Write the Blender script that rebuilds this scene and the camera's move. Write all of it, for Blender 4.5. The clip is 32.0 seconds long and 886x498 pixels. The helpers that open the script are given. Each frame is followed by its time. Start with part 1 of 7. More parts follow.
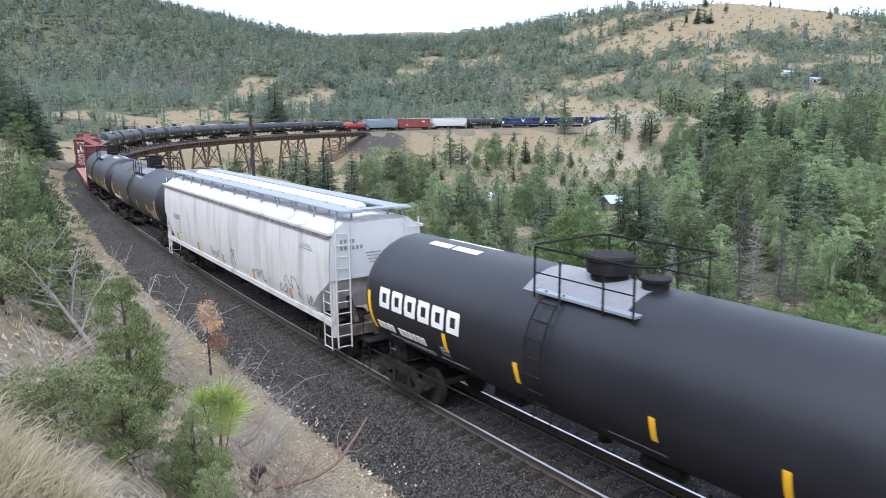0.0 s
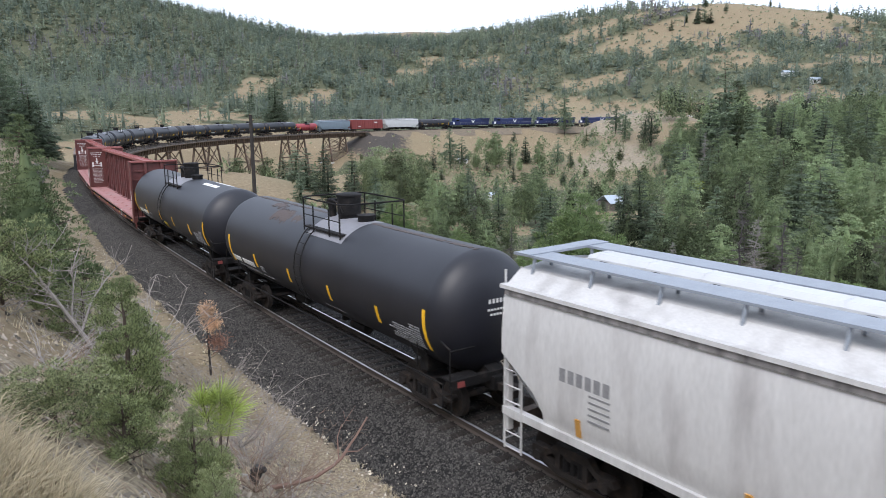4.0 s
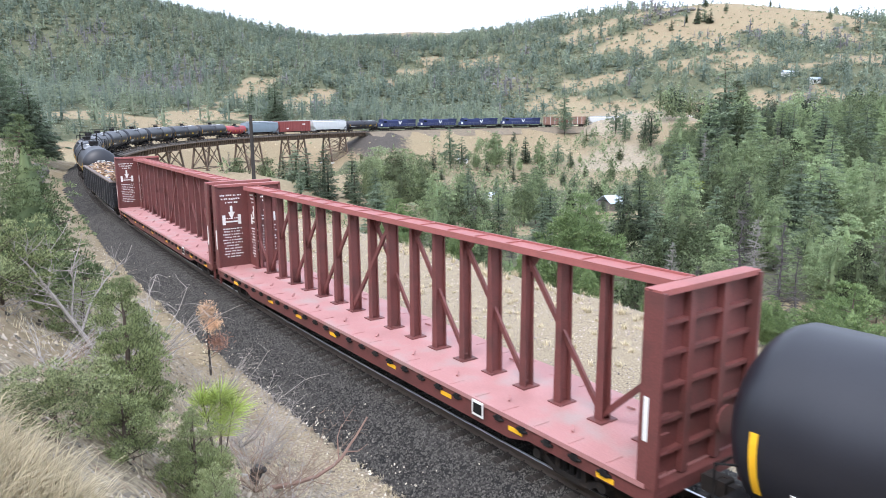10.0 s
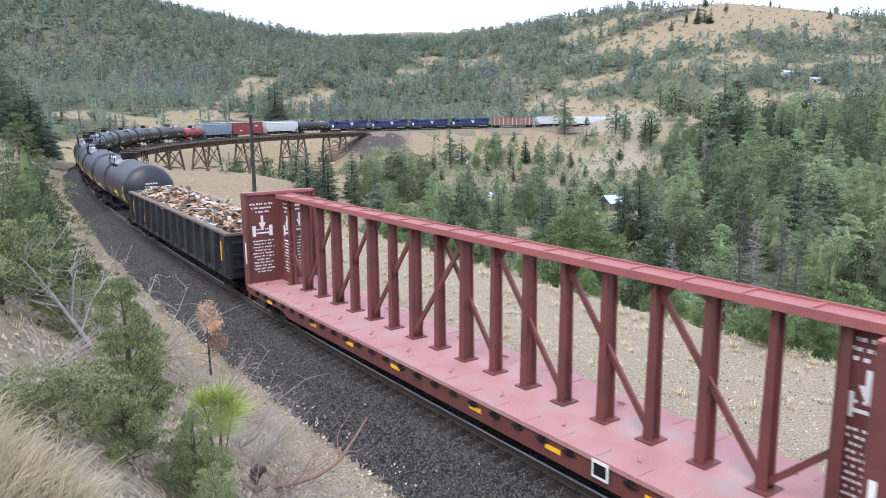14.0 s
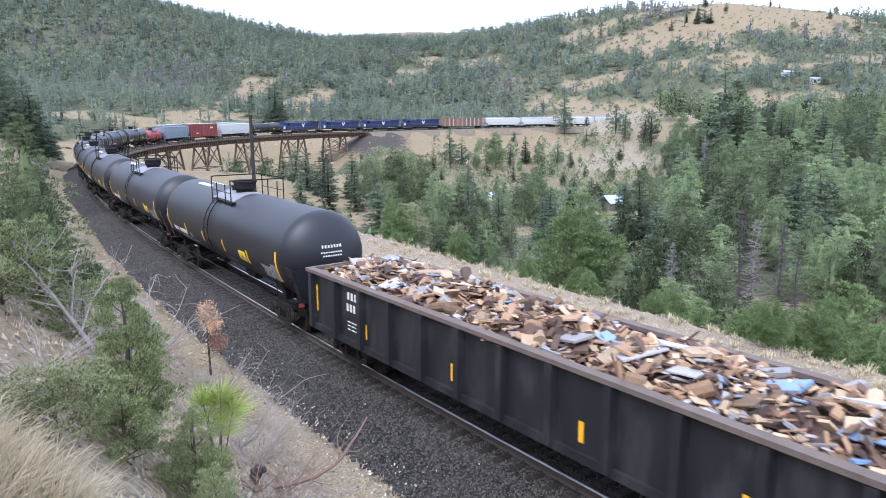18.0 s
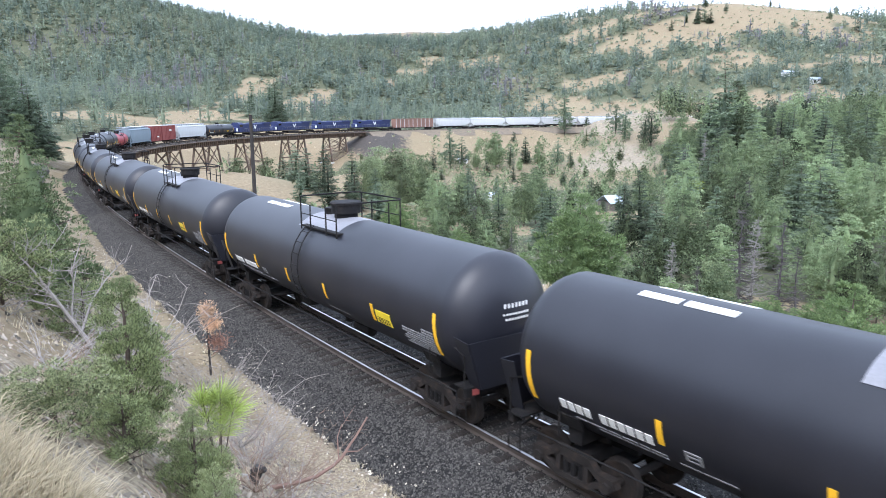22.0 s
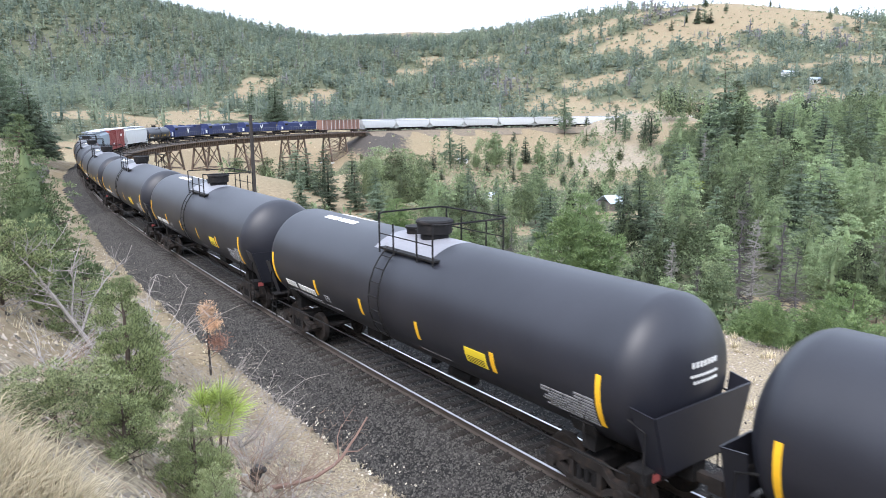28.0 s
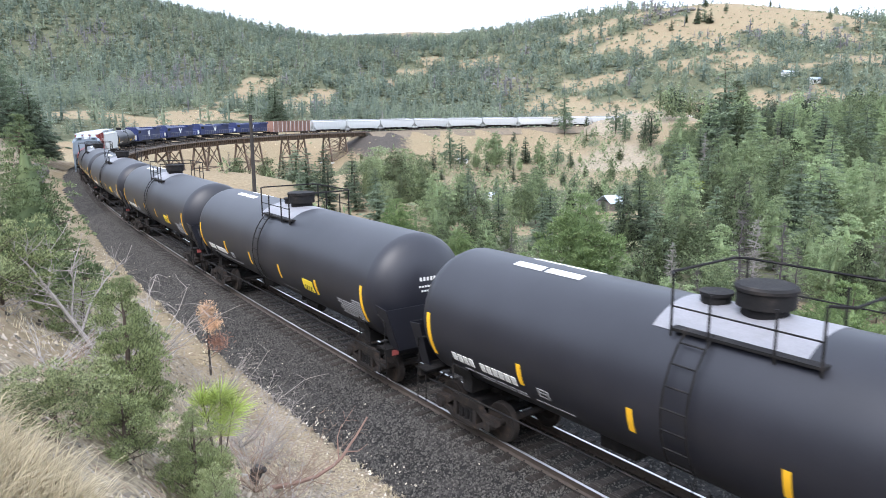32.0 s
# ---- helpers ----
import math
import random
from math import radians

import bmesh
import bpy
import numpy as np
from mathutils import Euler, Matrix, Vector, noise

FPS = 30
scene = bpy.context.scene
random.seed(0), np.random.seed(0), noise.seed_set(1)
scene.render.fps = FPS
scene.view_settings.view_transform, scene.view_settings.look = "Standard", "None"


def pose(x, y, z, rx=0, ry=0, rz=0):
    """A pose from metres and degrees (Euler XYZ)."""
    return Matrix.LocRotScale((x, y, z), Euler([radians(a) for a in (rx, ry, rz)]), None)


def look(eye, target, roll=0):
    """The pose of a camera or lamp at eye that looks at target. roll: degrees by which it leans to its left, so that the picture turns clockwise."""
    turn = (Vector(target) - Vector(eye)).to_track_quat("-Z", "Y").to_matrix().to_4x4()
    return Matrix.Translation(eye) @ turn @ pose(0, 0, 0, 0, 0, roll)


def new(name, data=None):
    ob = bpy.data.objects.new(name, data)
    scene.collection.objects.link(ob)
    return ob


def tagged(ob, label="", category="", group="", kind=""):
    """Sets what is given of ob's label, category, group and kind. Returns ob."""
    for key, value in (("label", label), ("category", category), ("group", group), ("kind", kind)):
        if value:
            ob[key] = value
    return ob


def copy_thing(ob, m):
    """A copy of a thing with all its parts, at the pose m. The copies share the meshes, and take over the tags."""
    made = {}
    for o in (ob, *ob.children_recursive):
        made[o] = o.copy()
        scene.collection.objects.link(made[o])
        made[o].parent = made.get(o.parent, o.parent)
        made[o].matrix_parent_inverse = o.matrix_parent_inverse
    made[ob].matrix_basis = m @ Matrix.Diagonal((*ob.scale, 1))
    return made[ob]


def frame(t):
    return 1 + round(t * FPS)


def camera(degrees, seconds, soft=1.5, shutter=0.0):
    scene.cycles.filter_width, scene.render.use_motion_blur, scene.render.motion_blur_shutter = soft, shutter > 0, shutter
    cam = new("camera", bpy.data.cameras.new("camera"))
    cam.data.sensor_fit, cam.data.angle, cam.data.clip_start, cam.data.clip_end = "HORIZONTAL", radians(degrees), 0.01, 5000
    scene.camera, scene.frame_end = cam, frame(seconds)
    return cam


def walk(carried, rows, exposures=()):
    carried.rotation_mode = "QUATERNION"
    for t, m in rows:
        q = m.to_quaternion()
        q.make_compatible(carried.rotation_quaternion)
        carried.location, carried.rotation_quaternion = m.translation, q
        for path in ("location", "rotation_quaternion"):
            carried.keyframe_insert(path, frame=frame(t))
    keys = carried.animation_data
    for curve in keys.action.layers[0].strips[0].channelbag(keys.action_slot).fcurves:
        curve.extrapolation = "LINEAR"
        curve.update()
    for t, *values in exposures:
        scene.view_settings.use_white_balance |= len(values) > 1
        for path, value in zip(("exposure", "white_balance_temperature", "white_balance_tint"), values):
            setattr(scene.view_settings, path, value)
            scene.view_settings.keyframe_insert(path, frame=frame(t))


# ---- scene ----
# The camera stands still on the bank above the track.
FOV = 63.02
cam = camera(FOV, 32.0, soft=0.75, shutter=0.25)
EYE = Vector((0.0, 0.0, 7.446))
VIEW = look(EYE, EYE + Vector((0.0, math.cos(0.18686), -math.sin(0.18686))), -0.39)
# the camera's own exposure: it closes down while the pale hopper passes
walk(cam, [(0.0, VIEW), (32.0, VIEW)], exposures=[
    (0.0, 0.69, 6080, 12), (1.0, 0.51, 6230, 13), (2.0, 0.19, 6430, 13), (3.0, 0.11, 6430, 13), (3.6, 0.15, 6430, 13), (5.2, 0.95, 6380, 13), (6.0, 1.06, 6310, 13), (9.0, 1.07, 6310, 13), (10.0, 1.00, 6280, 13),
    (11.0, 0.86, 6230, 13), (12.0, 0.76, 6180, 13), (14.0, 0.76, 6130, 15), (17.0, 0.74, 5930, 17), (18.0, 0.82, 5880, 17), (19.0, 0.88, 5880, 17), (20.0, 0.94, 5730, 14), (21.0, 1.00, 5730, 13), (23.0, 1.05, 6210, 13), (25.0, 1.07, 6260, 13), (32.0, 1.07, 6310, 13)])

# ---- light: bright overcast sky ----
world = bpy.data.worlds.new("world")
scene.world = world
world.use_nodes = True
wn, wl = world.node_tree.nodes, world.node_tree.links
sky = wn.new("ShaderNodeTexSky")
sky.sky_type, sky.sun_disc = "NISHITA", False
sky.sun_elevation, sky.sun_rotation = radians(52), radians(200)
sky.air_density, sky.dust_density, sky.ozone_density = 1.0, 4.0, 1.0
haze = wn.new("ShaderNodeMix")
haze.data_type = "RGBA"
haze.inputs[0].default_value = 0.72
haze.inputs[7].default_value = (8.4, 9.5, 11.2, 1)
wl.new(sky.outputs[0], haze.inputs[6])
wl.new(haze.outputs[2], wn["Background"].inputs[0])
wn["Background"].inputs[1].default_value = 0.138
sun = new("sun", bpy.data.lights.new("sun", "SUN"))
sun.data.energy, sun.data.angle, sun.data.color = 1.5, radians(32), (1.0, 0.985, 0.97)
sun.matrix_world = look((0, 0, 60), Vector((0, 0, 60)) - Vector((math.sin(radians(200)) * 0.6, math.cos(radians(200)) * 0.6, 0.8)))


# ---- materials ----
def mat(name, base, rough=0.7, metal=0.0, vary=0.25, scale=3.0, bump=0.0, fine=40.0, second=None, mix_at=0.55, mix_soft=0.1,
        island=0.0, rand=0.0, world_space=False, spec=0.5, stretch=None):
    """Principled material: base colour with two scales of variation, an optional second colour in patches, grain relief."""
    m = bpy.data.materials.new(name)
    m.use_nodes = True
    n, l = m.node_tree.nodes, m.node_tree.links
    p = n["Principled BSDF"]
    p.inputs["Roughness"].default_value, p.inputs["Metallic"].default_value = rough, metal
    p.inputs["Specular IOR Level"].default_value = spec
    if world_space:
        co = n.new("ShaderNodeNewGeometry").outputs["Position"]
    else:
        co = n.new("ShaderNodeTexCoord").outputs["Object"]
    if stretch:
        mp = n.new("ShaderNodeMapping")
        mp.inputs["Scale"].default_value = stretch
        l.new(co, mp.inputs["Vector"])
        co = mp.outputs[0]
    big = n.new("ShaderNodeTexNoise")
    big.inputs["Scale"].default_value, big.inputs["Detail"].default_value = scale, 6
    l.new(co, big.inputs["Vector"])
    small = n.new("ShaderNodeTexNoise")
    small.inputs["Scale"].default_value, small.inputs["Detail"].default_value = fine, 4
    l.new(co, small.inputs["Vector"])
    col = n.new("ShaderNodeRGB").outputs[0]
    col.default_value = (*base, 1)
    if second:
        ramp = n.new("ShaderNodeMapRange")
        ramp.inputs[1].default_value, ramp.inputs[2].default_value = mix_at - mix_soft, mix_at + mix_soft
        l.new(big.outputs[0], ramp.inputs[0])
        mx = n.new("ShaderNodeMix")
        mx.data_type = "RGBA"
        mx.inputs[7].default_value = (*second, 1)
        l.new(ramp.outputs[0], mx.inputs[0])
        l.new(col, mx.inputs[6])
        col = mx.outputs[2]
    add = n.new("ShaderNodeMath")
    add.operation = "ADD"
    l.new(big.outputs[0], add.inputs[0])
    l.new(small.outputs[0], add.inputs[1])
    last = add.outputs[0]
    for amount, socket in ((island, "island"), (rand, "rand")):
        if amount:
            src = n.new("ShaderNodeNewGeometry").outputs["Random Per Island"] if socket == "island" else n.new("ShaderNodeObjectInfo").outputs["Random"]
            k = n.new("ShaderNodeMath")
            k.operation = "MULTIPLY_ADD"
            k.inputs[1].default_value, k.inputs[2].default_value = amount / max(vary, 0.01), -0.5 * amount / max(vary, 0.01)
            l.new(src, k.inputs[0])
            a2 = n.new("ShaderNodeMath")
            l.new(last, a2.inputs[0])
            l.new(k.outputs[0], a2.inputs[1])
            last = a2.outputs[0]
    val = n.new("ShaderNodeMath")
    val.operation = "MULTIPLY_ADD"
    val.inputs[1].default_value, val.inputs[2].default_value = vary * 2, 1 - vary * 2
    l.new(last, val.inputs[0])
    hsv = n.new("ShaderNodeHueSaturation")
    l.new(col, hsv.inputs["Color"])
    l.new(val.outputs[0], hsv.inputs["Value"])
    l.new(hsv.outputs[0], p.inputs["Base Color"])
    if bump:
        b = n.new("ShaderNodeBump")
        b.inputs["Strength"].default_value, b.inputs["Distance"].default_value = min(1.0, bump), 0.02 if bump <= 1 else 0.02 * bump
        l.new(small.outputs[0], b.inputs["Height"])
        l.new(b.outputs[0], p.inputs["Normal"])
    return m


TANK = mat("tank_black_paint", (0.0112, 0.0120, 0.0178), 0.45, 0, 0.2, 0.7, 0.03, 30, (0.0160, 0.0168, 0.0232), 0.55, 0.2, rand=0.12, spec=0.5)
DARK = mat("grimy_black_steel", (0.014, 0.0135, 0.014), 0.72, 0, 0.35, 4, 0.3, 40, (0.03, 0.026, 0.024), 0.62, spec=0.15)
STEEL = mat("rusty_cast_steel", (0.026, 0.0225, 0.021), 0.75, 0, 0.3, 5, 0.4, 50, (0.048, 0.034, 0.027), 0.62, spec=0.2)
TREAD = mat("worn_wheel_tread", (0.35, 0.34, 0.33), 0.35, 0.8, 0.2, 5)
YELLOW = mat("yellow_reflective", (0.85, 0.47, 0.02), 0.45, 0, 0.08, 6)
PLACARD = mat("yellow_placard", (0.80, 0.60, 0.03), 0.5, 0, 0.1, 6)
WHITE = mat("white_lettering", (0.72, 0.72, 0.70), 0.6, 0, 0.12, 6)
OFFWHITE = mat("dull_white_lettering", (0.45, 0.45, 0.44), 0.6, 0, 0.2, 9)
GREYLET = mat("worn_grey_lettering", (0.22, 0.22, 0.225), 0.7, 0, 0.3, 9)
SPILL = mat("pale_grey_spill_coat", (0.225, 0.225, 0.245), 0.55, 0, 0.2, 2.5, 0.1, 30, (0.18, 0.18, 0.19), 0.6)
HOPPER = mat("pale_grey_hopper_paint", (0.56, 0.555, 0.545), 0.5, 0, 0.2, 1.7, 0.05, 30, (0.25, 0.235, 0.23), 0.64, 0.16, stretch=(1.0, 1.0, 0.16))
RUSTSILL = mat("grimy_rust_brown_steel", (0.075, 0.058, 0.048), 0.85, 0, 0.35, 3, 0.3, 40, (0.16, 0.13, 0.11), 0.6)
GRIME_SHADE = mat("streaked_grime_and_shade", (0.30, 0.285, 0.28), 0.7, 0, 0.35, 2.6, 0.05, 30, (0.075, 0.07, 0.07), 0.52, 0.16, stretch=(1.6, 1.0, 0.1))
WORNYELLOW = mat("faded_orange_reflector", (0.48, 0.25, 0.06), 0.6, 0, 0.25, 6)
FADED = mat("brown_worn_primer", (0.075, 0.055, 0.048), 0.7, 0, 0.25, 2.0, 0.05, 30, (0.07, 0.055, 0.05), 0.55)
GRATE = mat("galvanised_running_board", (0.27, 0.30, 0.34), 0.5, 0.2, 0.15, 3, 0.2, 60)
HATCH = mat("white_hatch", (0.52, 0.53, 0.54), 0.45, 0, 0.1, 3)
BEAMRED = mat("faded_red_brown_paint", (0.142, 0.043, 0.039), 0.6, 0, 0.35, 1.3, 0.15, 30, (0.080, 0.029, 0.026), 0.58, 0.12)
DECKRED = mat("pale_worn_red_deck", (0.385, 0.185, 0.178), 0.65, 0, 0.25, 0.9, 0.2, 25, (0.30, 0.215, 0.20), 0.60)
# chord and bulkhead caps: a lighter red than the posts
CHORDRED = mat("lighter_red_top", (0.30, 0.095, 0.086), 0.6, 0, 0.25, 1.3, 0.15, 30, (0.22, 0.075, 0.068), 0.58)
GONBLACK = mat("black_gondola_paint", (0.0145, 0.0155, 0.0200), 0.5, 0, 0.3, 1.6, 0.15, 30, (0.040, 0.040, 0.043), 0.62, 0.14, stretch=(1.5, 1, 0.5))
GONRIM = mat("rusty_rim", (0.130, 0.100, 0.085), 0.75, 0, 0.35, 3, 0.3, 40)
SCRAP = [mat("scrap_brown_board", (0.25, 0.155, 0.09), 0.8, 0, 0.3, 4, 0.2, 30, island=0.5),
         mat("scrap_pale_board", (0.42, 0.31, 0.205), 0.8, 0, 0.25, 4, 0.2, 30, island=0.4),
         mat("scrap_grey_sheet", (0.34, 0.33, 0.33), 0.6, 0, 0.25, 4, 0.1, 30, island=0.4),
         mat("scrap_dark_rusty", (0.10, 0.06, 0.045), 0.8, 0, 0.35, 4, 0.2, 30, island=0.5),
         mat("scrap_blue_sheet", (0.20, 0.30, 0.48), 0.5, 0, 0.2, 4, 0.1, 30)]
BLUE = mat("dark_blue_loco_paint", (0.010, 0.020, 0.085), 0.4, 0, 0.25, 1.5)
BOXRED = mat("boxcar_red_paint", (0.22, 0.045, 0.042), 0.55, 0, 0.2, 1.5, 0.05, 30, (0.24, 0.05, 0.04), 0.6)
TANKRED = mat("bright_red_tank_paint", (0.30, 0.035, 0.045), 0.45, 0, 0.15, 2)
BLUEGREY = mat("blue_grey_hopper_paint", (0.18, 0.23, 0.27), 0.55, 0, 0.15, 1.5, stretch=(1.4, 1, 0.3))
FARWHITE = mat("far_hopper_paint", (0.48, 0.49, 0.49), 0.5, 0, 0.12, 1.2, rand=0.16, stretch=(1.4, 1, 0.3))
WOODGON = mat("rust_brown_gondola", (0.22, 0.12, 0.09), 0.7, 0, 0.25, 2)
GLASS = mat("dark_cab_glass", (0.01, 0.012, 0.014), 0.08)
RED = mat("red_reflector", (0.26, 0.06, 0.055), 0.6)
RAIL = mat("rail_steel_side", (0.085, 0.068, 0.058), 0.6, 0.3, 0.25, 4, 0.1, 40)
RAILTOP = mat("polished_rail_head", (0.52, 0.52, 0.53), 0.36, 0.9, 0.1, 4)
TIE = mat("weathered_creosote_tie", (0.036, 0.031, 0.028), 0.9, 0, 0.35, 3, 0.6, 30, (0.070, 0.060, 0.053), 0.6, rand=0.25, stretch=(1, 6, 1), spec=0.15)
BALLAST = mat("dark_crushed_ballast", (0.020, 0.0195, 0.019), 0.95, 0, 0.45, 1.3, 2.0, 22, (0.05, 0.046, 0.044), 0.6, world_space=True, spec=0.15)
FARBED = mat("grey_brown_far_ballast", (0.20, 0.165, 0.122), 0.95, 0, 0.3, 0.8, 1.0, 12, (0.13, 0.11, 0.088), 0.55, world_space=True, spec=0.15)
STONE = mat("ballast_stones", (0.060, 0.056, 0.051), 0.85, 0, 0.25, 6, 0.2, 40, island=0.8, world_space=True, spec=0.25)
BRIDGE = mat("brown_weathered_bridge_steel", (0.10, 0.070, 0.05), 0.75, 0, 0.3, 0.8, 0.2, 20, (0.17, 0.11, 0.075), 0.58)
TIMBER = mat("grey_bridge_timber", (0.14, 0.12, 0.105), 0.9, 0, 0.3, 2, 0.4, 20)
CONC = mat("pale_concrete", (0.42, 0.41, 0.38), 0.9, 0, 0.2, 1.5, 0.3, 20)
BARK = mat("grey_brown_bark", (0.11, 0.085, 0.07), 0.95, 0, 0.35, 4, 0.8, 20, stretch=(3, 3, 0.6), spec=0.2)
DEADWOOD = mat("silver_dead_wood", (0.29, 0.26, 0.235), 0.9, 0, 0.3, 5, 0.4, 30)
DRYTWIG = mat("dry_brown_twig", (0.22, 0.15, 0.11), 0.9, 0, 0.3, 5, 0.4, 30)
POLE = mat("dark_creosoted_pole", (0.035, 0.03, 0.027), 0.9, 0, 0.25, 4, 0.3, 30)


def leaf(name, base, second, rand=0.45, island=0.4, rough=0.62, scale=0.9):
    m = mat(name, base, rough, 0, 0.22, scale, 0, 8, second, 0.5, 0.2, island=island, rand=rand, spec=0.2)
    n, l = m.node_tree.nodes, m.node_tree.links
    p = n["Principled BSDF"]
    thin = n.new("ShaderNodeBsdfTranslucent")
    l.new(p.inputs["Base Color"].links[0].from_socket, thin.inputs["Color"])
    both = n.new("ShaderNodeMixShader")
    both.inputs[0].default_value = 0.32
    l.new(p.outputs[0], both.inputs[1])
    l.new(thin.outputs[0], both.inputs[2])
    l.new(both.outputs[0], n["Material Output"].inputs["Surface"])
    return m


FIR = leaf("dark_fir_needles", (0.100, 0.136, 0.092), (0.142, 0.178, 0.112), 0.45)
PINE = leaf("pine_needles", (0.155, 0.208, 0.112), (0.215, 0.262, 0.140), 0.7)
BROADPINE = leaf("fresh_pine_needles", (0.118, 0.175, 0.075), (0.180, 0.238, 0.100), 0.25)
ASPEN = leaf("fresh_green_leaves", (0.175, 0.220, 0.118), (0.225, 0.265, 0.145))
YELLOWLEAF = leaf("yellow_green_leaves", (0.30, 0.33, 0.06), (0.24, 0.29, 0.06))
JUNIPER = leaf("juniper_scale_foliage", (0.165, 0.205, 0.095), (0.285, 0.315, 0.150), 0.2, 0.6)
YOUNGFIR = leaf("young_fir_needles", (0.112, 0.158, 0.082), (0.225, 0.270, 0.130), 0.2, 0.5)
PALEJUN = leaf("pale_shrub_foliage", (0.225, 0.265, 0.135), (0.315, 0.340, 0.175), 0.2, 0.6)
BRIGHT = leaf("bright_seedling_needles", (0.27, 0.345, 0.085), (0.35, 0.41, 0.12))
RUSTLEAF = leaf("rust_brown_dead_needles", (0.54, 0.35, 0.22), (0.66, 0.49, 0.33))
REDNEEDLE = leaf("red_brown_dead_needles", (0.22, 0.115, 0.085), (0.32, 0.18, 0.13))
# living far foliage: distance haze is painted in as lifted base colours
HAZELEAF = leaf("hazed_conifer_needles", (0.185, 0.230, 0.182), (0.225, 0.268, 0.200), 0, 0.14, scale=0.10)
HAZEDARK = leaf("hazed_dark_needles", (0.150, 0.195, 0.160), (0.185, 0.228, 0.180), 0, 0.14, scale=0.10)
HAZELIGHT = leaf("hazed_light_needles", (0.222, 0.265, 0.190), (0.262, 0.300, 0.208), 0, 0.14, scale=0.10)
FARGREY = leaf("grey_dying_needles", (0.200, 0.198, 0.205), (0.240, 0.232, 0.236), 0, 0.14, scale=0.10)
DARKDEAD = mat("dark_dead_bark", (0.085, 0.076, 0.075), 0.9, 0, 0.3, 5, 0.4, 30)
DEADTREE = mat("dead_tree_bark", (0.23, 0.215, 0.20), 0.9, 0, 0.3, 5, 0.4, 30)
GRASS = leaf("dry_straw_grass", (0.50, 0.425, 0.285), (0.58, 0.50, 0.345), 0, 0.4, 0.8)
SCRUB = leaf("grey_green_scrub", (0.19, 0.205, 0.135), (0.25, 0.25, 0.16))


def ground_material():
    """Dry grass, bare dirt and rubble by slope and noise."""
    m = mat("dry_grass_hillside", (0.252, 0.199, 0.128), 0.95, 0, 0.42, 0.05, 1.0, 2.2, (0.205, 0.172, 0.11), 0.56, 0.12, world_space=True, spec=0.1)
    n, l = m.node_tree.nodes, m.node_tree.links
    p = n["Principled BSDF"]
    att = n.new("ShaderNodeAttribute")
    att.attribute_name = "soil"
    sep = n.new("ShaderNodeSeparateColor")
    l.new(att.outputs["Color"], sep.inputs[0])
    geo = n.new("ShaderNodeNewGeometry")
    nz = n.new("ShaderNodeTexNoise")
    nz.inputs["Scale"].default_value, nz.inputs["Detail"].default_value = 0.9, 8
    l.new(geo.outputs["Position"], nz.inputs["Vector"])
    grit = n.new("ShaderNodeTexNoise")
    grit.inputs["Scale"].default_value, grit.inputs["Detail"].default_value = 14, 6
    l.new(geo.outputs["Position"], grit.inputs["Vector"])
    col = p.inputs["Base Color"].links[0].from_socket
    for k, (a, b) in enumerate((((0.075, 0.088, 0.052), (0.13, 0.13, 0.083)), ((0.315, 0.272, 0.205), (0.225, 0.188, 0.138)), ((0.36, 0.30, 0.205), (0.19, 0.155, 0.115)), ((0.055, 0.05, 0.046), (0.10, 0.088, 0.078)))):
        own = n.new("ShaderNodeMix")
        own.data_type = "RGBA"
        own.inputs[6].default_value, own.inputs[7].default_value = (*a, 1), (*b, 1)
        sharp = n.new("ShaderNodeMapRange")
        sharp.inputs[1].default_value, sharp.inputs[2].default_value = 0.36, 0.64
        l.new(grit.outputs[0] if k > 1 else nz.outputs[0], sharp.inputs[0])
        l.new(sharp.outputs[0], own.inputs[0])
        edge = n.new("ShaderNodeMath")
        edge.operation = "ADD"
        l.new(nz.outputs[0], edge.inputs[0])
        l.new(sep.outputs[k] if k < 3 else att.outputs["Alpha"], edge.inputs[1])
        amt = n.new("ShaderNodeMapRange")
        amt.inputs[1].default_value, amt.inputs[2].default_value = 0.72, 1.12
        l.new(edge.outputs[0], amt.inputs[0])
        mx = n.new("ShaderNodeMix")
        mx.data_type = "RGBA"
        l.new(amt.outputs[0], mx.inputs[0])
        l.new(col, mx.inputs[6])
        l.new(own.outputs[2], mx.inputs[7])
        col = mx.outputs[2]
    l.new(col, p.inputs["Base Color"])
    rubble = n.new("ShaderNodeBump")
    rubble.inputs["Strength"].default_value, rubble.inputs["Distance"].default_value = 1.0, 0.07
    l.new(grit.outputs[0], rubble.inputs["Height"])
    l.new(p.inputs["Normal"].links[0].from_socket, rubble.inputs["Normal"])
    l.new(rubble.outputs[0], p.inputs["Normal"])
    return m


GROUND = ground_material()


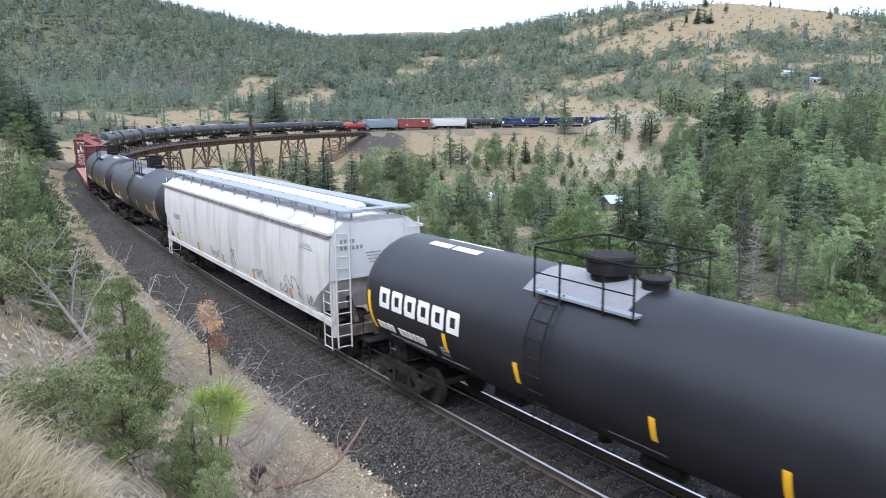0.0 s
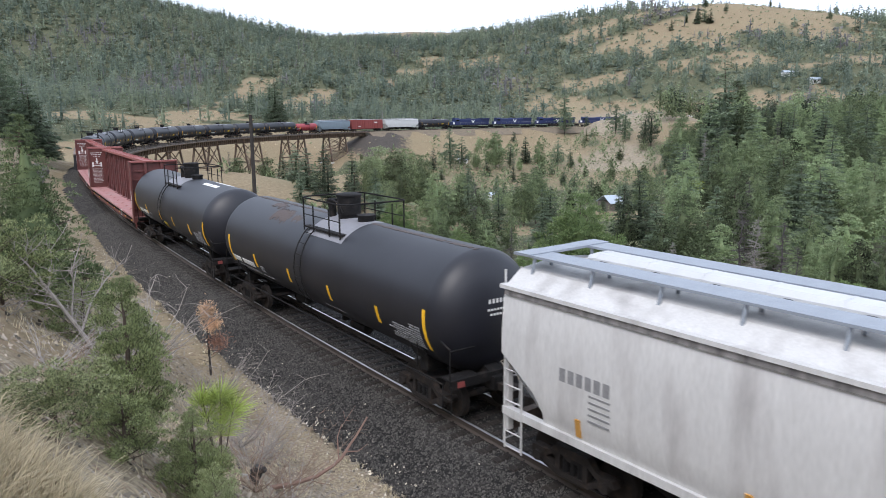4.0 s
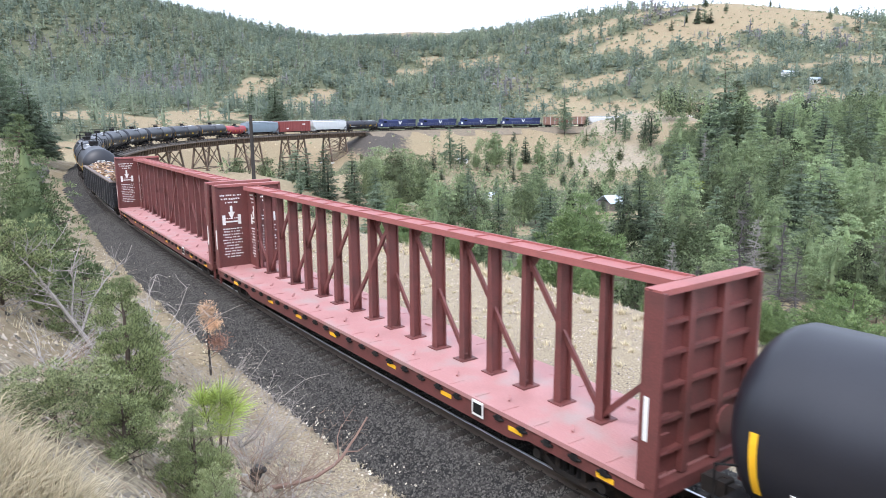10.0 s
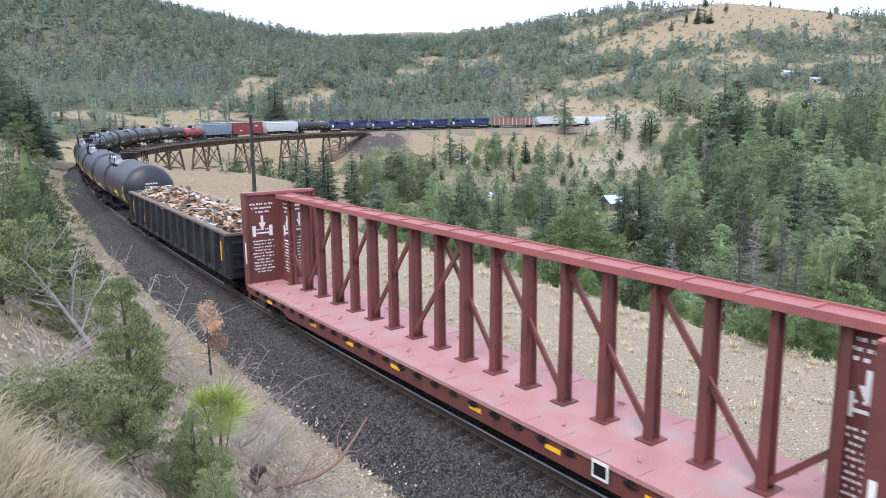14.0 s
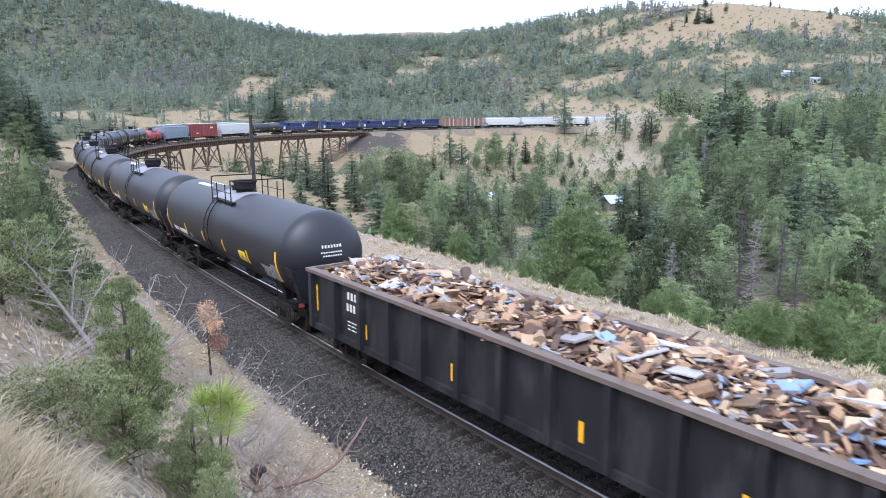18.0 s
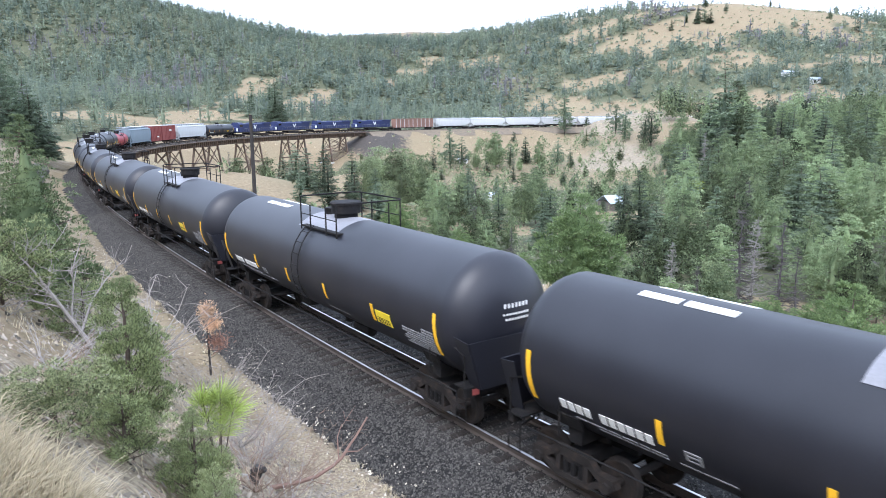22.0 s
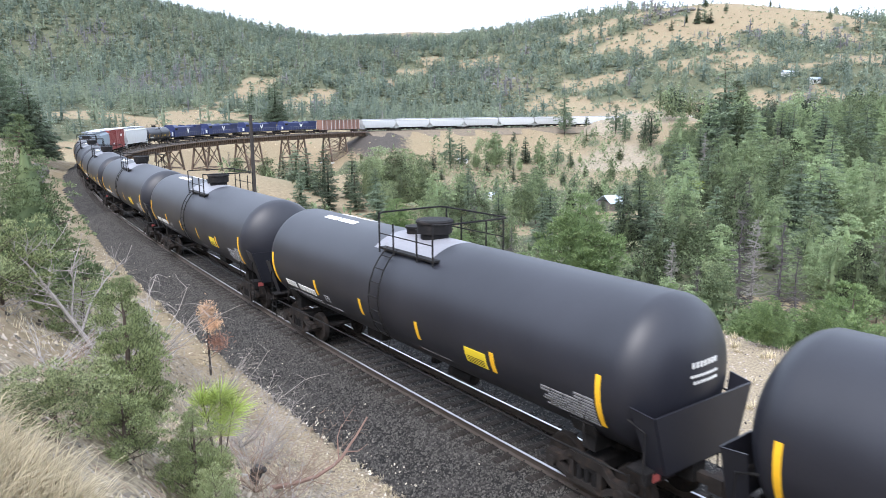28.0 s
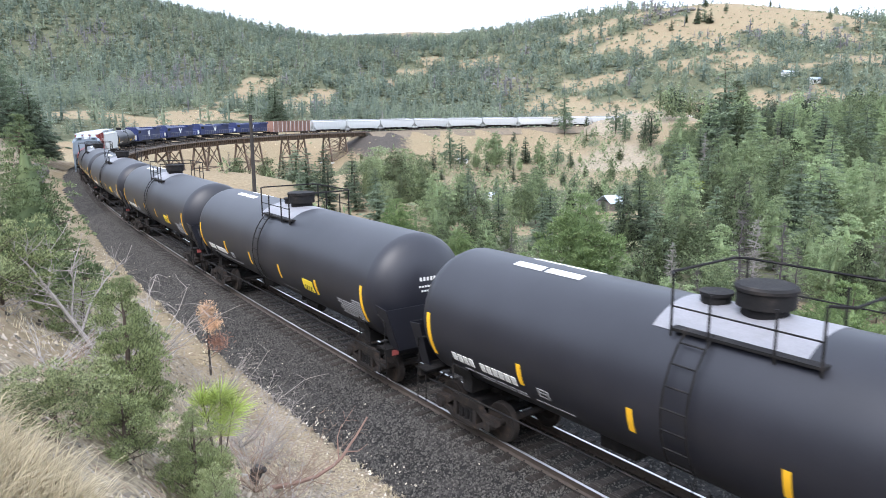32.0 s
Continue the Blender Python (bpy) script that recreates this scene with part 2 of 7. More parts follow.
# ---- mesh building ----
class Shape:
    """Collects simple solids into one mesh."""

    def __init__(self):
        self.v, self.f = [], []

    def add(self, verts, faces):
        k = len(self.v)
        self.v += [tuple(a) for a in verts]
        self.f += [tuple(i + k for i in q) for q in faces]
        return self

    def box(self, c, s, m=None):
        x, y, z = (a / 2 for a in s)
        vs = [Vector((i * x, j * y, k * z)) for i in (-1, 1) for j in (-1, 1) for k in (-1, 1)]
        if m:
            vs = [m @ a for a in vs]
        return self.add([a + Vector(c) for a in vs], [(0, 1, 3, 2), (4, 6, 7, 5), (0, 4, 5, 1), (2, 3, 7, 6), (0, 2, 6, 4), (1, 5, 7, 3)])

    def bar(self, a, b, w, h=None):
        """A square bar from a to b."""
        a, b = Vector(a), Vector(b)
        q = (b - a).to_track_quat("X", "Z").to_matrix()
        return self.box((a + b) / 2, ((b - a).length, w, h or w), q)

    def rod(self, a, b, r, r2=None, n=6, caps=True):
        a, b = Vector(a), Vector(b)
        q = (b - a).to_track_quat("Z", "Y")
        r2 = r if r2 is None else r2
        vs = [a + q @ Vector((r * math.cos(2 * math.pi * i / n), r * math.sin(2 * math.pi * i / n), 0)) for i in range(n)]
        vs += [b + q @ Vector((r2 * math.cos(2 * math.pi * i / n), r2 * math.sin(2 * math.pi * i / n), 0)) for i in range(n)]
        fs = [(i, (i + 1) % n, n + (i + 1) % n, n + i) for i in range(n)]
        if caps:
            fs += [tuple(reversed(range(n))), tuple(range(n, 2 * n))]
        return self.add(vs, fs)

    def path(self, pts, r, n=5, r2=None):
        """One bent tube through the points."""
        pts = [Vector(p) for p in pts]
        k = len(pts) - 1
        rings = []
        for i, p in enumerate(pts):
            d = (pts[min(i + 1, k)] - pts[i]).normalized() + (pts[i] - pts[max(i - 1, 0)]).normalized()
            q = d.to_track_quat("Z", "Y")
            rr = r if r2 is None else r + (r2 - r) * i / k
            rings.append([p + q @ Vector((rr * math.cos(2 * math.pi * c / n), rr * math.sin(2 * math.pi * c / n), 0)) for c in range(n)])
        return self.loft(rings)

    def prism(self, poly, y0, y1):
        """A polygon of (x, z) drawn out along y."""
        n = len(poly)
        vs = [(x, y0, z) for x, z in poly] + [(x, y1, z) for x, z in poly]
        return self.add(vs, [(i, (i + 1) % n, n + (i + 1) % n, n + i) for i in range(n)] + [tuple(reversed(range(n))), tuple(range(n, 2 * n))])

    def loft(self, rings, closed=True, caps=True):
        n = len(rings[0])
        vs = [p for r in rings for p in r]
        fs = []
        for j in range(len(rings) - 1):
            for i in range(n if closed else n - 1):
                fs.append((j * n + i, j * n + (i + 1) % n, (j + 1) * n + (i + 1) % n, (j + 1) * n + i))
        if caps:
            fs += [tuple(reversed(range(n))), tuple(range((len(rings) - 1) * n, len(rings) * n))]
        return self.add(vs, fs)

    def mesh(self, name, material, smooth=None):
        me = bpy.data.meshes.new(name)
        me.from_pydata(self.v, [], self.f)
        bm = bmesh.new()
        bm.from_mesh(me)
        bmesh.ops.recalc_face_normals(bm, faces=bm.faces)
        bm.to_mesh(me)
        bm.free()
        me.materials.append(material)
        if smooth:
            me.shade_smooth()
            me.set_sharp_from_angle(angle=radians(smooth))
        return me


SMALL = ("needle_tuft", "branchwork", "data_lettering", "reporting_lettering", "end_lettering", "panel_lettering", "placard_print", "deck_cleats", "hatch_latches", "winch_line", "chord_ribs", "tie_plates", "cross_bearers", "graffiti_scrawl")


def part(name, shape, material, parent, label="", smooth=None, at=None):
    me = shape.mesh(name, material, smooth) if isinstance(shape, Shape) else shape
    ob = new(name, me)
    if name in SMALL:
        ob["kind"] = "stuff"
    ob.parent = parent
    if at is not None:
        ob.matrix_basis = at
    return tagged(ob, label)


def tri_mesh(name, v, f, material):
    """A mesh from numpy arrays of points and equal-sided faces."""
    me = bpy.data.meshes.new(name)
    k = f.shape[1]
    me.vertices.add(len(v))
    me.vertices.foreach_set("co", np.ascontiguousarray(v, dtype=np.float32).ravel())
    me.loops.add(f.size)
    me.loops.foreach_set("vertex_index", np.ascontiguousarray(f, dtype=np.int32).ravel())
    me.polygons.add(len(f))
    me.polygons.foreach_set("loop_start", np.arange(0, f.size, k, dtype=np.int32))
    me.update(calc_edges=True)
    me.materials.append(material)
    return me


# ---- the track's line: a long right-hand curve ----
STATIONS = [-60, -30, 0, 25, 50, 70, 90, 110, 130, 160, 190, 220, 260, 300, 340, 400, 760]
BENDS = [-0.0004, -0.0004, -0.0026, -0.0008, -0.0028, -0.0006, -0.0041, -0.0031, -0.0054, -0.0058, -0.0058, -0.0067, -0.0060, -0.0049, -0.0062, -0.0066, -0.0066]
TS = np.arange(-60, 760.01, 1.0)
kk = np.interp(TS, STATIONS, BENDS)
TH = np.concatenate([[0], np.cumsum((kk[1:] + kk[:-1]) / 2)])
TH = TH - TH[60] + 2.1905
mid = (TH[1:] + TH[:-1]) / 2
TX = np.concatenate([[0], np.cumsum(np.cos(mid))])
TY = np.concatenate([[0], np.cumsum(np.sin(mid))])
TX, TY = TX - TX[60] - 1.300, TY - TY[60] + 20.474


def rail_point(s, q=0.0, h=0.0):
    """The place q metres left of the track's centre line and h above the rails, s metres along it."""
    x, y, a = np.interp(s, TS, TX), np.interp(s, TS, TY), np.interp(s, TS, TH)
    return Vector((x - math.sin(a) * q, y + math.cos(a) * q, 0.0011 * s + h))


def heading(s):
    return float(np.interp(s, TS, TH))


def to_track(x, y):
    """Station and signed distance (left positive) of places to the track."""
    x, y = np.atleast_1d(x).astype(float), np.atleast_1d(y).astype(float)
    s, q = np.empty(x.shape), np.empty(x.shape)
    for i in range(0, len(x), 20000):
        a, b = x[i:i + 20000, None], y[i:i + 20000, None]
        d = (a - TX[None, ::2]) ** 2 + (b - TY[None, ::2]) ** 2
        j = d.argmin(1) * 2
        dx, dy = a[:, 0] - TX[j], b[:, 0] - TY[j]
        along = np.clip(dx * np.cos(TH[j]) + dy * np.sin(TH[j]), -1.5, 1.5)
        s[i:i + 20000] = TS[j] + along
        dist = np.hypot(dx - along * np.cos(TH[j]), dy - along * np.sin(TH[j]))
        q[i:i + 20000] = np.where(-dx * np.sin(TH[j]) + dy * np.cos(TH[j]) > 0, dist, -dist)
    return s, q


def smooth(a, b, x):
    t = np.clip((x - a) / (b - a), 0, 1)
    return t * t * (3 - 2 * t)


def ripple(x, y, size, seed=0.0):
    """Cheap smooth uneven field between -1 and 1."""
    a, b = x / size + seed, y / size - seed * 1.7
    return (np.sin(a * 1.7 + 1.3 * np.sin(b * 1.1)) + np.sin(b * 2.1 + 1.7 * np.sin(a * 0.9)) + np.sin((a + b) * 1.3 + 2.1 * np.sin((a - b) * 0.7))) / 3


# ---- the land ----
RINGS = ((110, 70), (210, 90), (340, 120), (520, 160), (760, 220), (1050, 300), (2200, 600))
BEARINGS = (-0.85, -0.5, -0.2, 0.1, 0.35, 0.62, 1.0)
HILLS = ((6, 5, 2, 0, 0, 1, 1), (6, -2, -10, -7, 0, 4, 6), (4, 10, 7, 10, -4, -12, 27), (-29, 10, -9, -36, 31, -14, 4), (119, 66, 20, -30, 120, -27, 80), (76, -28, -1, 65, -39, 15, 67), (16, 98, 101, 107, 104, 35, 1))
KNOLLS = ((-300, 800, 5, 110), (80, 322, 3, 13), (93, 316, 5.5, 13), (107, 312, 5.5, 12), (-34, 108, 6, 22), (240, 640, 10, 60), (-120, 560, 9, 70), (30, 540, 7, 45), (150, 480, 8, 45))
BRIDGE_FROM, BRIDGE_TO = 131.0, 296.0


def land(x, y):
    """Height of the ground."""
    x, y = np.atleast_1d(x).astype(float), np.atleast_1d(y).astype(float)
    z = np.full(x.shape, -14.0)
    for (r, w), row in zip(RINGS, HILLS):
        for u, a in zip(BEARINGS, row):
            z += a * np.exp(-((x - u * r) ** 2 + (y - r) ** 2) / (2 * w * w))
    for kx, ky, h, w in KNOLLS:
        z += h * np.exp(-((x - kx) ** 2 + (y - ky) ** 2) / (2 * w * w))
    far = np.hypot(x, y)
    z += ripple(x, y, 23, 0.4) * 1.0 * smooth(60, 200, far) + ripple(x, y, 60, 2.0) * 3.0 * smooth(250, 600, far) + ripple(x, y, 7, 1.0) * 0.3
    s, q = to_track(x, y)
    bench = 0.0011 * s - 0.78
    # the cut bank on the outside of the near curve
    bank = 0.78 * np.clip(q - 3.9, 0, None) ** 1.08
    bank = np.where(bank > 7.0, 7.0 + (bank - 7.0) * 0.35, bank)
    bank = bench + bank * smooth(135, 95, s) + ripple(x, y, 1.9, 3.0) * 0.10 * smooth(3.6, 6, q) + ripple(x, y, 0.7, 5.0) * 0.04 * smooth(3.6, 6, q)
    left = smooth(70, 26, q) * smooth(150, 110, s)
    zl = z * (1 - left) + np.maximum(bank, z * 0) * left
    # embankment carrying the rails, cut away under the bridge
    off = smooth(BRIDGE_FROM - 1, BRIDGE_FROM + 12, s) * smooth(BRIDGE_TO + 1, BRIDGE_TO - 14, s)
    wide = np.where(s < 125, 13.0 - 5.0 * smooth(20, 90, s), 4.6)
    foot = np.clip(np.abs(q) - wide, 0, None) * 0.62
    fill = np.maximum(z, bench - foot)
    # a mound of pale spoil on the inside of the far track
    mound = (3.2 * smooth(408, 418, s) + 3.0 * smooth(424, 436, s)) * smooth(468, 458, s) * smooth(-6, -13, q) * smooth(-36, -20, q)
    fill = np.where(mound > 0.05, np.maximum(fill, bench + 0.6 + mound), fill)
    cut = np.minimum(fill, bench + foot * 1.3 + 0.02)
    zr = cut * (1 - off) + z * off
    under = smooth(34, 10, np.abs(q)) * off
    floor = -3.4 - 11.5 * smooth(BRIDGE_FROM + 18, 205, s) * smooth(BRIDGE_TO, 262, s)
    zr = zr * (1 - under) + np.minimum(zr, floor) * under
    near_left = (q > 0) & (s < 150)
    return np.where(near_left, np.where(np.abs(q) < 3.9, bench, zl), zr)


def land_at(x, y):
    return float(land(x, y)[0])


# open ground among the far woods: place, half widths, share of trees left
OPENINGS = ((-129, 303, 33, 17, 0.03), (-110, 346, 19, 31, 0.04), (-127, 478, 12, 85, 0.12), (-88, 465, 15, 70, 0.08), (-135, 536, 9, 16, 0.15), (-43, 593, 13, 20, 0.12), (-27, 641, 15, 18, 0.1),
            (-8, 678, 15, 16, 0.12), (32, 651, 18, 21, 0.25), (58, 526, 21, 52, 0.4), (67, 471, 15, 18, 0.15), (128, 656, 23, 22, 0.15), (107, 513, 20, 13, 0.2), (91, 402, 35, 60, 0.05), (157, 570, 18, 14, 0.2),
            (159, 498, 12, 25, 0.25), (177, 411, 6, 12, 0.2), (210, 384, 8, 17, 0.2), (260, 477, 11, 22, 0.25), (209, 409, 6, 7, 0.2), (130, 390, 14, 45, 0.05), (110, 297, 6, 8, 0.05), (234, 600, 70, 32, 0.02), (190, 611, 29, 14, 0.2), (280, 640, 72, 70, 0.02), (300, 740, 95, 130, 0.01))


def tree_cover(x, y, z=None):
    """Share of ground under trees, 0 to 1, and share of pines among them."""
    x, y = np.atleast_1d(x).astype(float), np.atleast_1d(y).astype(float)
    z = land(x, y) if z is None else z
    s, q = to_track(x, y)
    d = 0.66 + 0.5 * ripple(x, y, 31, 0.7) + 0.3 * ripple(x, y, 11, 2.2)
    inside = (q < 0) & (y < 345)
    d = np.where(inside & (x > 12) & (y < 230), d + 0.2, d)
    d = np.where(inside & (y < 125), d + 0.5, d)
    # tan slope under the far track, clearings by the paths and on sight lines
    d = np.where(inside & (s > 285) & (s < 425) & (q > -38), 0.10, d)
    d = np.where((q < -9) & (s >= 440) & (s < 620), 0.9, d)
    # the last four fit the camera's view: gaps towards yellow tree and shed
    for cx, cy, r, c in ((62, 262, 20, 0.04), (18, 272, 18, 0.15), (88, 312, 24, 0.06), (46, 290, 22, 0.2), (30, 250, 42, 0.34), (30, 60, 9, 0.3), (75, 225, 14, 0.3), (49, 144, 8, 0.03), (42, 124, 7, 0.03), (35, 148, 9, 0.05), (31, 132, 6, 0.05)):
        d = np.where(inside & (np.hypot(x - cx, y - cy) < r), c, d)
    d = np.where(inside & (q > -60) & (s > 60) & (s < 262), 0.05, d)
    d = np.where(np.abs(q) < 9, 0, d)
    d = np.where((q < 0) & (s < 70) & (q > -16), 0, d)
    # the open meadow outside the bridge
    meadow = (q > 0) & (s > 118) & (s < 430)
    edge = 62 - 44 * smooth(300, 345, s)
    d = np.where(meadow & (q < edge), 0.04, d)
    d = np.where(meadow & (q >= edge) & (q < edge + 25), d * 0.7, d)
    d = np.where((q > 0) & (s > 300) & (q < 12), 0.04, d)
    # forest thick on the western ridge, open on the eastern dome
    west = smooth(60, -40, x - 0.05 * y)
    deep = smooth(330, 400, y)
    d = d * (1 - deep) + deep * (d * (1 - west) * 0.95 + west * (1.0 + 0.2 * d))
    d = np.where((x > 120) & (y > 380), np.clip(d, 0.25, 1.0) * 0.78, d)
    for cx, cy, rx, ry, c in OPENINGS:
        d = np.where(np.hypot((x - cx) / rx, (y - cy) / ry) + 0.3 * ripple(x, y, 9, 1.0) < 1, c, d)
    d = np.where(y > 1500, 0.0, d)
    return np.clip(d, 0, 1), 0.5 + 0.35 * ripple(x, y, 55, 4.0) + 0.25 * smooth(0, 120, x)


def spaced(n, reach, a, at):
    u = np.linspace(-1, 1, n)
    return at + reach * np.sinh(a * u) / math.sinh(a)


def build_ground():
    xs, ys = spaced(400, 4500, 7.6, -6.0), spaced(440, 4500, 7.6, 14.0)
    gx, gy = np.meshgrid(xs, ys)
    v = np.stack([gx.ravel(), gy.ravel(), land(gx.ravel(), gy.ravel())], 1)
    n, k = len(xs), len(ys)
    i = (np.arange(k - 1)[:, None] * n + np.arange(n - 1)[None]).ravel()
    f = np.stack([i, i + 1, i + n + 1, i + n], 1)
    me = tri_mesh("ground", v, f, GROUND)
    me.shade_smooth()
    # what the ground is made of: leaf litter, pale soil, gravelly dirt, dark spilled ballast
    x, y, z = v.T
    s, q = to_track(x, y)
    cover, pines = tree_cover(x, y, z)
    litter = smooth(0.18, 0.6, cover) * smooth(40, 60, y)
    pale = 0.75 * np.exp(-((x - 86) ** 2 + (y - 325) ** 2) / 600) + np.exp(-((x - 62) ** 2 + (y - 262) ** 2) / 300) + np.exp(-((x - 70) ** 2 + (y - 285) ** 2) / 120)
    pale += 0.8 * np.exp(-((x - 95) / 32) ** 2 - ((y - 388) / 42) ** 2)
    pale += smooth(404, 416, s) * smooth(474, 462, s) * (q < -5) * (q > -40) * 0.9
    pale += ((q > 4) & (q < 24) & (s > 330) & (s < 480)) * 0.9 + (np.hypot(x - 62, y - 268) < 6)
    pale += np.exp(-((x + 27) ** 2 + (y - 196) ** 2) / 260) * 0.8
    dirt = smooth(-19, -10, q) * (q < 0) * smooth(90, 50, s) * 0.8 + ((q > 3) & (s < 130)) * smooth(34, 8, q) * (0.55 + 0.6 * ripple(x, y, 2.3, 6.0))
    dark = ((q < 3) & (q > -26)) * smooth(BRIDGE_TO - 16, BRIDGE_TO - 4, s) * smooth(BRIDGE_TO + 22, BRIDGE_TO + 8, s) * smooth(-20, -9, q)
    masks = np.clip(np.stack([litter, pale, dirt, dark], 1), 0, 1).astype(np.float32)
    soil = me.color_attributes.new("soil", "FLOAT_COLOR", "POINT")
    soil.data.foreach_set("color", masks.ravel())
    return tagged(new("ground", me), "dry grass and bare dirt hillsides round a valley", "ground", kind="structure")


build_ground()


def sweep(name, profile, s0, s1, step, material, closed=False, smooth_angle=None):
    """Draw a profile of (q, h) along the track."""
    stations = np.arange(s0, s1 + 0.01, step)
    rings = [[rail_point(s, q, h) for q, h in profile] for s in stations]
    sh = Shape().loft(rings, closed, caps=closed)
    return sh.mesh(name, material, smooth_angle)


# ballast bed and rails
bed = [(4.1, -1.0), (3.3, -0.72), (1.75, -0.24), (0.9, -0.21), (-0.9, -0.21), (-1.75, -0.24), (-3.2, -0.70), (-4.4, -1.0)]
tagged(new("ballast_bed", sweep("ballast_bed", bed, -58, BRIDGE_FROM, 1.5, BALLAST)), "dark crushed stone ballast under the track", "ballast", kind="structure")
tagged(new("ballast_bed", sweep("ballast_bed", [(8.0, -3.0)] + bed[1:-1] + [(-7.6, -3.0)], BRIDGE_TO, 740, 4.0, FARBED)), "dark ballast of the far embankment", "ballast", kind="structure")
for side in (0.7525, -0.7525):
    c = side
    prof = [(c - 0.07, -0.18), (c + 0.07, -0.18), (c + 0.07, -0.165), (c + 0.012, -0.14), (c + 0.012, -0.05), (c + 0.036, -0.035), (c + 0.036, -0.008),
            (c - 0.036, -0.008), (c - 0.036, -0.035), (c - 0.012, -0.05), (c - 0.012, -0.14), (c - 0.07, -0.165)]
    rail = tagged(new("rail", sweep("rail", prof, -58, 740, 1.5, RAIL, True)), "worn steel running rail on the ties", "rail", kind="structure")
    head = [(c - 0.034, -0.008), (c + 0.034, -0.008), (c + 0.028, 0.0), (c - 0.028, 0.0)]
    part("rail_head", sweep("rail_head", head, -58, 740, 1.5, RAILTOP, True), RAILTOP, rail, "polished running surface")


# ---- the train: each car's x runs back along the train, y to the outside of the near curve, z up from the rails ----
WHEEL_R = 0.457


def wheel_shape():
    sh = Shape()
    for y in (-0.72, 0.72):
        o = 1 if y > 0 else -1
        prof = [(0.10, 0.0), (0.20, 0.0), (0.36, 0.03), (0.40, 0.06), (WHEEL_R, 0.06), (WHEEL_R + 0.028, -0.05), (WHEEL_R + 0.028, -0.075), (0.38, -0.07), (0.3, -0.02), (0.1, -0.07)]
        n = 20
        rings = [[(r * math.cos(2 * math.pi * i / n), y + o * d, r * math.sin(2 * math.pi * i / n)) for i in range(n)] for r, d in prof]
        sh.loft(rings, True, False)
    sh.rod((0, -0.98, 0), (0, 0.98, 0), 0.085, n=10)
    return sh


WHEEL_MESH = wheel_shape().mesh("wheelset", STEEL, 40)
WHEEL_MESH.materials.append(TREAD)


def frame_shape():
    """One cast truck side: arched top member, tension member, column openings, journal ends."""
    sh = Shape()
    top = [(-1.12, 0.50), (-1.05, 0.62), (-0.62, 0.66), (-0.42, 0.86), (0.42, 0.86), (0.62, 0.66), (1.05, 0.62), (1.12, 0.50), (0.75, 0.46), (0.40, 0.68), (-0.40, 0.68), (-0.75, 0.46)]
    for y0, y1 in ((0, 0.16),):
        sh.prism(top[:4] + top[10:], y0, y1)
        sh.prism([top[3], top[4], top[9], top[10]], y0, y1)
        sh.prism(top[4:10], y0, y1)
        for a, b in (((-0.80, 0.48), (-0.42, 0.27)), ((-0.42, 0.27), (0.42, 0.27)), ((0.42, 0.27), (0.80, 0.48)), ((-0.36, 0.28), (-0.36, 0.75)), ((0.36, 0.28), (0.36, 0.75))):
            sh.bar((a[0], 0.08, a[1]), (b[0], 0.08, b[1]), 0.16, 0.12)
        for x in (-0.89, 0.89):
            sh.rod((x, 0.02, WHEEL_R), (x, 0.24, WHEEL_R), 0.115, n=10)
            sh.box((x, 0.08, 0.60), (0.34, 0.2, 0.1))
    return sh


FRAME_MESH = frame_shape().mesh("side_frame", STEEL)
SPRING_MESH = Shape().rod((0, 0, 0.32), (0, 0, 0.6), 0.07, n=8).mesh("spring", DARK, 40)
BOLSTER_MESH = Shape().box((0, 0, 0.68), (0.5, 2.2, 0.22)).rod((0, 0, 0.78), (0, 0, 0.92), 0.28, n=12).bar((-0.5, 0, 0.4), (0.5, 0, 0.4), 1.3, 0.08).mesh("bolster", DARK)


def truck(car, x, wheelbase=0.89):
    t = part("truck", BOLSTER_MESH, DARK, car, "two-axle cast steel truck", at=pose(x, 0, 0))
    part("side_frame", FRAME_MESH, STEEL, t, at=pose(0, 0.98, 0))
    part("side_frame", FRAME_MESH, STEEL, t, at=pose(0, -0.98, 0, 0, 0, 180))
    for y in (-1.06, 1.06):
        for a in (-0.2, 0, 0.2):
            part("spring", SPRING_MESH, DARK, t, at=pose(a, y, 0))
    for a in (-wheelbase, wheelbase):
        w = part("wheelset", WHEEL_MESH, STEEL, t, "", at=pose(a, 0, WHEEL_R))
    return t


COUPLER_MESH = Shape().bar((-0.55, 0, 0.88), (0.15, 0, 0.88), 0.16, 0.18).box((0.25, 0, 0.88), (0.28, 0.3, 0.3)).box((0.4, 0.12, 0.88), (0.16, 0.1, 0.28)).mesh("coupler", STEEL)
HOSE_MESH = Shape().path([(0, 0.35, 0.75), (0.25, 0.36, 0.55), (0.45, 0.3, 0.38), (0.6, 0.1, 0.42)], 0.03).mesh("air_hose", DARK)


def couplers(car, half):
    for a, r in ((half - 0.42, 0), (-half + 0.42, 180)):
        part("coupler", COUPLER_MESH, STEEL, car, at=pose(a, 0, 0, 0, 0, r))
        part("air_hose", HOSE_MESH, DARK, car, at=pose(a - 0.1 if r == 0 else a + 0.1, 0, 0, 0, 0, r))


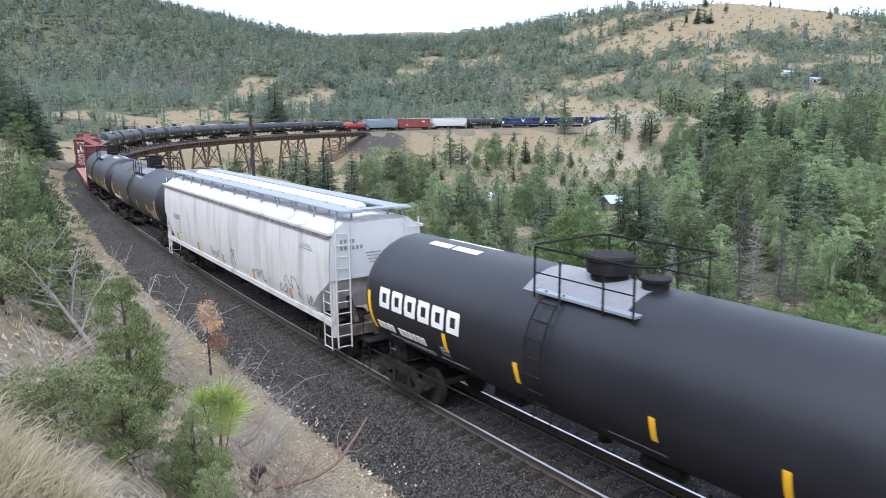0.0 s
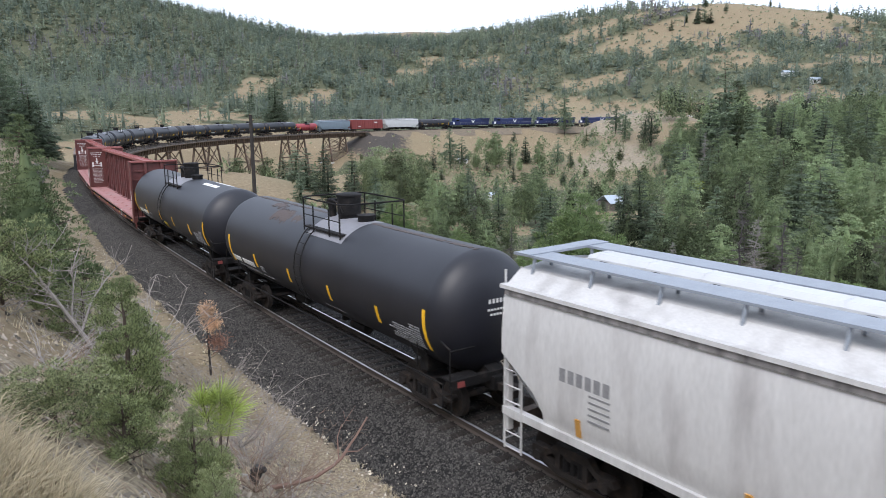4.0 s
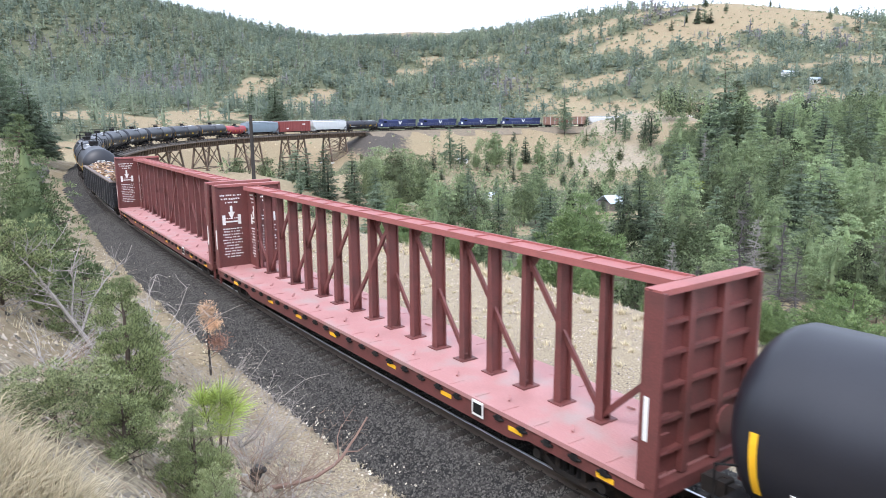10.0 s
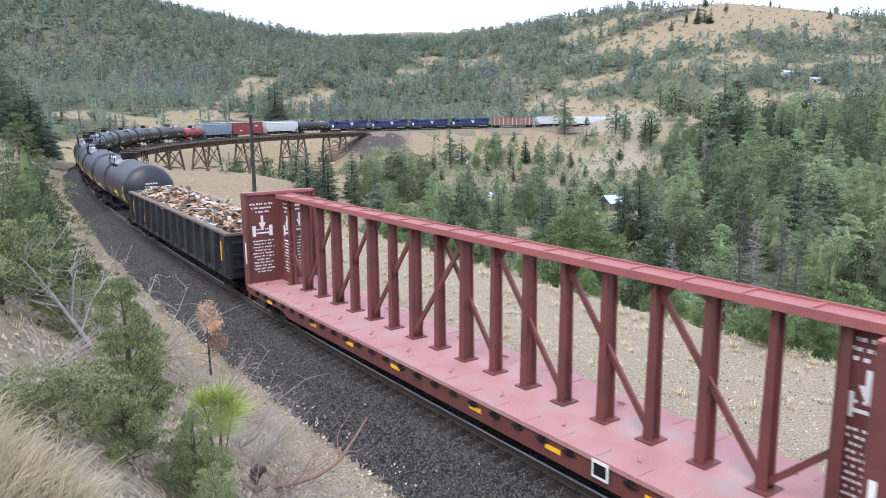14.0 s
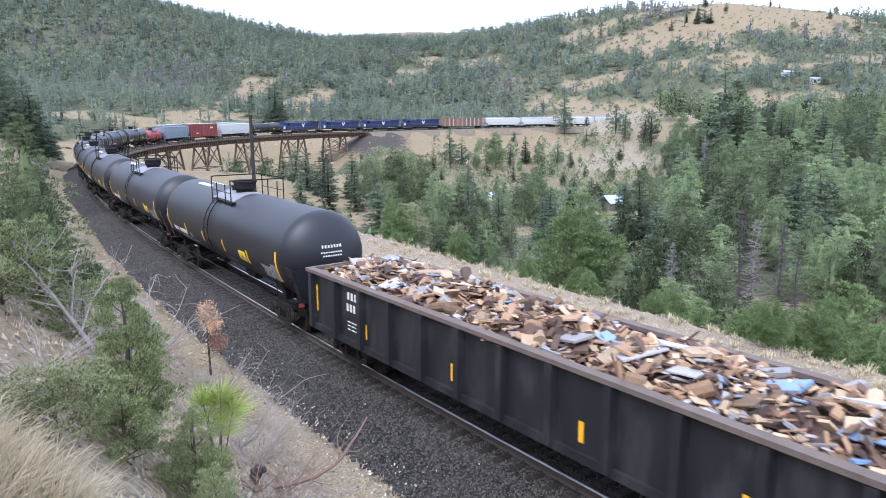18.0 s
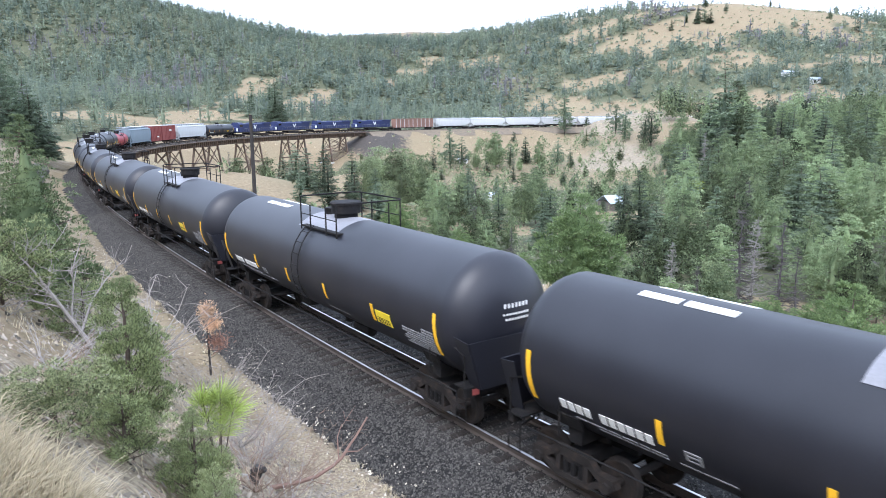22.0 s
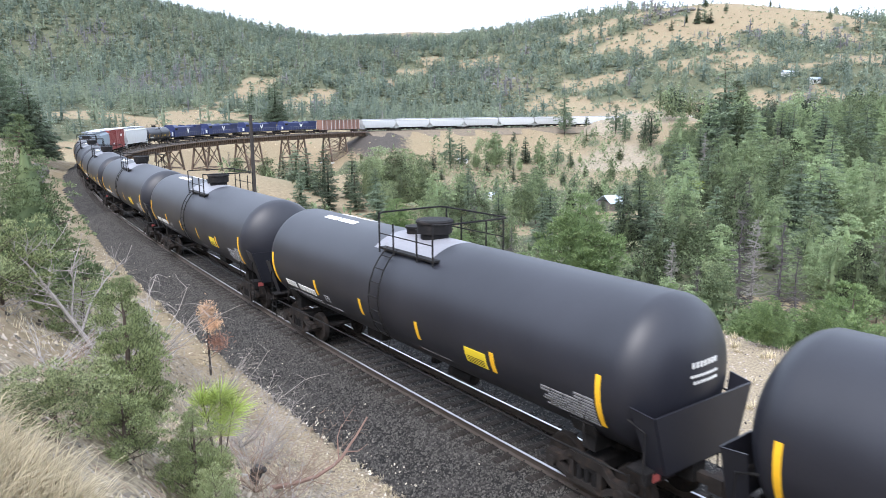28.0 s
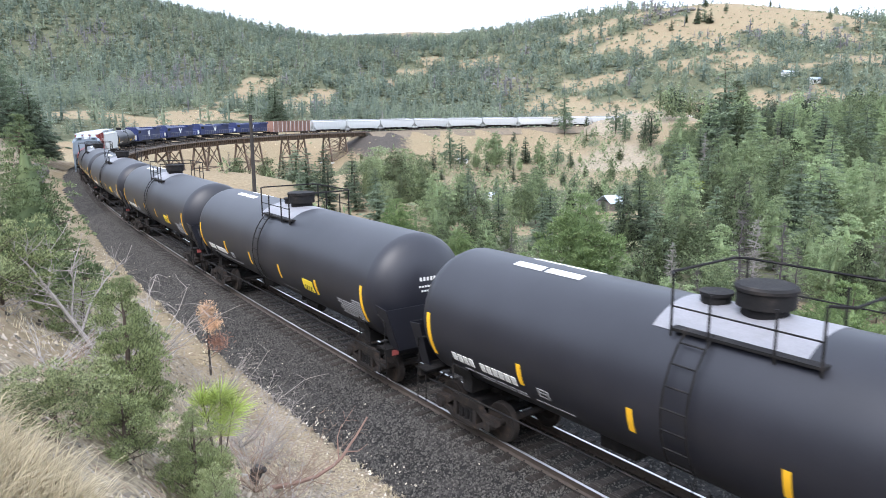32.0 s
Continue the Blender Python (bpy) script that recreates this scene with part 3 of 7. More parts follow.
def curved_patch(x0, x1, a0, a1, R, zc, n=6, lift=0.004, thick=0.006):
    """A strip of sheet lying on a tank: angles in degrees below (negative) or above the horizontal, on the y > 0 side."""
    rings = []
    for i in range(n + 1):
        a = radians(a0 + (a1 - a0) * i / n)
        r0, r1 = R + lift - 0.01, R + lift + thick
        rings.append([(x0, r0 * math.cos(a), zc + r0 * math.sin(a)), (x1, r0 * math.cos(a), zc + r0 * math.sin(a)),
                      (x1, r1 * math.cos(a), zc + r1 * math.sin(a)), (x0, r1 * math.cos(a), zc + r1 * math.sin(a))])
    return Shape().loft(rings)


def logo_blocks(R, zc, x, a0, a1, w):
    """Six plain white blocks in a row, each with a dark slot, standing for a company mark."""
    sh = Shape()
    da = a1 - a0
    for i in range(6):
        xa = x + i * (w + 0.12)
        for u0, u1, b0, b1 in ((0.0, 0.28, 0.0, 1.0), (0.28, 0.95, 0.74, 1.0), (0.28, 0.95, 0.0, 0.26), (0.72, 1.0, 0.08, 0.92)):
            p = curved_patch(xa + w * u0, xa + w * u1, a0 + da * b0, a0 + da * b1, R, zc, 3)
            sh.add(p.v, p.f)
    return sh


def tank_car(length=17.85, R=1.565, zc=2.605, style="plain", shell=TANK, placard=-4.75, label="long black tank car with yellow reflective strips"):
    car = tagged(new("tank_car"), label, "tank car", "cars of the train")
    half = length / 2
    body = half - 0.62
    n = 40
    rings = []
    xs = [(-body, 0.05), (-body + 0.03, 0.25), (-body + 0.1, 0.46), (-body + 0.22, 0.66), (-body + 0.4, 0.84), (-body + 0.58, 0.945), (-body + 0.78, 1.0)]
    xs += [(-body + 0.9, 1.0), (-2.6, 1.0), (-2.55, 1.004), (2.55, 1.004), (2.6, 1.0), (body - 0.9, 1.0)] + [(-a, b) for a, b in reversed(xs)]
    for x, k in xs:
        rings.append([(x, R * k * math.cos(2 * math.pi * i / n), zc + R * k * math.sin(2 * math.pi * i / n)) for i in range(n)])
    part("tank_shell", Shape().loft(rings), shell, car, "", 35)
    # pale coat under the fittings
    coat = Shape()
    for side in (1, -1):
        p = curved_patch(-1.15 if style != "wide" else -1.6, 1.5 if style != "wide" else 0.75, 50 if style != "wide" else 42, 90, R, zc, 8, 0.006)
        coat.add([(x, y * side, z) for x, y, z in p.v], p.f)
    part("spill_coat", coat, SPILL if style != "plain_top" else TANK, car, "pale grey coating round the top fittings")
    top = zc + R
    # top platform, rails and fittings
    for side in (1, -1):
        y = side * 0.98
        part("platform", Shape().box((-0.2, y, top - 0.30), (2.55, 0.28, 0.05)).bar((-1.3, y, top - 0.32), (-1.3, y * 0.9, top - 0.55), 0.06).bar((0.9, y, top - 0.32), (0.9, y * 0.9, top - 0.55), 0.06), DARK if style != "logo" else GRATE, car, "grating walkway beside the top fittings")
        yo = side * 1.12
        for x, tall in ((-1.45, 0.62), (-0.75, 0.42), (0.35, 0.42), (1.05, 0.62)):
            part("rail_post", Shape().rod((x, yo, top - 0.42), (x, yo, top + tall), 0.024), DARK, car)
        if style in ("logo", "wide") or side < 0:
            part("handrail", Shape().path([(-1.45, yo, top + 0.62), (1.05, yo, top + 0.62)], 0.024), DARK, car)
        part("mid_rail", Shape().path([(-1.45, yo, top + 0.1), (1.05, yo, top + 0.1)], 0.016), DARK, car)
    for x, far in ((1.05, 1.2), (-1.45, -1.75)):
        part("handrail", Shape().path([(x, 1.12, top + 0.62), (far, 0.95, top + 0.63), (far, -0.95, top + 0.63), (x, -1.12, top + 0.62)], 0.026), DARK, car)
    slim = style in ("wide", "plain")
    man = []
    for r, z in ((0.34, -0.12), (0.34, 0.10), (0.38, 0.12), (0.38, 0.66), (0.41, 0.68), (0.41, 0.73), (0.36, 0.76), (0.1, 0.77)) if slim else ((0.38, -0.12), (0.38, 0.10), (0.47, 0.13), (0.47, 0.38), (0.51, 0.40), (0.51, 0.45), (0.46, 0.49), (0.1, 0.50)):
        man.append([(0.05 + r * math.cos(2 * math.pi * i / 18), r * math.sin(2 * math.pi * i / 18), top + z) for i in range(18)])
    part("manway_housing", Shape().loft(man), DARK, car, "round black manway housing with lid", 35)
    if slim:
        part("vent_valve", Shape().rod((0.72, 0.25, top - 0.1), (0.72, 0.25, top + 0.42), 0.13, n=10).rod((0.72, 0.25, top + 0.42), (0.72, 0.25, top + 0.54), 0.17, n=10), DARK, car, "", 35)
        part("vent_pipe", Shape().path([(0.72, 0.25, top + 0.5), (0.5, 0.42, top + 0.56), (-0.1, 0.46, top + 0.5), (-0.3, 0.42, top + 0.2)], 0.03), DARK, car)
    vx = 0.95 if style == "placard" else -1.05
    sh = Shape().rod((vx, 0, top - 0.1), (vx, 0, top + 0.14), 0.26, n=14).rod((vx, 0, top + 0.14), (vx, 0, top + 0.2), 0.3, n=14)
    part("valve_housing", sh, DARK, car, "", 35)
    # ladders
    for side in (1, -1):
        lad = Shape()
        for x in (-0.24, 0.24):
            pts = [(x + 0.55, side * (R + 0.10) * math.cos(radians(a)), zc + (R + 0.10) * math.sin(radians(a))) for a in (52, 40, 28, 14, 0, -14, -28, -40)]
            pts += [(x + 0.55, side * 1.36, 1.25)]
            lad.path(pts, 0.02, 5)
        for a in range(-36, 52, 13):
            y, z = side * (R + 0.10) * math.cos(radians(a)), zc + (R + 0.10) * math.sin(radians(a))
            lad.rod((0.31, y, z), (0.79, y, z), 0.016, n=5)
        part("ladder", lad, DARK, car, "curved steel side ladder")
    # strips
    marks = [(-body + 1.1, 0.12, -32, 8), (-4.2, 0.13, -25, -7), (-1.3, 0.13, -25, -7), (1.5, 0.13, -25, -7), (4.32, 0.12, -25, -7), (body - 0.9, 0.12, -32, 8)]
    if style == "logo":
        marks = [(6.88, 0.12, -32, 8), (3.6, 0.13, -25, -7), (1.14, 0.13, -25, -7), (-2.26, 0.13, -25, -7), (-4.6, 0.13, -25, -7), (-6.9, 0.12, -32, 8)]
    if style == "wide":
        marks = [(6.74, 0.12, -32, 8), (4.16, 0.13, -25, -7), (1.12, 0.13, -25, -7), (-1.82, 0.13, -25, -7), (-4.7, 0.13, -25, -7), (-7.0, 0.12, -32, 8)]
        for bounds in ((1.5, 2.15, 50, 66), (2.3, 3.7, 44, 72), (3.6, 4.6, 66, 84), (-7.2, 7.0, 83, 90)):
            sh, rr = Shape(), random.Random(int(bounds[0] * 10))
            x = bounds[0]
            while x < bounds[1]:
                a = bounds[2] + rr.uniform(0, 0.35) * (bounds[3] - bounds[2])
                c = bounds[3] - rr.uniform(0, 0.3) * (bounds[3] - bounds[2])
                p = curved_patch(x, x + 0.09, a, c, R, zc, 4, 0.004, 0.003)
                sh.add(p.v, p.f)
                x += 0.088 if rr.random() < 0.9 else 0.2
            tagged(part("worn_patch", sh, FADED, car, "brown primer showing through worn paint"), kind="stuff")
    if style == "plain":
        marks = [(7.2, 0.12, -32, 8), (4.4, 0.13, -25, -7), (1.14, 0.13, -25, -7), (-1.64, 0.13, -25, -7), (-4.8, 0.13, -25, -7), (-7.3, 0.12, -32, 8)]
    for x, w, a0, a1 in marks:
        for side in (1, -1):
            p = curved_patch(x - w / 2, x + w / 2, a0, a1, R, zc)
            q = Shape()
            q.add([(a * side, b * side, c) for a, b, c in p.v], p.f)
            part("reflective_strip", q, YELLOW, car, "yellow reflective strip")
    low = -25 if style == "placard" else -40
    if style in ("placard", "plain"):
        for side in (1, -1):
            p = curved_patch(placard - 0.37, placard + 0.37, low, low + 14, R, zc)
            q = Shape()
            q.add([(a * side, b * side, c) for a, b, c in p.v], p.f)
            part("placard", q, PLACARD, car, "yellow warning placard with fine print")
            lines = Shape()
            for k in range(4):
                p = curved_patch(placard - 0.3, placard + 0.3, low + 1.4 + k * 1.7, low + 1.9 + k * 1.7, R, zc, 1, 0.008)
                lines.add([(a * side, b * side, c) for a, b, c in p.v], p.f)
            part("placard_print", lines, DARK, car)
    rnd = random.Random(len(style) + int(length * 7))
    big, small = Shape(), Shape()
    for side in (1, -1):
        def bars(dst, x, a, h, ws, gap=0.05):
            pos = x
            for w in ws:
                if w > 0:
                    p = curved_patch(pos, pos + w, a, a + h, R, zc, 2)
                    dst.add([(u * side, v * side, c) for u, v, c in p.v], p.f)
                pos += abs(w) + gap
        # reporting mark and data panels
        bars(big, 4.5, -29, 8.0, [0.15] * 6 + [-0.14] + [0.15] * 4, 0.05)
        bars(small, 4.3, -36, 1.5, [0.3, 0.2, 0.35, 0.25, 0.4, 0.3])
        bars(small, 4.3, -39.5, 1.5, [0.35, 0.2, 0.3, 0.5])
        bars(small, 3.55, -30, 8, [0.06, -0.2, 0.06], 0.0)
        for a in (-30, -26, -23):
            bars(small, 3.6, a, 1.2, [0.22])
        for k in range(9):
            bars(small, -body + 1.22, -34 + 2.7 * k, 1.5, [0.2 + 0.2 * rnd.random(), 0.3 + 0.2 * rnd.random(), 0.3, 0.25] if k < 7 else [0.25, 0.2], 0.04)
        bars(small, -2.4, -38, 1.6, [0.5, 0.3, 0.4])
        bars(small, 3.0, -38, 1.6, [0.6, 0.4])
    part("reporting_lettering", big, WHITE if style != "plain_top" else OFFWHITE, car, "white lettering as plain bars")
    part("data_lettering", small, GREYLET, car, "small grey lettering bars")
    if style == "logo":
        base = logo_blocks(R, zc, 0, -4, 15, 0.46)
        for side in (1, -1):
            lg = Shape().add([(side * (6.36 - a), b * side, c) for a, b, c in base.v], base.f)
            part("logo", lg, WHITE, car, "row of white block shapes")
    for s in (-1, 1) if style == "placard" else ():
        shield = Shape().loft([[(s * (body + 0.05 + d), -1.42, zc - 0.25), (s * (body + 0.05 + d), 1.42, zc - 0.25), (s * (body + 0.05 + d), 1.05, 1.2), (s * (body + 0.05 + d), -1.05, 1.2)] for d in (0, 0.03)])
        for y in (-1, 1):
            shield.loft([[(s * (body + 0.05), y * (1.42 + d), zc - 0.25), (s * (body - 0.42), y * (1.47 + d), zc - 0.18), (s * (body - 0.30), y * (1.06 + d), 1.2), (s * (body + 0.05), y * (1.05 + d), 1.2)] for d in (0, 0.03)])
        part("head_shield", shield, TANK, car, "angled plate over the lower tank head")
    if style in ("placard", "logo", "plain"):
        pan = Shape()
        for x0, x1 in ((3.75, 4.72), (4.84, 5.7)) if style != "plain" else ((-4.6, -3.5), (-5.7, -4.75)):
            for side in (1, -1):
                p = curved_patch(x0, x1, 74, 82, R, zc, 2)
                pan.add([(x, y * side, z) for x, y, z in p.v], p.f)
        part("roof_panel", pan, WHITE, car, "white panels along the tank top")
    # end lettering on the heads
    for s in (-1, 1):
        e = Shape()
        for row, (z, k, h) in enumerate(((zc + 0.42, 7, 0.13), (zc + 0.22, 9, 0.06), (zc + 0.1, 8, 0.06))):
            for i in range(k):
                y = (i - k / 2) * (0.11 if row == 0 else 0.09)
                rr = math.hypot(y, z - zc) / R
                x = body - 0.78 * (1 - math.sqrt(max(0, 1 - rr * rr))) + 0.012
                e.box((s * x, y + 0.25 * (k % 2) * 0.1, z), (0.012, 0.06, h * 0.8))
        part("end_lettering", e, WHITE, car)
    # under-frame
    for s in (-1, 1):
        xt = half - 2.35
        sill = Shape().box((s * (half - 1.9), 0, 0.95), (2.6, 0.36, 0.34))
        sill.prism([(s * (half - 3.3), 1.0), (s * (half - 0.75), 1.0), (s * (half - 0.75), 1.22), (s * (half - 1.6), 1.6), (s * (half - 3.3), 1.55)], -0.2, 0.2)
        sill.box((s * (half - 0.8), 0, 1.12), (0.14, 2.7, 0.22))
        part("stub_sill", sill, DARK, car)
        bol = Shape()
        for y in (-1, 1):
            bol.prism([(s * (xt - 0.16), 1.0), (s * (xt + 0.16), 1.0), (s * (xt + 0.2), 1.5), (s * (xt - 0.2), 1.5)], y * 0.2, y * 1.05)
            bol.box((s * xt, y * 1.2, 1.52), (0.6, 0.05, 0.3), Matrix.Rotation(y * -0.42, 3, "X"))
        part("body_bolster", bol, DARK, car)
        for y in (-1, 1):
            ye = y * 1.36
            part("end_handrail", Shape().path([(s * (half - 0.8), ye, 1.1), (s * (half - 0.8), ye, 2.0), (s * (half - 1.3), ye, 2.15), (s * (half - 2.2), ye, 2.1), (s * (half - 2.2), ye, 1.2)], 0.022), DARK, car)
            part("sill_step", Shape().path([(s * (half - 1.1), ye, 1.1), (s * (half - 1.1), ye, 0.42), (s * (half - 0.75), ye, 0.42), (s * (half - 0.75), ye, 1.1)], 0.02).rod((s * (half - 1.1), ye, 0.76), (s * (half - 0.75), ye, 0.76), 0.018), DARK, car)
            part("end_platform", Shape().box((s * (half - 0.95), y * 0.95, 1.22), (0.45, 0.85, 0.04)), DARK, car)
            part("reflector", Shape().box((s * (half - 0.71), y * 1.1, 1.12), (0.02, 0.2, 0.14)), RED, car, "red reflective plate")
        part("end_handrail", Shape().path([(s * (half - 0.8), -1.36, 1.95), (s * (half - 0.8), 1.36, 1.95)], 0.02), DARK, car)
        truck(car, s * xt)
    for y in (-1.30, 1.30):
        part("side_pipe", Shape().path([(-half + 1.2, y, 1.02), (half - 1.2, y, 1.02)], 0.022), DARK, car)
    part("bottom_valve", Shape().rod((0, 0, zc - R - 0.35), (0, 0, zc - R + 0.05), 0.16, n=10).box((0, 0, zc - R - 0.05), (0.7, 0.5, 0.14)), DARK, car)
    part("brake_valve", Shape().box((2.6, 0.25, 0.95), (0.9, 0.35, 0.3)), DARK, car)
    part("air_reservoir", Shape().rod((-2.2, 0.4, 0.95), (-1.3, 0.4, 0.95), 0.17, n=10), DARK, car)
    if style == "wide":
        # this car's top fittings sit ahead of its middle
        for ob in car.children:
            if ob.name.split(".")[0] in ("spill_coat", "platform", "rail_post", "handrail", "mid_rail", "manway_housing", "vent_valve", "vent_pipe", "valve_housing", "ladder"):
                ob.matrix_basis = pose(-0.45, 0, 0)
    couplers(car, half)
    return car


def covered_hopper(length=20.6, paint=HOPPER, label="pale grey covered hopper with streaked rounded sides", height=4.62, marks=True):
    car = tagged(new("covered_hopper"), label, "hopper car", "cars of the train")
    half = length / 2
    b = half - 0.75
    # bulging side section, drawn along the car, ends sloping in below
    sec = [(1.50, 1.40), (1.57, 1.66), (1.60, 1.98), (1.61, 2.6), (1.61, 3.1), (1.56, 3.75), (1.48, 4.02), (1.10, 4.30), (0.0, 4.42), (-1.10, 4.30), (-1.48, 4.02), (-1.56, 3.75), (-1.61, 3.1), (-1.61, 2.6), (-1.60, 1.98), (-1.57, 1.66), (-1.50, 1.40)]
    f = height / 4.62

    def inset(z):
        return 0.0 if z > 2.6 else min(1.15, (2.6 - z) * 1.5)
    rings = []
    for k in (-1, -0.5, 0, 0.5, 1):
        rings.append([(k * (b - (inset(z) if abs(k) == 1 else 0)), y, z * f) for y, z in sec])
    part("body", Shape().loft(rings), paint, car, "", 30)
    for y in (-1, 1):
        part("side_sill", Shape().box((0, y * 1.5, 1.34 * f), (2 * b, 0.16, 0.16)), paint, car)
        part("roof_rail", Shape().box((0, y * 1.555, 4.0 * f), (2 * b + 0.1, 0.15, 0.08)), paint, car)
        if marks:
            # dark strip: streaked grime plus the eave's shade put into the colour
            part("eave_seam", Shape().box((0, y * 1.565, 3.90 * f), (2 * b - 0.1, 0.05, 0.13)), GRIME_SHADE, car, "grimy band under the eave with its shade painted in")
    # roof walkways, hatch trough
    for y in (-1, 1):
        brd = Shape().box((0, y * 0.86, 4.60 * f), (2 * b + 0.3, 0.60, 0.05))
        for i in range(13):
            x = -b + 0.4 + i * (2 * b - 0.8) / 12
            brd.bar((x, y * 1.08, 4.58 * f), (x, y * 1.16, 4.24 * f), 0.05)
            brd.bar((x, y * 0.62, 4.60 * f), (x, y * 0.62, 4.36 * f), 0.05)
        part("running_board", brd, GRATE, car, "galvanised roof walkway on brackets")
    for x in (-b - 0.02, b + 0.02):
        part("running_board", Shape().box((x - math.copysign(0.18, x), 0, 4.62 * f), (0.42, 2.4, 0.05)), GRATE, car)
    for s in (-1, 1):
        part("end_wall", Shape().loft([[(s * (b + d), y, z * f) for y, z in ((1.58, 2.62), (1.58, 3.1), (1.53, 3.75), (1.46, 4.0), (1.08, 4.27), (-1.08, 4.27), (-1.46, 4.0), (-1.53, 3.75), (-1.58, 3.1), (-1.58, 2.62))] for d in (0.004, 0.03)]), HATCH if marks else paint, car, "flat white upper end wall" if marks else "")
    hat = Shape()
    hatch_half = b - 1.2
    prof = [(0.32, 4.40), (0.30, 4.60), (0.18, 4.69), (-0.18, 4.69), (-0.30, 4.60), (-0.32, 4.40)]
    hat.loft([[(x, y * k, (z if k == 1 else 4.4 + (z - 4.4) * 0.7) * f) for y, z in prof] for x, k in ((-hatch_half - 0.25, 0.5), (-hatch_half, 1), (hatch_half, 1), (hatch_half + 0.25, 0.5))])
    part("hatch_cover", hat, HATCH, car, "long white trough hatch", 30)
    dogs = Shape()
    for i in range(14):
        x = -hatch_half + 0.3 + i * (2 * hatch_half - 0.6) / 13
        for y in (-0.36, 0.36):
            dogs.box((x, y, 4.5 * f), (0.14, 0.1, 0.14))
    part("hatch_latches", dogs, DARK, car)
    for i in range(15 if marks else 0):
        x = -hatch_half + 0.1 + i * (2 * hatch_half - 0.2) / 14
        part("hatch_strap", Shape().loft([[(x + d, y * 1.03, z * f + 0.008) for y, z in prof] for d in (-0.02, 0.02)]), HATCH, car)
    for y in (-0.40, 0.40):
        part("hatch_rail", Shape().box((0, y, 4.47 * f), (2 * hatch_half, 0.05, 0.06)), HATCH, car)
    # ends
    for s in (-1, 1):
        xe = s * b
        for y0, y1 in ((1.42, 0.98), (-1.42, -0.98)):
            lad = Shape()
            for y in (y0, y1):
                lad.rod((xe + s * 0.1, y, 0.55), (xe + s * 0.1, y, 4.3 * f), 0.025)
            for k in range(11):
                lad.rod((xe + s * 0.1, y0, 0.6 + k * 0.34), (xe + s * 0.1, y1, 0.6 + k * 0.34), 0.017)
            part("end_ladder", lad, paint, car)
        for y in (1.55, -1.55):
            lad = Shape()
            for x0 in (xe - s * 0.05, xe - s * 0.55):
                lad.rod((x0, y, 0.5), (x0, y, 2.7 * f), 0.022)
            for k in range(7):
                lad.rod((xe - s * 0.05, y, 0.55 + k * 0.34), (xe - s * 0.55, y, 0.55 + k * 0.34), 0.016)
            part("side_ladder", lad, paint, car)
        for y in (-1.45, 1.45):
            part("corner_post", Shape().box((xe - s * 0.05, y, 1.05), (0.16, 0.14, 0.3)).bar((xe - s * 0.06, y, 1.1), (xe - s * 0.06, y, 2.85 * f), 0.12), paint, car)
        under = Shape().box((xe - s * 0.02, 0, 1.02), (0.2, 2.7, 0.3)).box((xe - s * 1.2, 0, 0.98), (2.6, 0.4, 0.36))
        under.bar((xe - s * 0.4, 0.55, 1.1), (xe - s * 1.2, 0.5, 2.1), 0.14)
        under.bar((xe - s * 0.4, -0.55, 1.1), (xe - s * 1.2, -0.5, 2.1), 0.14)
        part("end_sill", under, RUSTSILL if marks else paint, car, "grimy rust-brown end sill and braces")
        truck(car, s * (half - 2.3))
    for k in (-1.5, -0.5, 0.5, 1.5):
        x = k * (2 * b - 5.2) / 4
        w = (2 * b - 5.6) / 8
        part("hopper_bay", Shape().loft([[(x - w * q, -1.3 * r, z), (x + w * q, -1.3 * r, z), (x + w * q, 1.3 * r, z), (x - w * q, 1.3 * r, z)] for q, r, z in ((0.98, 1.1, 1.45), (0.35, 0.55, 0.5), (0.35, 0.55, 0.36))]), DARK, car)
    part("centre_sill", Shape().box((0, 0, 0.98), (2 * b - 2, 0.34, 0.34)), DARK, car)
    if marks:
        sk = Shape()
        for side in (1, -1):
            for i, w in enumerate([0.16] * 4):
                sk.box((side * (b - 2.6 + i * 0.21), side * 1.598, 3.0), (0.15, 0.012, 0.26))
            for i in range(6):
                sk.box((side * (b - 2.75 + i * 0.21), side * 1.607, 2.6), (0.15, 0.012, 0.26))
            for i in range(3):
                sk.box((side * (-b + 1.6), side * 1.606, 3.35 + i * 0.07), (1.0 - 0.2 * i, 0.01, 0.014))
            for k in range(5):
                sk.box((side * (b - 2.6), side * 1.606, 1.9 + k * 0.12), (0.5, 0.01, 0.04))
        part("reporting_lettering", sk, GREYLET, car, "dull grey lettering reduced to bars")
        for side in (1, -1):
            for x in (-6.5, -3.0, 0.5, 4.0, 7.4):
                part("reflective_strip", Shape().box((x, side * 1.578, 1.66), (0.12, 0.03, 0.36), Matrix.Rotation(-side * 0.16, 3, "X")), WORNYELLOW, car)
        en = Shape()
        for s in (-1, 1):
            for row, (z, k) in enumerate(((3.75, 4), (3.55, 6))):
                for i in range(k):
                    en.box((s * (b + 0.034), -1.2 * s + s * i * 0.13 - 0.0, z), (0.02, 0.075, 0.11))
            for row in range(4):
                en.box((s * (b + 0.034), 0.15, 3.35 - row * 0.10), (0.02, 0.5 - 0.08 * row, 0.022))
        part("end_lettering", en, GREYLET, car)
        gr = Shape()
        rnd = random.Random(7)
        for side in (1,):
            for base in (-6.2, -4.4, -1.2, 1.0, -8.2, -7.4):
                x, z = base, 1.7
                for k in range(16):
                    nx, nz = x + rnd.uniform(-0.12, 0.26), min(2.25, max(1.62, z + rnd.uniform(-0.3, 0.3)))
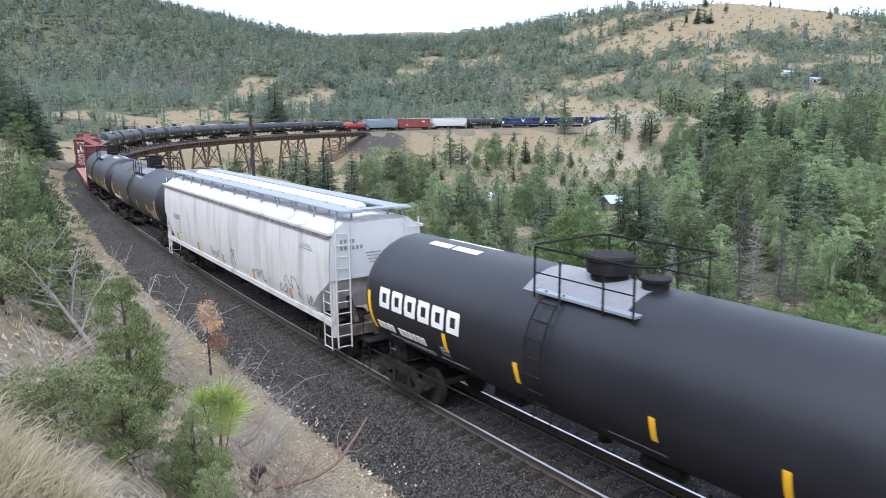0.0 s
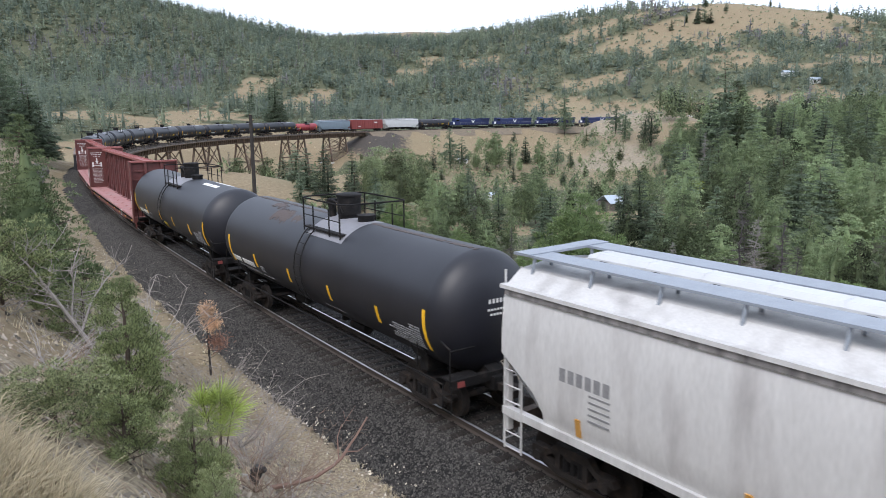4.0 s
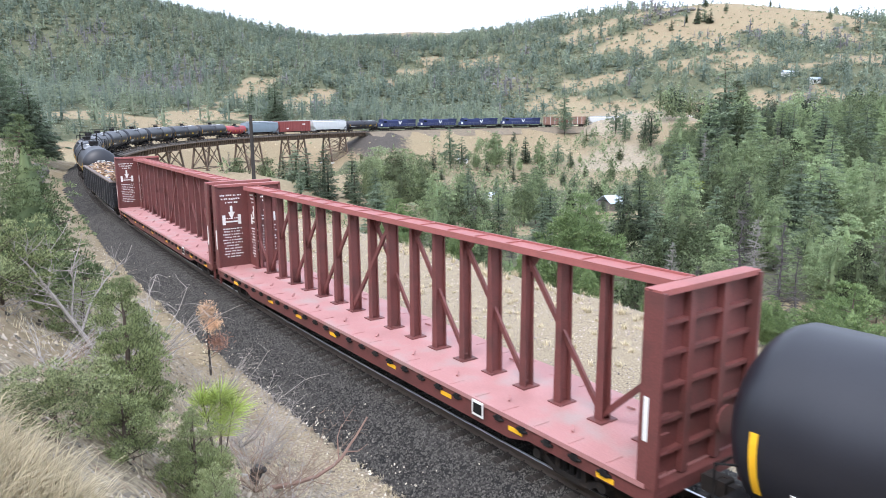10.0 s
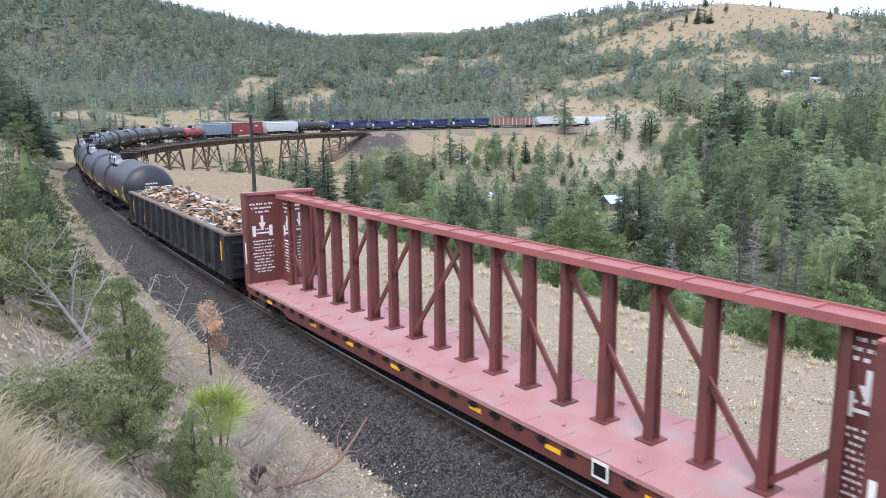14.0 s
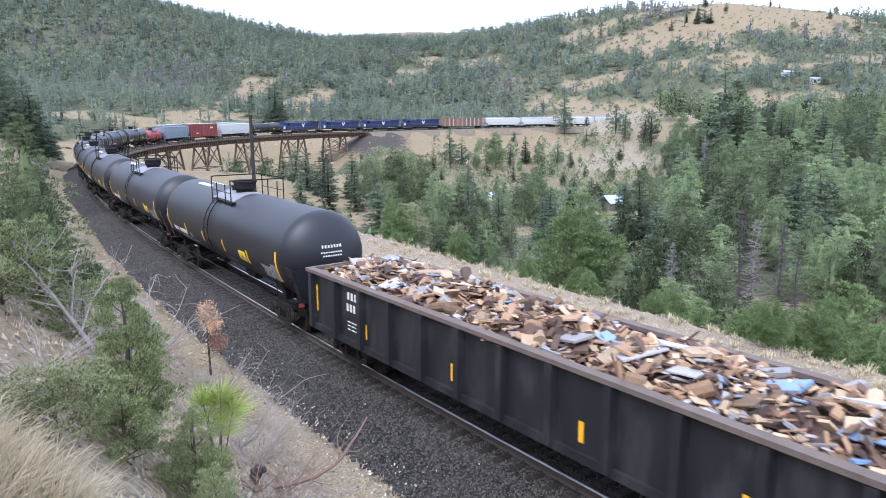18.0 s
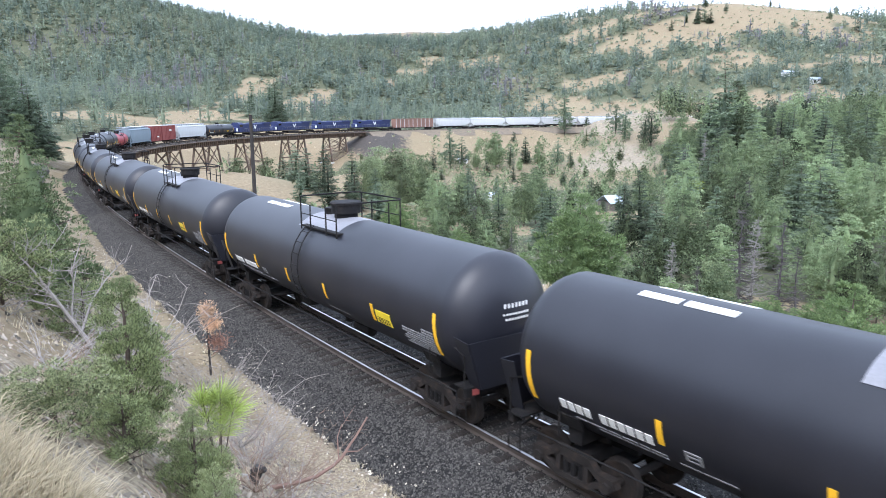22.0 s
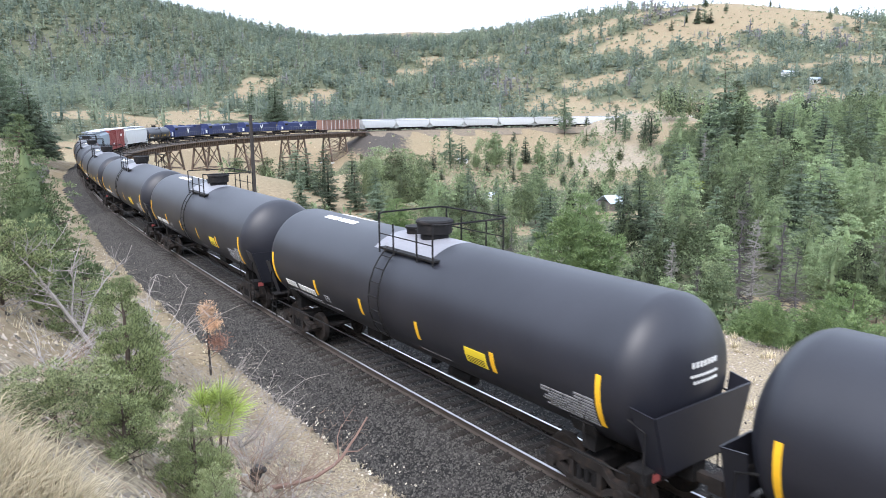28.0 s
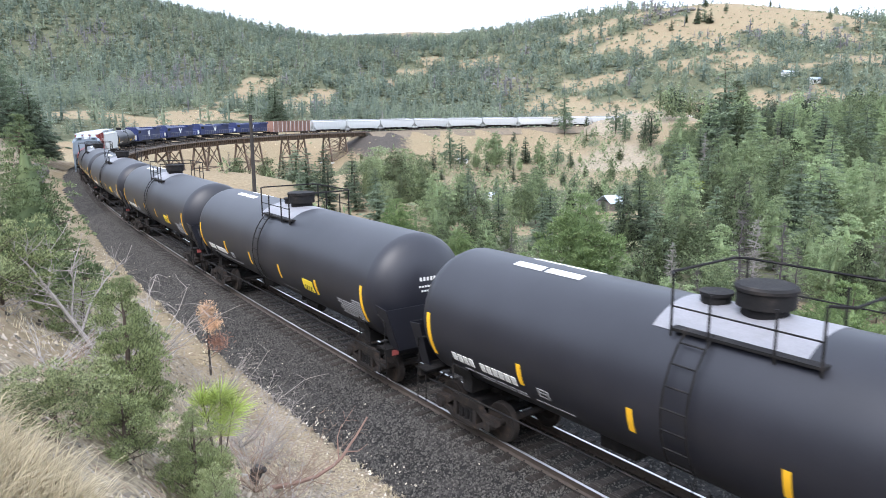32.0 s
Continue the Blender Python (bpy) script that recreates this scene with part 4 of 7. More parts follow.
                    gr.bar((x, side * 1.612, z), (nx, side * 1.612, nz), 0.012, 0.028)
                    x, z = nx, nz
        part("graffiti_scrawl", gr, GREYLET, car, "faint dark spray scrawl")
    couplers(car, half)
    return car


def h_section(x, w, d, t, z):
    """Outline of an H-shaped column, flanges facing the car's sides."""
    return [(x - w, -d, z), (x + w, -d, z), (x + w, -d + t, z), (x + t / 2, -d + t, z), (x + t / 2, d - t, z), (x + w, d - t, z), (x + w, d, z), (x - w, d, z), (x - w, d - t, z), (x - t / 2, d - t, z), (x - t / 2, -d + t, z), (x - w, -d + t, z)]


def centerbeam_car(length=23.35):
    car = tagged(new("centerbeam_flatcar"), "empty red-brown centre-beam flatcar with open truss and bulkheads", "flatcar", "cars of the train")
    half = length / 2
    b = half - 0.575
    deck_z = 1.12
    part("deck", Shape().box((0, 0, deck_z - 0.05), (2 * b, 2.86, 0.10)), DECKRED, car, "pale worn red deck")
    for y in (-1, 1):
        part("side_sill", Shape().prism([(-b, deck_z - 0.02), (b, deck_z - 0.02), (b, deck_z - 0.38), (b - 3, deck_z - 0.38), (b - 3.6, deck_z - 0.54), (-b + 3.6, deck_z - 0.54), (-b + 3, deck_z - 0.38), (-b, deck_z - 0.38)], y * 1.30, y * 1.39), BEAMRED, car)
        cleat = Shape()
        n = 22
        for i in range(n):
            x = -b + 0.9 + i * (2 * b - 1.8) / (n - 1)
            cleat.box((x, y * 1.16, deck_z + 0.006), (0.04, 0.42, 0.012))
            if i % 2:
                cleat.bar((x + 0.3, y * 0.95, deck_z + 0.02), (x + 0.42, y * 0.82, deck_z + 0.07), 0.05)
        part("deck_cleats", cleat, DECKRED, car)
        winch = Shape()
        for i in range(28):
            x = -b + 0.9 + i * (2 * b - 1.8) / 27
            winch.box((x, y * 1.42, deck_z - 0.19), (0.16, 0.06, 0.12))
            winch.rod((x - 0.16, y * 1.42, deck_z - 0.2), (x + 0.16, y * 1.42, deck_z - 0.2), 0.03)
        part("winch_line", winch, DARK, car)
        for x in (-10.2, -7.7, -5.2, -2.7, 0.7, 3.2, 5.6, 9.1):
            part("reflective_strip", Shape().box((x, y * 1.396, deck_z - 0.30), (0.42, 0.012, 0.10)), YELLOW, car)
        part("data_panel", Shape().box((y * -6.5, y * 1.46, deck_z - 0.2), (0.4, 0.014, 0.36)), WHITE, car, "white data panel")
        part("panel_print", Shape().box((y * -6.5, y * 1.469, deck_z - 0.2), (0.3, 0.008, 0.24)), DARK, car)
    part("centre_sill", Shape().box((0, 0, 0.82), (2 * b - 1, 0.7, 0.5)), DARK, car)
    under = Shape()
    for x in range(-8, 9):
        under.box((x * 1.05, 0, 0.92), (0.08, 2.6, 0.14))
    part("cross_bearers", under, DARK, car)
    # centre truss: tapered columns, diagonals falling from the middle towards both ends
    top = 4.46
    tb = b - 0.45
    chord = [(0.33, top - 0.12), (0.33, top - 0.01), (-0.33, top - 0.01), (-0.33, top - 0.12), (-0.29, top - 0.12), (-0.29, top - 0.06), (0.29, top - 0.06), (0.29, top - 0.12)]
    part("top_chord", Shape().loft([[(x, y, z) for y, z in chord] for x in (-tb, tb)]), CHORDRED, car, "lighter red top chord of the centre beam")
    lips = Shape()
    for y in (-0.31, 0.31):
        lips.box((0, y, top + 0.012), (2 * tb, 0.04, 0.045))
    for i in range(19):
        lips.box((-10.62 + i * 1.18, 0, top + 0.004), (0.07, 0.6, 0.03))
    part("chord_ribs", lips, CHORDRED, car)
    for k in range(-9, 9):
        x = (k + 0.5) * 1.18
        deep = 0.17 if k % 2 else 0.13
        post = Shape().loft([h_section(x, w, d, 0.035, z) for w, d, z in ((0.105, deep, deck_z), (0.09, deep, 2.2), (0.06, deep, top - 0.15))])
        post.box((x, 0, deck_z + 0.015), (0.4, 0.5, 0.03))
        part("post", post, BEAMRED, car)
    for s in (-1, 1):
        for k0, k1 in ((7, 5), (5, 3), (3, 1), (1, -1)):
            x0, x1 = s * (k0 + 0.5) * 1.18, s * (k1 + 0.5) * 1.18
            y = 0.1 * s if k0 == 1 else 0.0
            part("diagonal", Shape().bar((x0, y, deck_z + 0.1), (x1, y, top - 0.25), 0.07, 0.12), BEAMRED, car)
            part("gusset", Shape().prism([(x1 - 0.1, top - 0.17), (x1 + 0.1, top - 0.17), (x1 + s * 0.42, top - 0.17), (x1 + s * 0.06, top - 0.62)], y - 0.02, y + 0.02), BEAMRED, car)
        part("diagonal", Shape().bar((s * 8.85, 0, deck_z + 0.1), (s * 10.6, 0, 2.9), 0.07, 0.12), BEAMRED, car)
    # bulkheads
    for s in (-1, 1):
        xe = s * (b - 0.05)
        part("bulkhead", Shape().box((xe, 0, (deck_z + top) / 2 + 0.05), (0.07, 2.84, top - deck_z + 0.1)), BEAMRED, car, "ribbed red end bulkhead")
        for y in (-1.38, 1.38):
            part("bulkhead_edge", Shape().box((xe + s * 0.08, y, (deck_z + top) / 2), (0.40, 0.09, top - deck_z + 0.14)), BEAMRED, car)
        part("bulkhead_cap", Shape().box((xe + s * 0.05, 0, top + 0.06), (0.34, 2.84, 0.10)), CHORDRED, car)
        for y in (-0.48, 0.48):
            part("bulkhead_post", Shape().box((xe + s * 0.10, y, (deck_z + top) / 2), (0.16, 0.16, top - deck_z)), BEAMRED, car)
        for z in (1.6, 2.2, 2.8, 3.4, 3.95):
            part("bulkhead_rib", Shape().box((xe + s * 0.09, 0, z), (0.12, 2.7, 0.07)), BEAMRED, car)
        part("web_panel", Shape().box((s * (b - 0.68), 0, (deck_z + top) / 2 - 0.06), (1.14, 0.10, top - deck_z - 0.12)), BEAMRED, car, "solid panel between the bulkhead and the first post")
        let = Shape()
        rnd = random.Random(3)
        for y in (1, -1):
            # the same notes on the bulkhead's inner face and on the panel along the beam
            for place in ("bulkhead", "web"):
                centre, w = (0.76, 0.46) if place == "bulkhead" else (b - 0.76, 0.36)

                def mark(u, z, wide, tall):
                    if place == "bulkhead":
                        let.box((xe - s * 0.041, y * (centre + u), z), (0.012, wide, tall))
                    else:
                        let.box((s * (centre - u), y * 0.056, z), (wide, 0.012, tall))

                def row(z, h, share):
                    u = -w * share
                    while u < w * share:
                        a = rnd.uniform(0.03, 0.09)
                        mark(u + a / 2, z + rnd.uniform(-0.006, 0.006), a, h)
                        u += a + rnd.choice((0.025, 0.025, 0.07))
                for k, share in enumerate((0.95, 0.8, 0.6)):
                    row(4.12 - k * 0.15, 0.06, share)
                # a downward arrow over a load on two blocks
                mark(0, 3.55, 0.10, 0.26)
                for k in range(5):
                    mark(0, 3.40 - k * 0.05, 0.26 - k * 0.045, 0.05)
                for q in (-1, 1):
                    mark(q * w * 0.72, 3.10, 0.13, 0.40)
                mark(0, 3.02, w * 1.1, 0.06)
                row(3.16, 0.045, 0.55)
                for k in range(11):
                    row(2.72 - k * 0.118, 0.045, (0.9, 0.7, 0.95, 0.6, 0.85, 0.9, 0.5, 0.8, 0.65, 0.9, 0.6)[k])
        part("panel_lettering", let, WHITE, car, "white loading notes as plain bars")
        fit = Shape()
        for y in (-1.3, 1.3):
            for k in range(6):
                fit.rod((xe + s * 0.24, y - 0.22, 0.6 + k * 0.36), (xe + s * 0.24, y + 0.05, 0.6 + k * 0.36), 0.018)
            fit.box((xe + s * 0.2, y, 0.75), (0.08, 0.08, 0.7))
        fit.box((xe + s * 0.1, 0, 0.95), (0.3, 2.8, 0.26))
        fit.rod((xe + s * 0.28, -0.5, 1.9), (xe + s * 0.33, -0.5, 1.9), 0.28, n=14)
        part("end_fittings", fit, BEAMRED, car)
        part("bulkhead_label", Shape().box((xe + s * 0.02, 1.428, 2.3), (0.1, 0.012, 0.8)), WHITE, car)
        truck(car, s * (half - 2.6))
    couplers(car, half)
    return car


def gondola_car(length=19.3):
    car = tagged(new("gondola_car"), "black ribbed gondola heaped with scrap boards and sheet", "gondola", "cars of the train")
    half = length / 2
    b = half - 0.6
    z0, z1 = 1.02, 2.78
    for y in (-1, 1):
        side = Shape().box((0, y * 1.46, (z0 + z1) / 2), (2 * b, 0.05, z1 - z0))
        part("side", side, GONBLACK, car)
        for i in range(14):
            x = -b + 0.25 + i * (2 * b - 0.5) / 13
            rib = Shape().loft([[(x - 0.12, y * 1.48, z), (x - 0.09, y * (1.48 + d), z), (x + 0.09, y * (1.48 + d), z), (x + 0.12, y * 1.48, z)] for z, d in ((z0, 0.20), (z1 - 0.1, 0.18))])
            part("rib", rib, GONBLACK, car)
        part("top_rail", Shape().box((0, y * 1.52, z1 - 0.03), (2 * b + 0.1, 0.24, 0.10)), GONRIM, car, "rusty brown top rail")
        part("side_sill", Shape().box((0, y * 1.50, z0 + 0.02), (2 * b, 0.16, 0.18)), GONBLACK, car)
        for x in (-b + 0.9, -b + 4.6, -1.8, 2.2, b - 3.6, b - 0.7):
            part("reflective_strip", Shape().box((x + 0.32, y * 1.492, z0 + (0.9 if abs(x) > b - 1 else 0.5)), (0.12, 0.016, 0.8 if abs(x) > b - 1 else 0.42)), YELLOW, car)
        let = Shape()
        xs = y * (b - 2.35)
        for i in range(3):
            let.box((xs - y * i * 0.2, y * 1.492, 2.36), (0.11, 0.014, 0.22))
        for i in range(5):
            let.box((xs - y * (i * 0.18 - 0.05), y * 1.492, 2.02), (0.10, 0.014, 0.22))
        for r in range(3):
            for i in range(4):
                let.box((xs - y * i * 0.22, y * 1.492, 1.6 - r * 0.11), (0.15, 0.014, 0.03))
        part("reporting_lettering", let, WHITE, car, "white lettering reduced to plain bars")
    for s in (-1, 1):
        e = Shape().box((s * b, 0, (z0 + z1) / 2), (0.06, 2.9, z1 - z0))
        for y in (-0.8, 0, 0.8):
            part("end_post", Shape().box((s * (b + 0.09), y, (z0 + z1) / 2), (0.12, 0.14, z1 - z0)), GONBLACK, car)
        for z in (1.4, 1.9, 2.4):
            part("end_rib", Shape().box((s * (b + 0.07), 0, z), (0.08, 2.8, 0.08)), GONBLACK, car)
        part("end_wall", e, GONBLACK, car)
        part("top_rail", Shape().box((s * b, 0, z1 - 0.03), (0.15, 2.9, 0.10)), GONRIM, car)
        lad = Shape()
        for k in range(5):
            lad.rod((s * (b - 0.05), 1.56, 0.6 + k * 0.38), (s * (b - 0.5), 1.56, 0.6 + k * 0.38), 0.018)
            lad.rod((s * (b - 0.05), -1.56, 0.6 + k * 0.38), (s * (b - 0.5), -1.56, 0.6 + k * 0.38), 0.018)
        part("ladder", lad, GONBLACK, car)
        truck(car, s * (half - 2.4))
    part("floor", Shape().box((0, 0, z0), (2 * b, 2.9, 0.1)).box((0, 0, 0.85), (2 * b - 1, 0.4, 0.4)), GONBLACK, car)
    # the load: a bed of fines under hundreds of loose boards, sheets and tubes
    n, k = 60, 11
    rnd = np.random.RandomState(4)
    xs, ys = np.linspace(-b + 0.05, b - 0.05, n), np.linspace(-1.42, 1.42, k)
    gx, gy = np.meshgrid(xs, ys)
    hump = z1 - 0.35 + 0.42 * (1 - (gy / 1.45) ** 2) + 0.12 * np.sin(gx * 1.9) + 0.08 * np.sin(gx * 4.1 + gy * 3)
    v = np.stack([gx, gy, hump + rnd.uniform(-0.08, 0.08, gx.shape)], -1).reshape(-1, 3)
    i = (np.arange(k - 1)[:, None] * n + np.arange(n - 1)[None]).ravel()
    tagged(part("scrap_bed", tri_mesh("scrap_bed", v, np.stack([i, i + 1, i + n + 1, i + n], 1), SCRAP[3]), None, car, "dark fines under the load"), kind="stuff")
    r = random.Random(11)
    for m, count, large in zip(SCRAP, (960, 560, 330, 800, 40), (10, 14, 12, 4, 4)):
        sh = Shape()
        for i in range(count):
            x, y = r.uniform(-b + 0.25, b - 0.25), r.uniform(-1.28, 1.28)
            size = (r.uniform(0.10, 0.42) * (1.9 if r.random() < 0.12 else 1), r.uniform(0.04, 0.20) * (1.8 if r.random() < 0.1 else 1), r.uniform(0.012, 0.05))
            tilt, lift = 0.4, r.uniform(-0.05, 0.12)
            if i < large:
                # crumpled sheets and boards lying on top
                size, tilt, lift, y = (r.uniform(0.5, 0.95), r.uniform(0.25, 0.55), r.uniform(0.02, 0.08)), 0.2, 0.1, y * 0.6
            z = z1 - 0.27 + 0.42 * (1 - (y / 1.45) ** 2) + 0.12 * math.sin(x * 1.9) + lift
            e = Euler((r.gauss(0, tilt), r.gauss(0, tilt), r.uniform(0, 6.3))).to_matrix()
            if r.random() < 0.06:
                d = e @ Vector((size[0] * 0.6, 0, 0))
                sh.rod(Vector((x, y, z)) - d, Vector((x, y, z)) + d, r.uniform(0.05, 0.16), n=8)
            else:
                sh.box((x, y, z), size, e)
        tagged(part("scrap", sh, m, car, "loose scrap boards and sheet"), kind="stuff")
    couplers(car, half)
    return car


def box_car(length=18.0):
    car = tagged(new("box_car"), "red boxcar with ribbed sides and a pale roof", "boxcar", "cars of the train")
    h = length / 2 - 0.5
    part("body", Shape().box((0, 0, 2.75), (2 * h, 2.9, 3.5)), BOXRED, car)
    part("roof", Shape().prism([(-h, 4.5), (h, 4.5), (h, 4.62), (-h, 4.62)], -1.5, 1.5), HATCH, car, "pale galvanised roof")
    for i in range(19):
        x = -h + 0.2 + i * (2 * h - 0.4) / 18
        if abs(x) > 1.6:
            part("side_rib", Shape().box((x, 0, 2.75), (0.1, 3.02, 3.4)), BOXRED, car)
    for y in (-1, 1):
        part("door", Shape().box((0, y * 1.5, 2.7), (3.0, 0.08, 3.2)).box((0.5, y * 1.55, 2.7), (0.06, 0.06, 3.2)), BOXRED, car, "sliding side door")
        part("logo", Shape().box((-4.5 * y, y * 1.53, 3.4), (1.6, 0.02, 0.4)).box((4.5 * y, y * 1.53, 2.0), (1.2, 0.02, 0.3)), WHITE, car)
    part("under_sill", Shape().box((0, 0, 0.9), (2 * h, 0.6, 0.4)), DARK, car)
    for s in (-1, 1):
        truck(car, s * (length / 2 - 2.3))
    couplers(car, length / 2)
    return car


def wood_gondola(length=21.8):
    car = tagged(new("gondola_car"), "tall rust-brown ribbed gondola car", "gondola", "cars of the train")
    h = length / 2 - 0.6
    for y in (-1, 1):
        part("side", Shape().box((0, y * 1.45, 2.8), (2 * h, 0.06, 3.5)), WOODGON, car)
        for i in range(19):
            part("rib", Shape().box((-h + 0.1 + i * (2 * h - 0.2) / 18, y * 1.52, 2.8), (0.16, 0.12, 3.5)), GONRIM if i % 2 else FARWHITE, car)
        part("top_rail", Shape().box((0, y * 1.5, 4.56), (2 * h, 0.16, 0.14)), WOODGON, car)
    for s in (-1, 1):
        part("end_wall", Shape().box((s * h, 0, 2.8), (0.08, 2.9, 3.5)), WOODGON, car)
        truck(car, s * (length / 2 - 2.4))
    part("floor", Shape().box((0, 0, 1.0), (2 * h, 2.9, 0.3)), DARK, car)
    couplers(car, length / 2)
    return car


def locomotive(length=22.3):
    car = tagged(new("locomotive"), "dark blue six-axle diesel locomotive with a white emblem", "locomotive", "cars of the train")
    h = length / 2 - 0.5
    part("frame", Shape().box((0, 0, 1.45), (2 * h, 3.0, 0.22)), DARK, car)
    part("hood", Shape().loft([[(x, -0.95, 1.5), (x, -0.95, 3.9), (x, -0.7, 4.15), (x, 0.7, 4.15), (x, 0.95, 3.9), (x, 0.95, 1.5)] for x in (-h + 4.2, h - 1.0)]), BLUE, car, "long dark blue engine hood")
    part("cab", Shape().loft([[(x, -1.5, 1.5), (x, -1.5, 3.9), (x, -1.0, 4.5), (x, 1.0, 4.5), (x, 1.5, 3.9), (x, 1.5, 1.5)] for x in (-h + 1.9, -h + 4.2)]), BLUE, car, "blue cab")
    part("nose", Shape().prism([(-h + 0.6, 1.5), (-h + 1.95, 1.5), (-h + 1.95, 3.1), (-h + 0.8, 2.9)], -1.1, 1.1), BLUE, car, "sloping blue nose")
    part("nose_panel", Shape().box((-h + 1.3, -1.12, 2.3), (0.9, 0.03, 0.9)), WHITE, car, "white nose panel")
    for y in (-1, 1):
        part("cab_window", Shape().box((-h + 3.0, y * 1.48, 3.45), (1.5, 0.08, 0.6)), GLASS, car)
        part("emblem", Shape().bar((0.2, y * 0.97, 3.6), (0.9, y * 0.97, 2.4), 0.02, 0.4).bar((1.6, y * 0.97, 3.6), (0.9, y * 0.97, 2.4), 0.02, 0.4), WHITE, car, "white chevron emblem")
        hr = Shape()
        for i in range(14):
            x = -h + 4.5 + i * (2 * h - 5) / 13
            hr.rod((x, y * 1.45, 1.5), (x, y * 1.45, 2.6), 0.03)
        hr.rod((-h + 4.5, y * 1.45, 2.6), (h - 0.5, y * 1.45, 2.6), 0.03)
        part("handrail", hr, GREYLET, car)
    part("radiator", Shape().box((h - 3.2, 0, 4.1), (4.4, 2.9, 0.5)).box((h - 6.5, 0, 4.2), (1.4, 1.4, 0.3)).box((-1.0, 0, 4.25), (2.0, 1.0, 0.3)), BLUE, car, "overhanging radiator housing")
    part("fuel_tank", Shape().prism([(-3.2, 1.2), (3.2, 1.2), (2.9, 0.4), (-2.9, 0.4)], -1.35, 1.35), DARK, car)
    for s in (-1, 1):
        t = truck(car, s * (length / 2 - 4.2), wheelbase=1.6)
        part("wheelset", WHEEL_MESH, STEEL, t, at=pose(0, 0, WHEEL_R))
        part("side_frame", Shape().box((0, 1.1, 0.65), (4.6, 0.16, 0.4)).box((0, -1.1, 0.65), (4.6, 0.16, 0.4)), DARK, t)
        part("plough", Shape().box((s * h, 0, 0.75), (0.2, 2.8, 0.9)), DARK, car)
    couplers(car, length / 2)
    return car


CARS = []          # (car, station of its middle at the start, truck spacing)


def add_car(car, front, length, inset=2.35):
    CARS.append((car, front + length / 2, length - 2 * inset))


def build_train():
    marked = tank_car(16.8, style="logo", label="black tank car with large white logo blocks")
    add_car(marked, -7.9 - 8.4, 16.8)
    add_car(covered_hopper(20.5), 0.4, 20.5, 2.3)
    wide = tank_car(17.2, style="wide", label="black tank car with brown stains and a pale top patch")
    add_car(wide, 21.4, 17.2)
    add_car(tank_car(17.4, style="plain", placard=0.55, label="black tank car with a small yellow placard"), 38.9, 17.4)
    beam = centerbeam_car()
    add_car(beam, 56.12, 23.35, 2.6)
    add_car(copy_thing(beam, pose(0, 0, 0)), 79.47, 23.35, 2.6)
    add_car(gondola_car(20.7), 103.3, 20.7, 2.4)
    first = tank_car(style="placard", placard=-3.6, label="matt black tank car with yellow placard")
    second = tank_car(style="placard", label="matt black tank car with yellow placard")
    centres = (133.26, 151.03, 169.10, 187.00, 205.12, 222.91, 240.74, 258.45, 276.15)
    for i, c in enumerate(centres):
        car = (first, second)[i] if i < 2 else copy_thing(first, pose(0, 0, 0))
        CARS.append((car, c, 17.85 - 4.7))
    red = tank_car(12.4, 1.25, 2.3, "plain_top", TANKRED, label="short bright red tank car with a pale mark")
    add_car(red, 285.0, 12.0, 2.2)
    add_car(covered_hopper(18.4, BLUEGREY, "blue-grey covered hopper with rounded sides", 4.62, False), 296.4, 18.0, 2.3)
    add_car(box_car(), 314.6, 18.0)
    white = covered_hopper(19.6, FARWHITE, "white covered hopper with roof walkways", 4.62, False)
    add_car(white, 333.0, 19.6, 2.3)
    add_car(copy_thing(first, pose(0, 0, 0)), 352.8, 17.4)
    loco = locomotive()
    for i in range(4):
        add_car(loco if i == 0 else copy_thing(loco, pose(0, 0, 0)), 370.3 + 22.3 * i, 22.3, 4.2)
    add_car(wood_gondola(), 460.0, 22.4)
    for i in range(13):
        add_car(copy_thing(white, pose(0, 0, 0)), 483.0 + 18.8 * i, 18.8, 2.3)


def train_run(t):
    """Metres run since the start."""
    return 6.6373 * t + 0.00381 * t * t


def car_pose(middle, spacing, t):
    s = middle - train_run(t)
    a, b = rail_point(s - spacing / 2), rail_point(s + spacing / 2)
    d = b - a
    c = (a + b) / 2
    return Matrix.LocRotScale(c, Euler((0, 0, math.atan2(d.y, d.x))), None)


build_train()


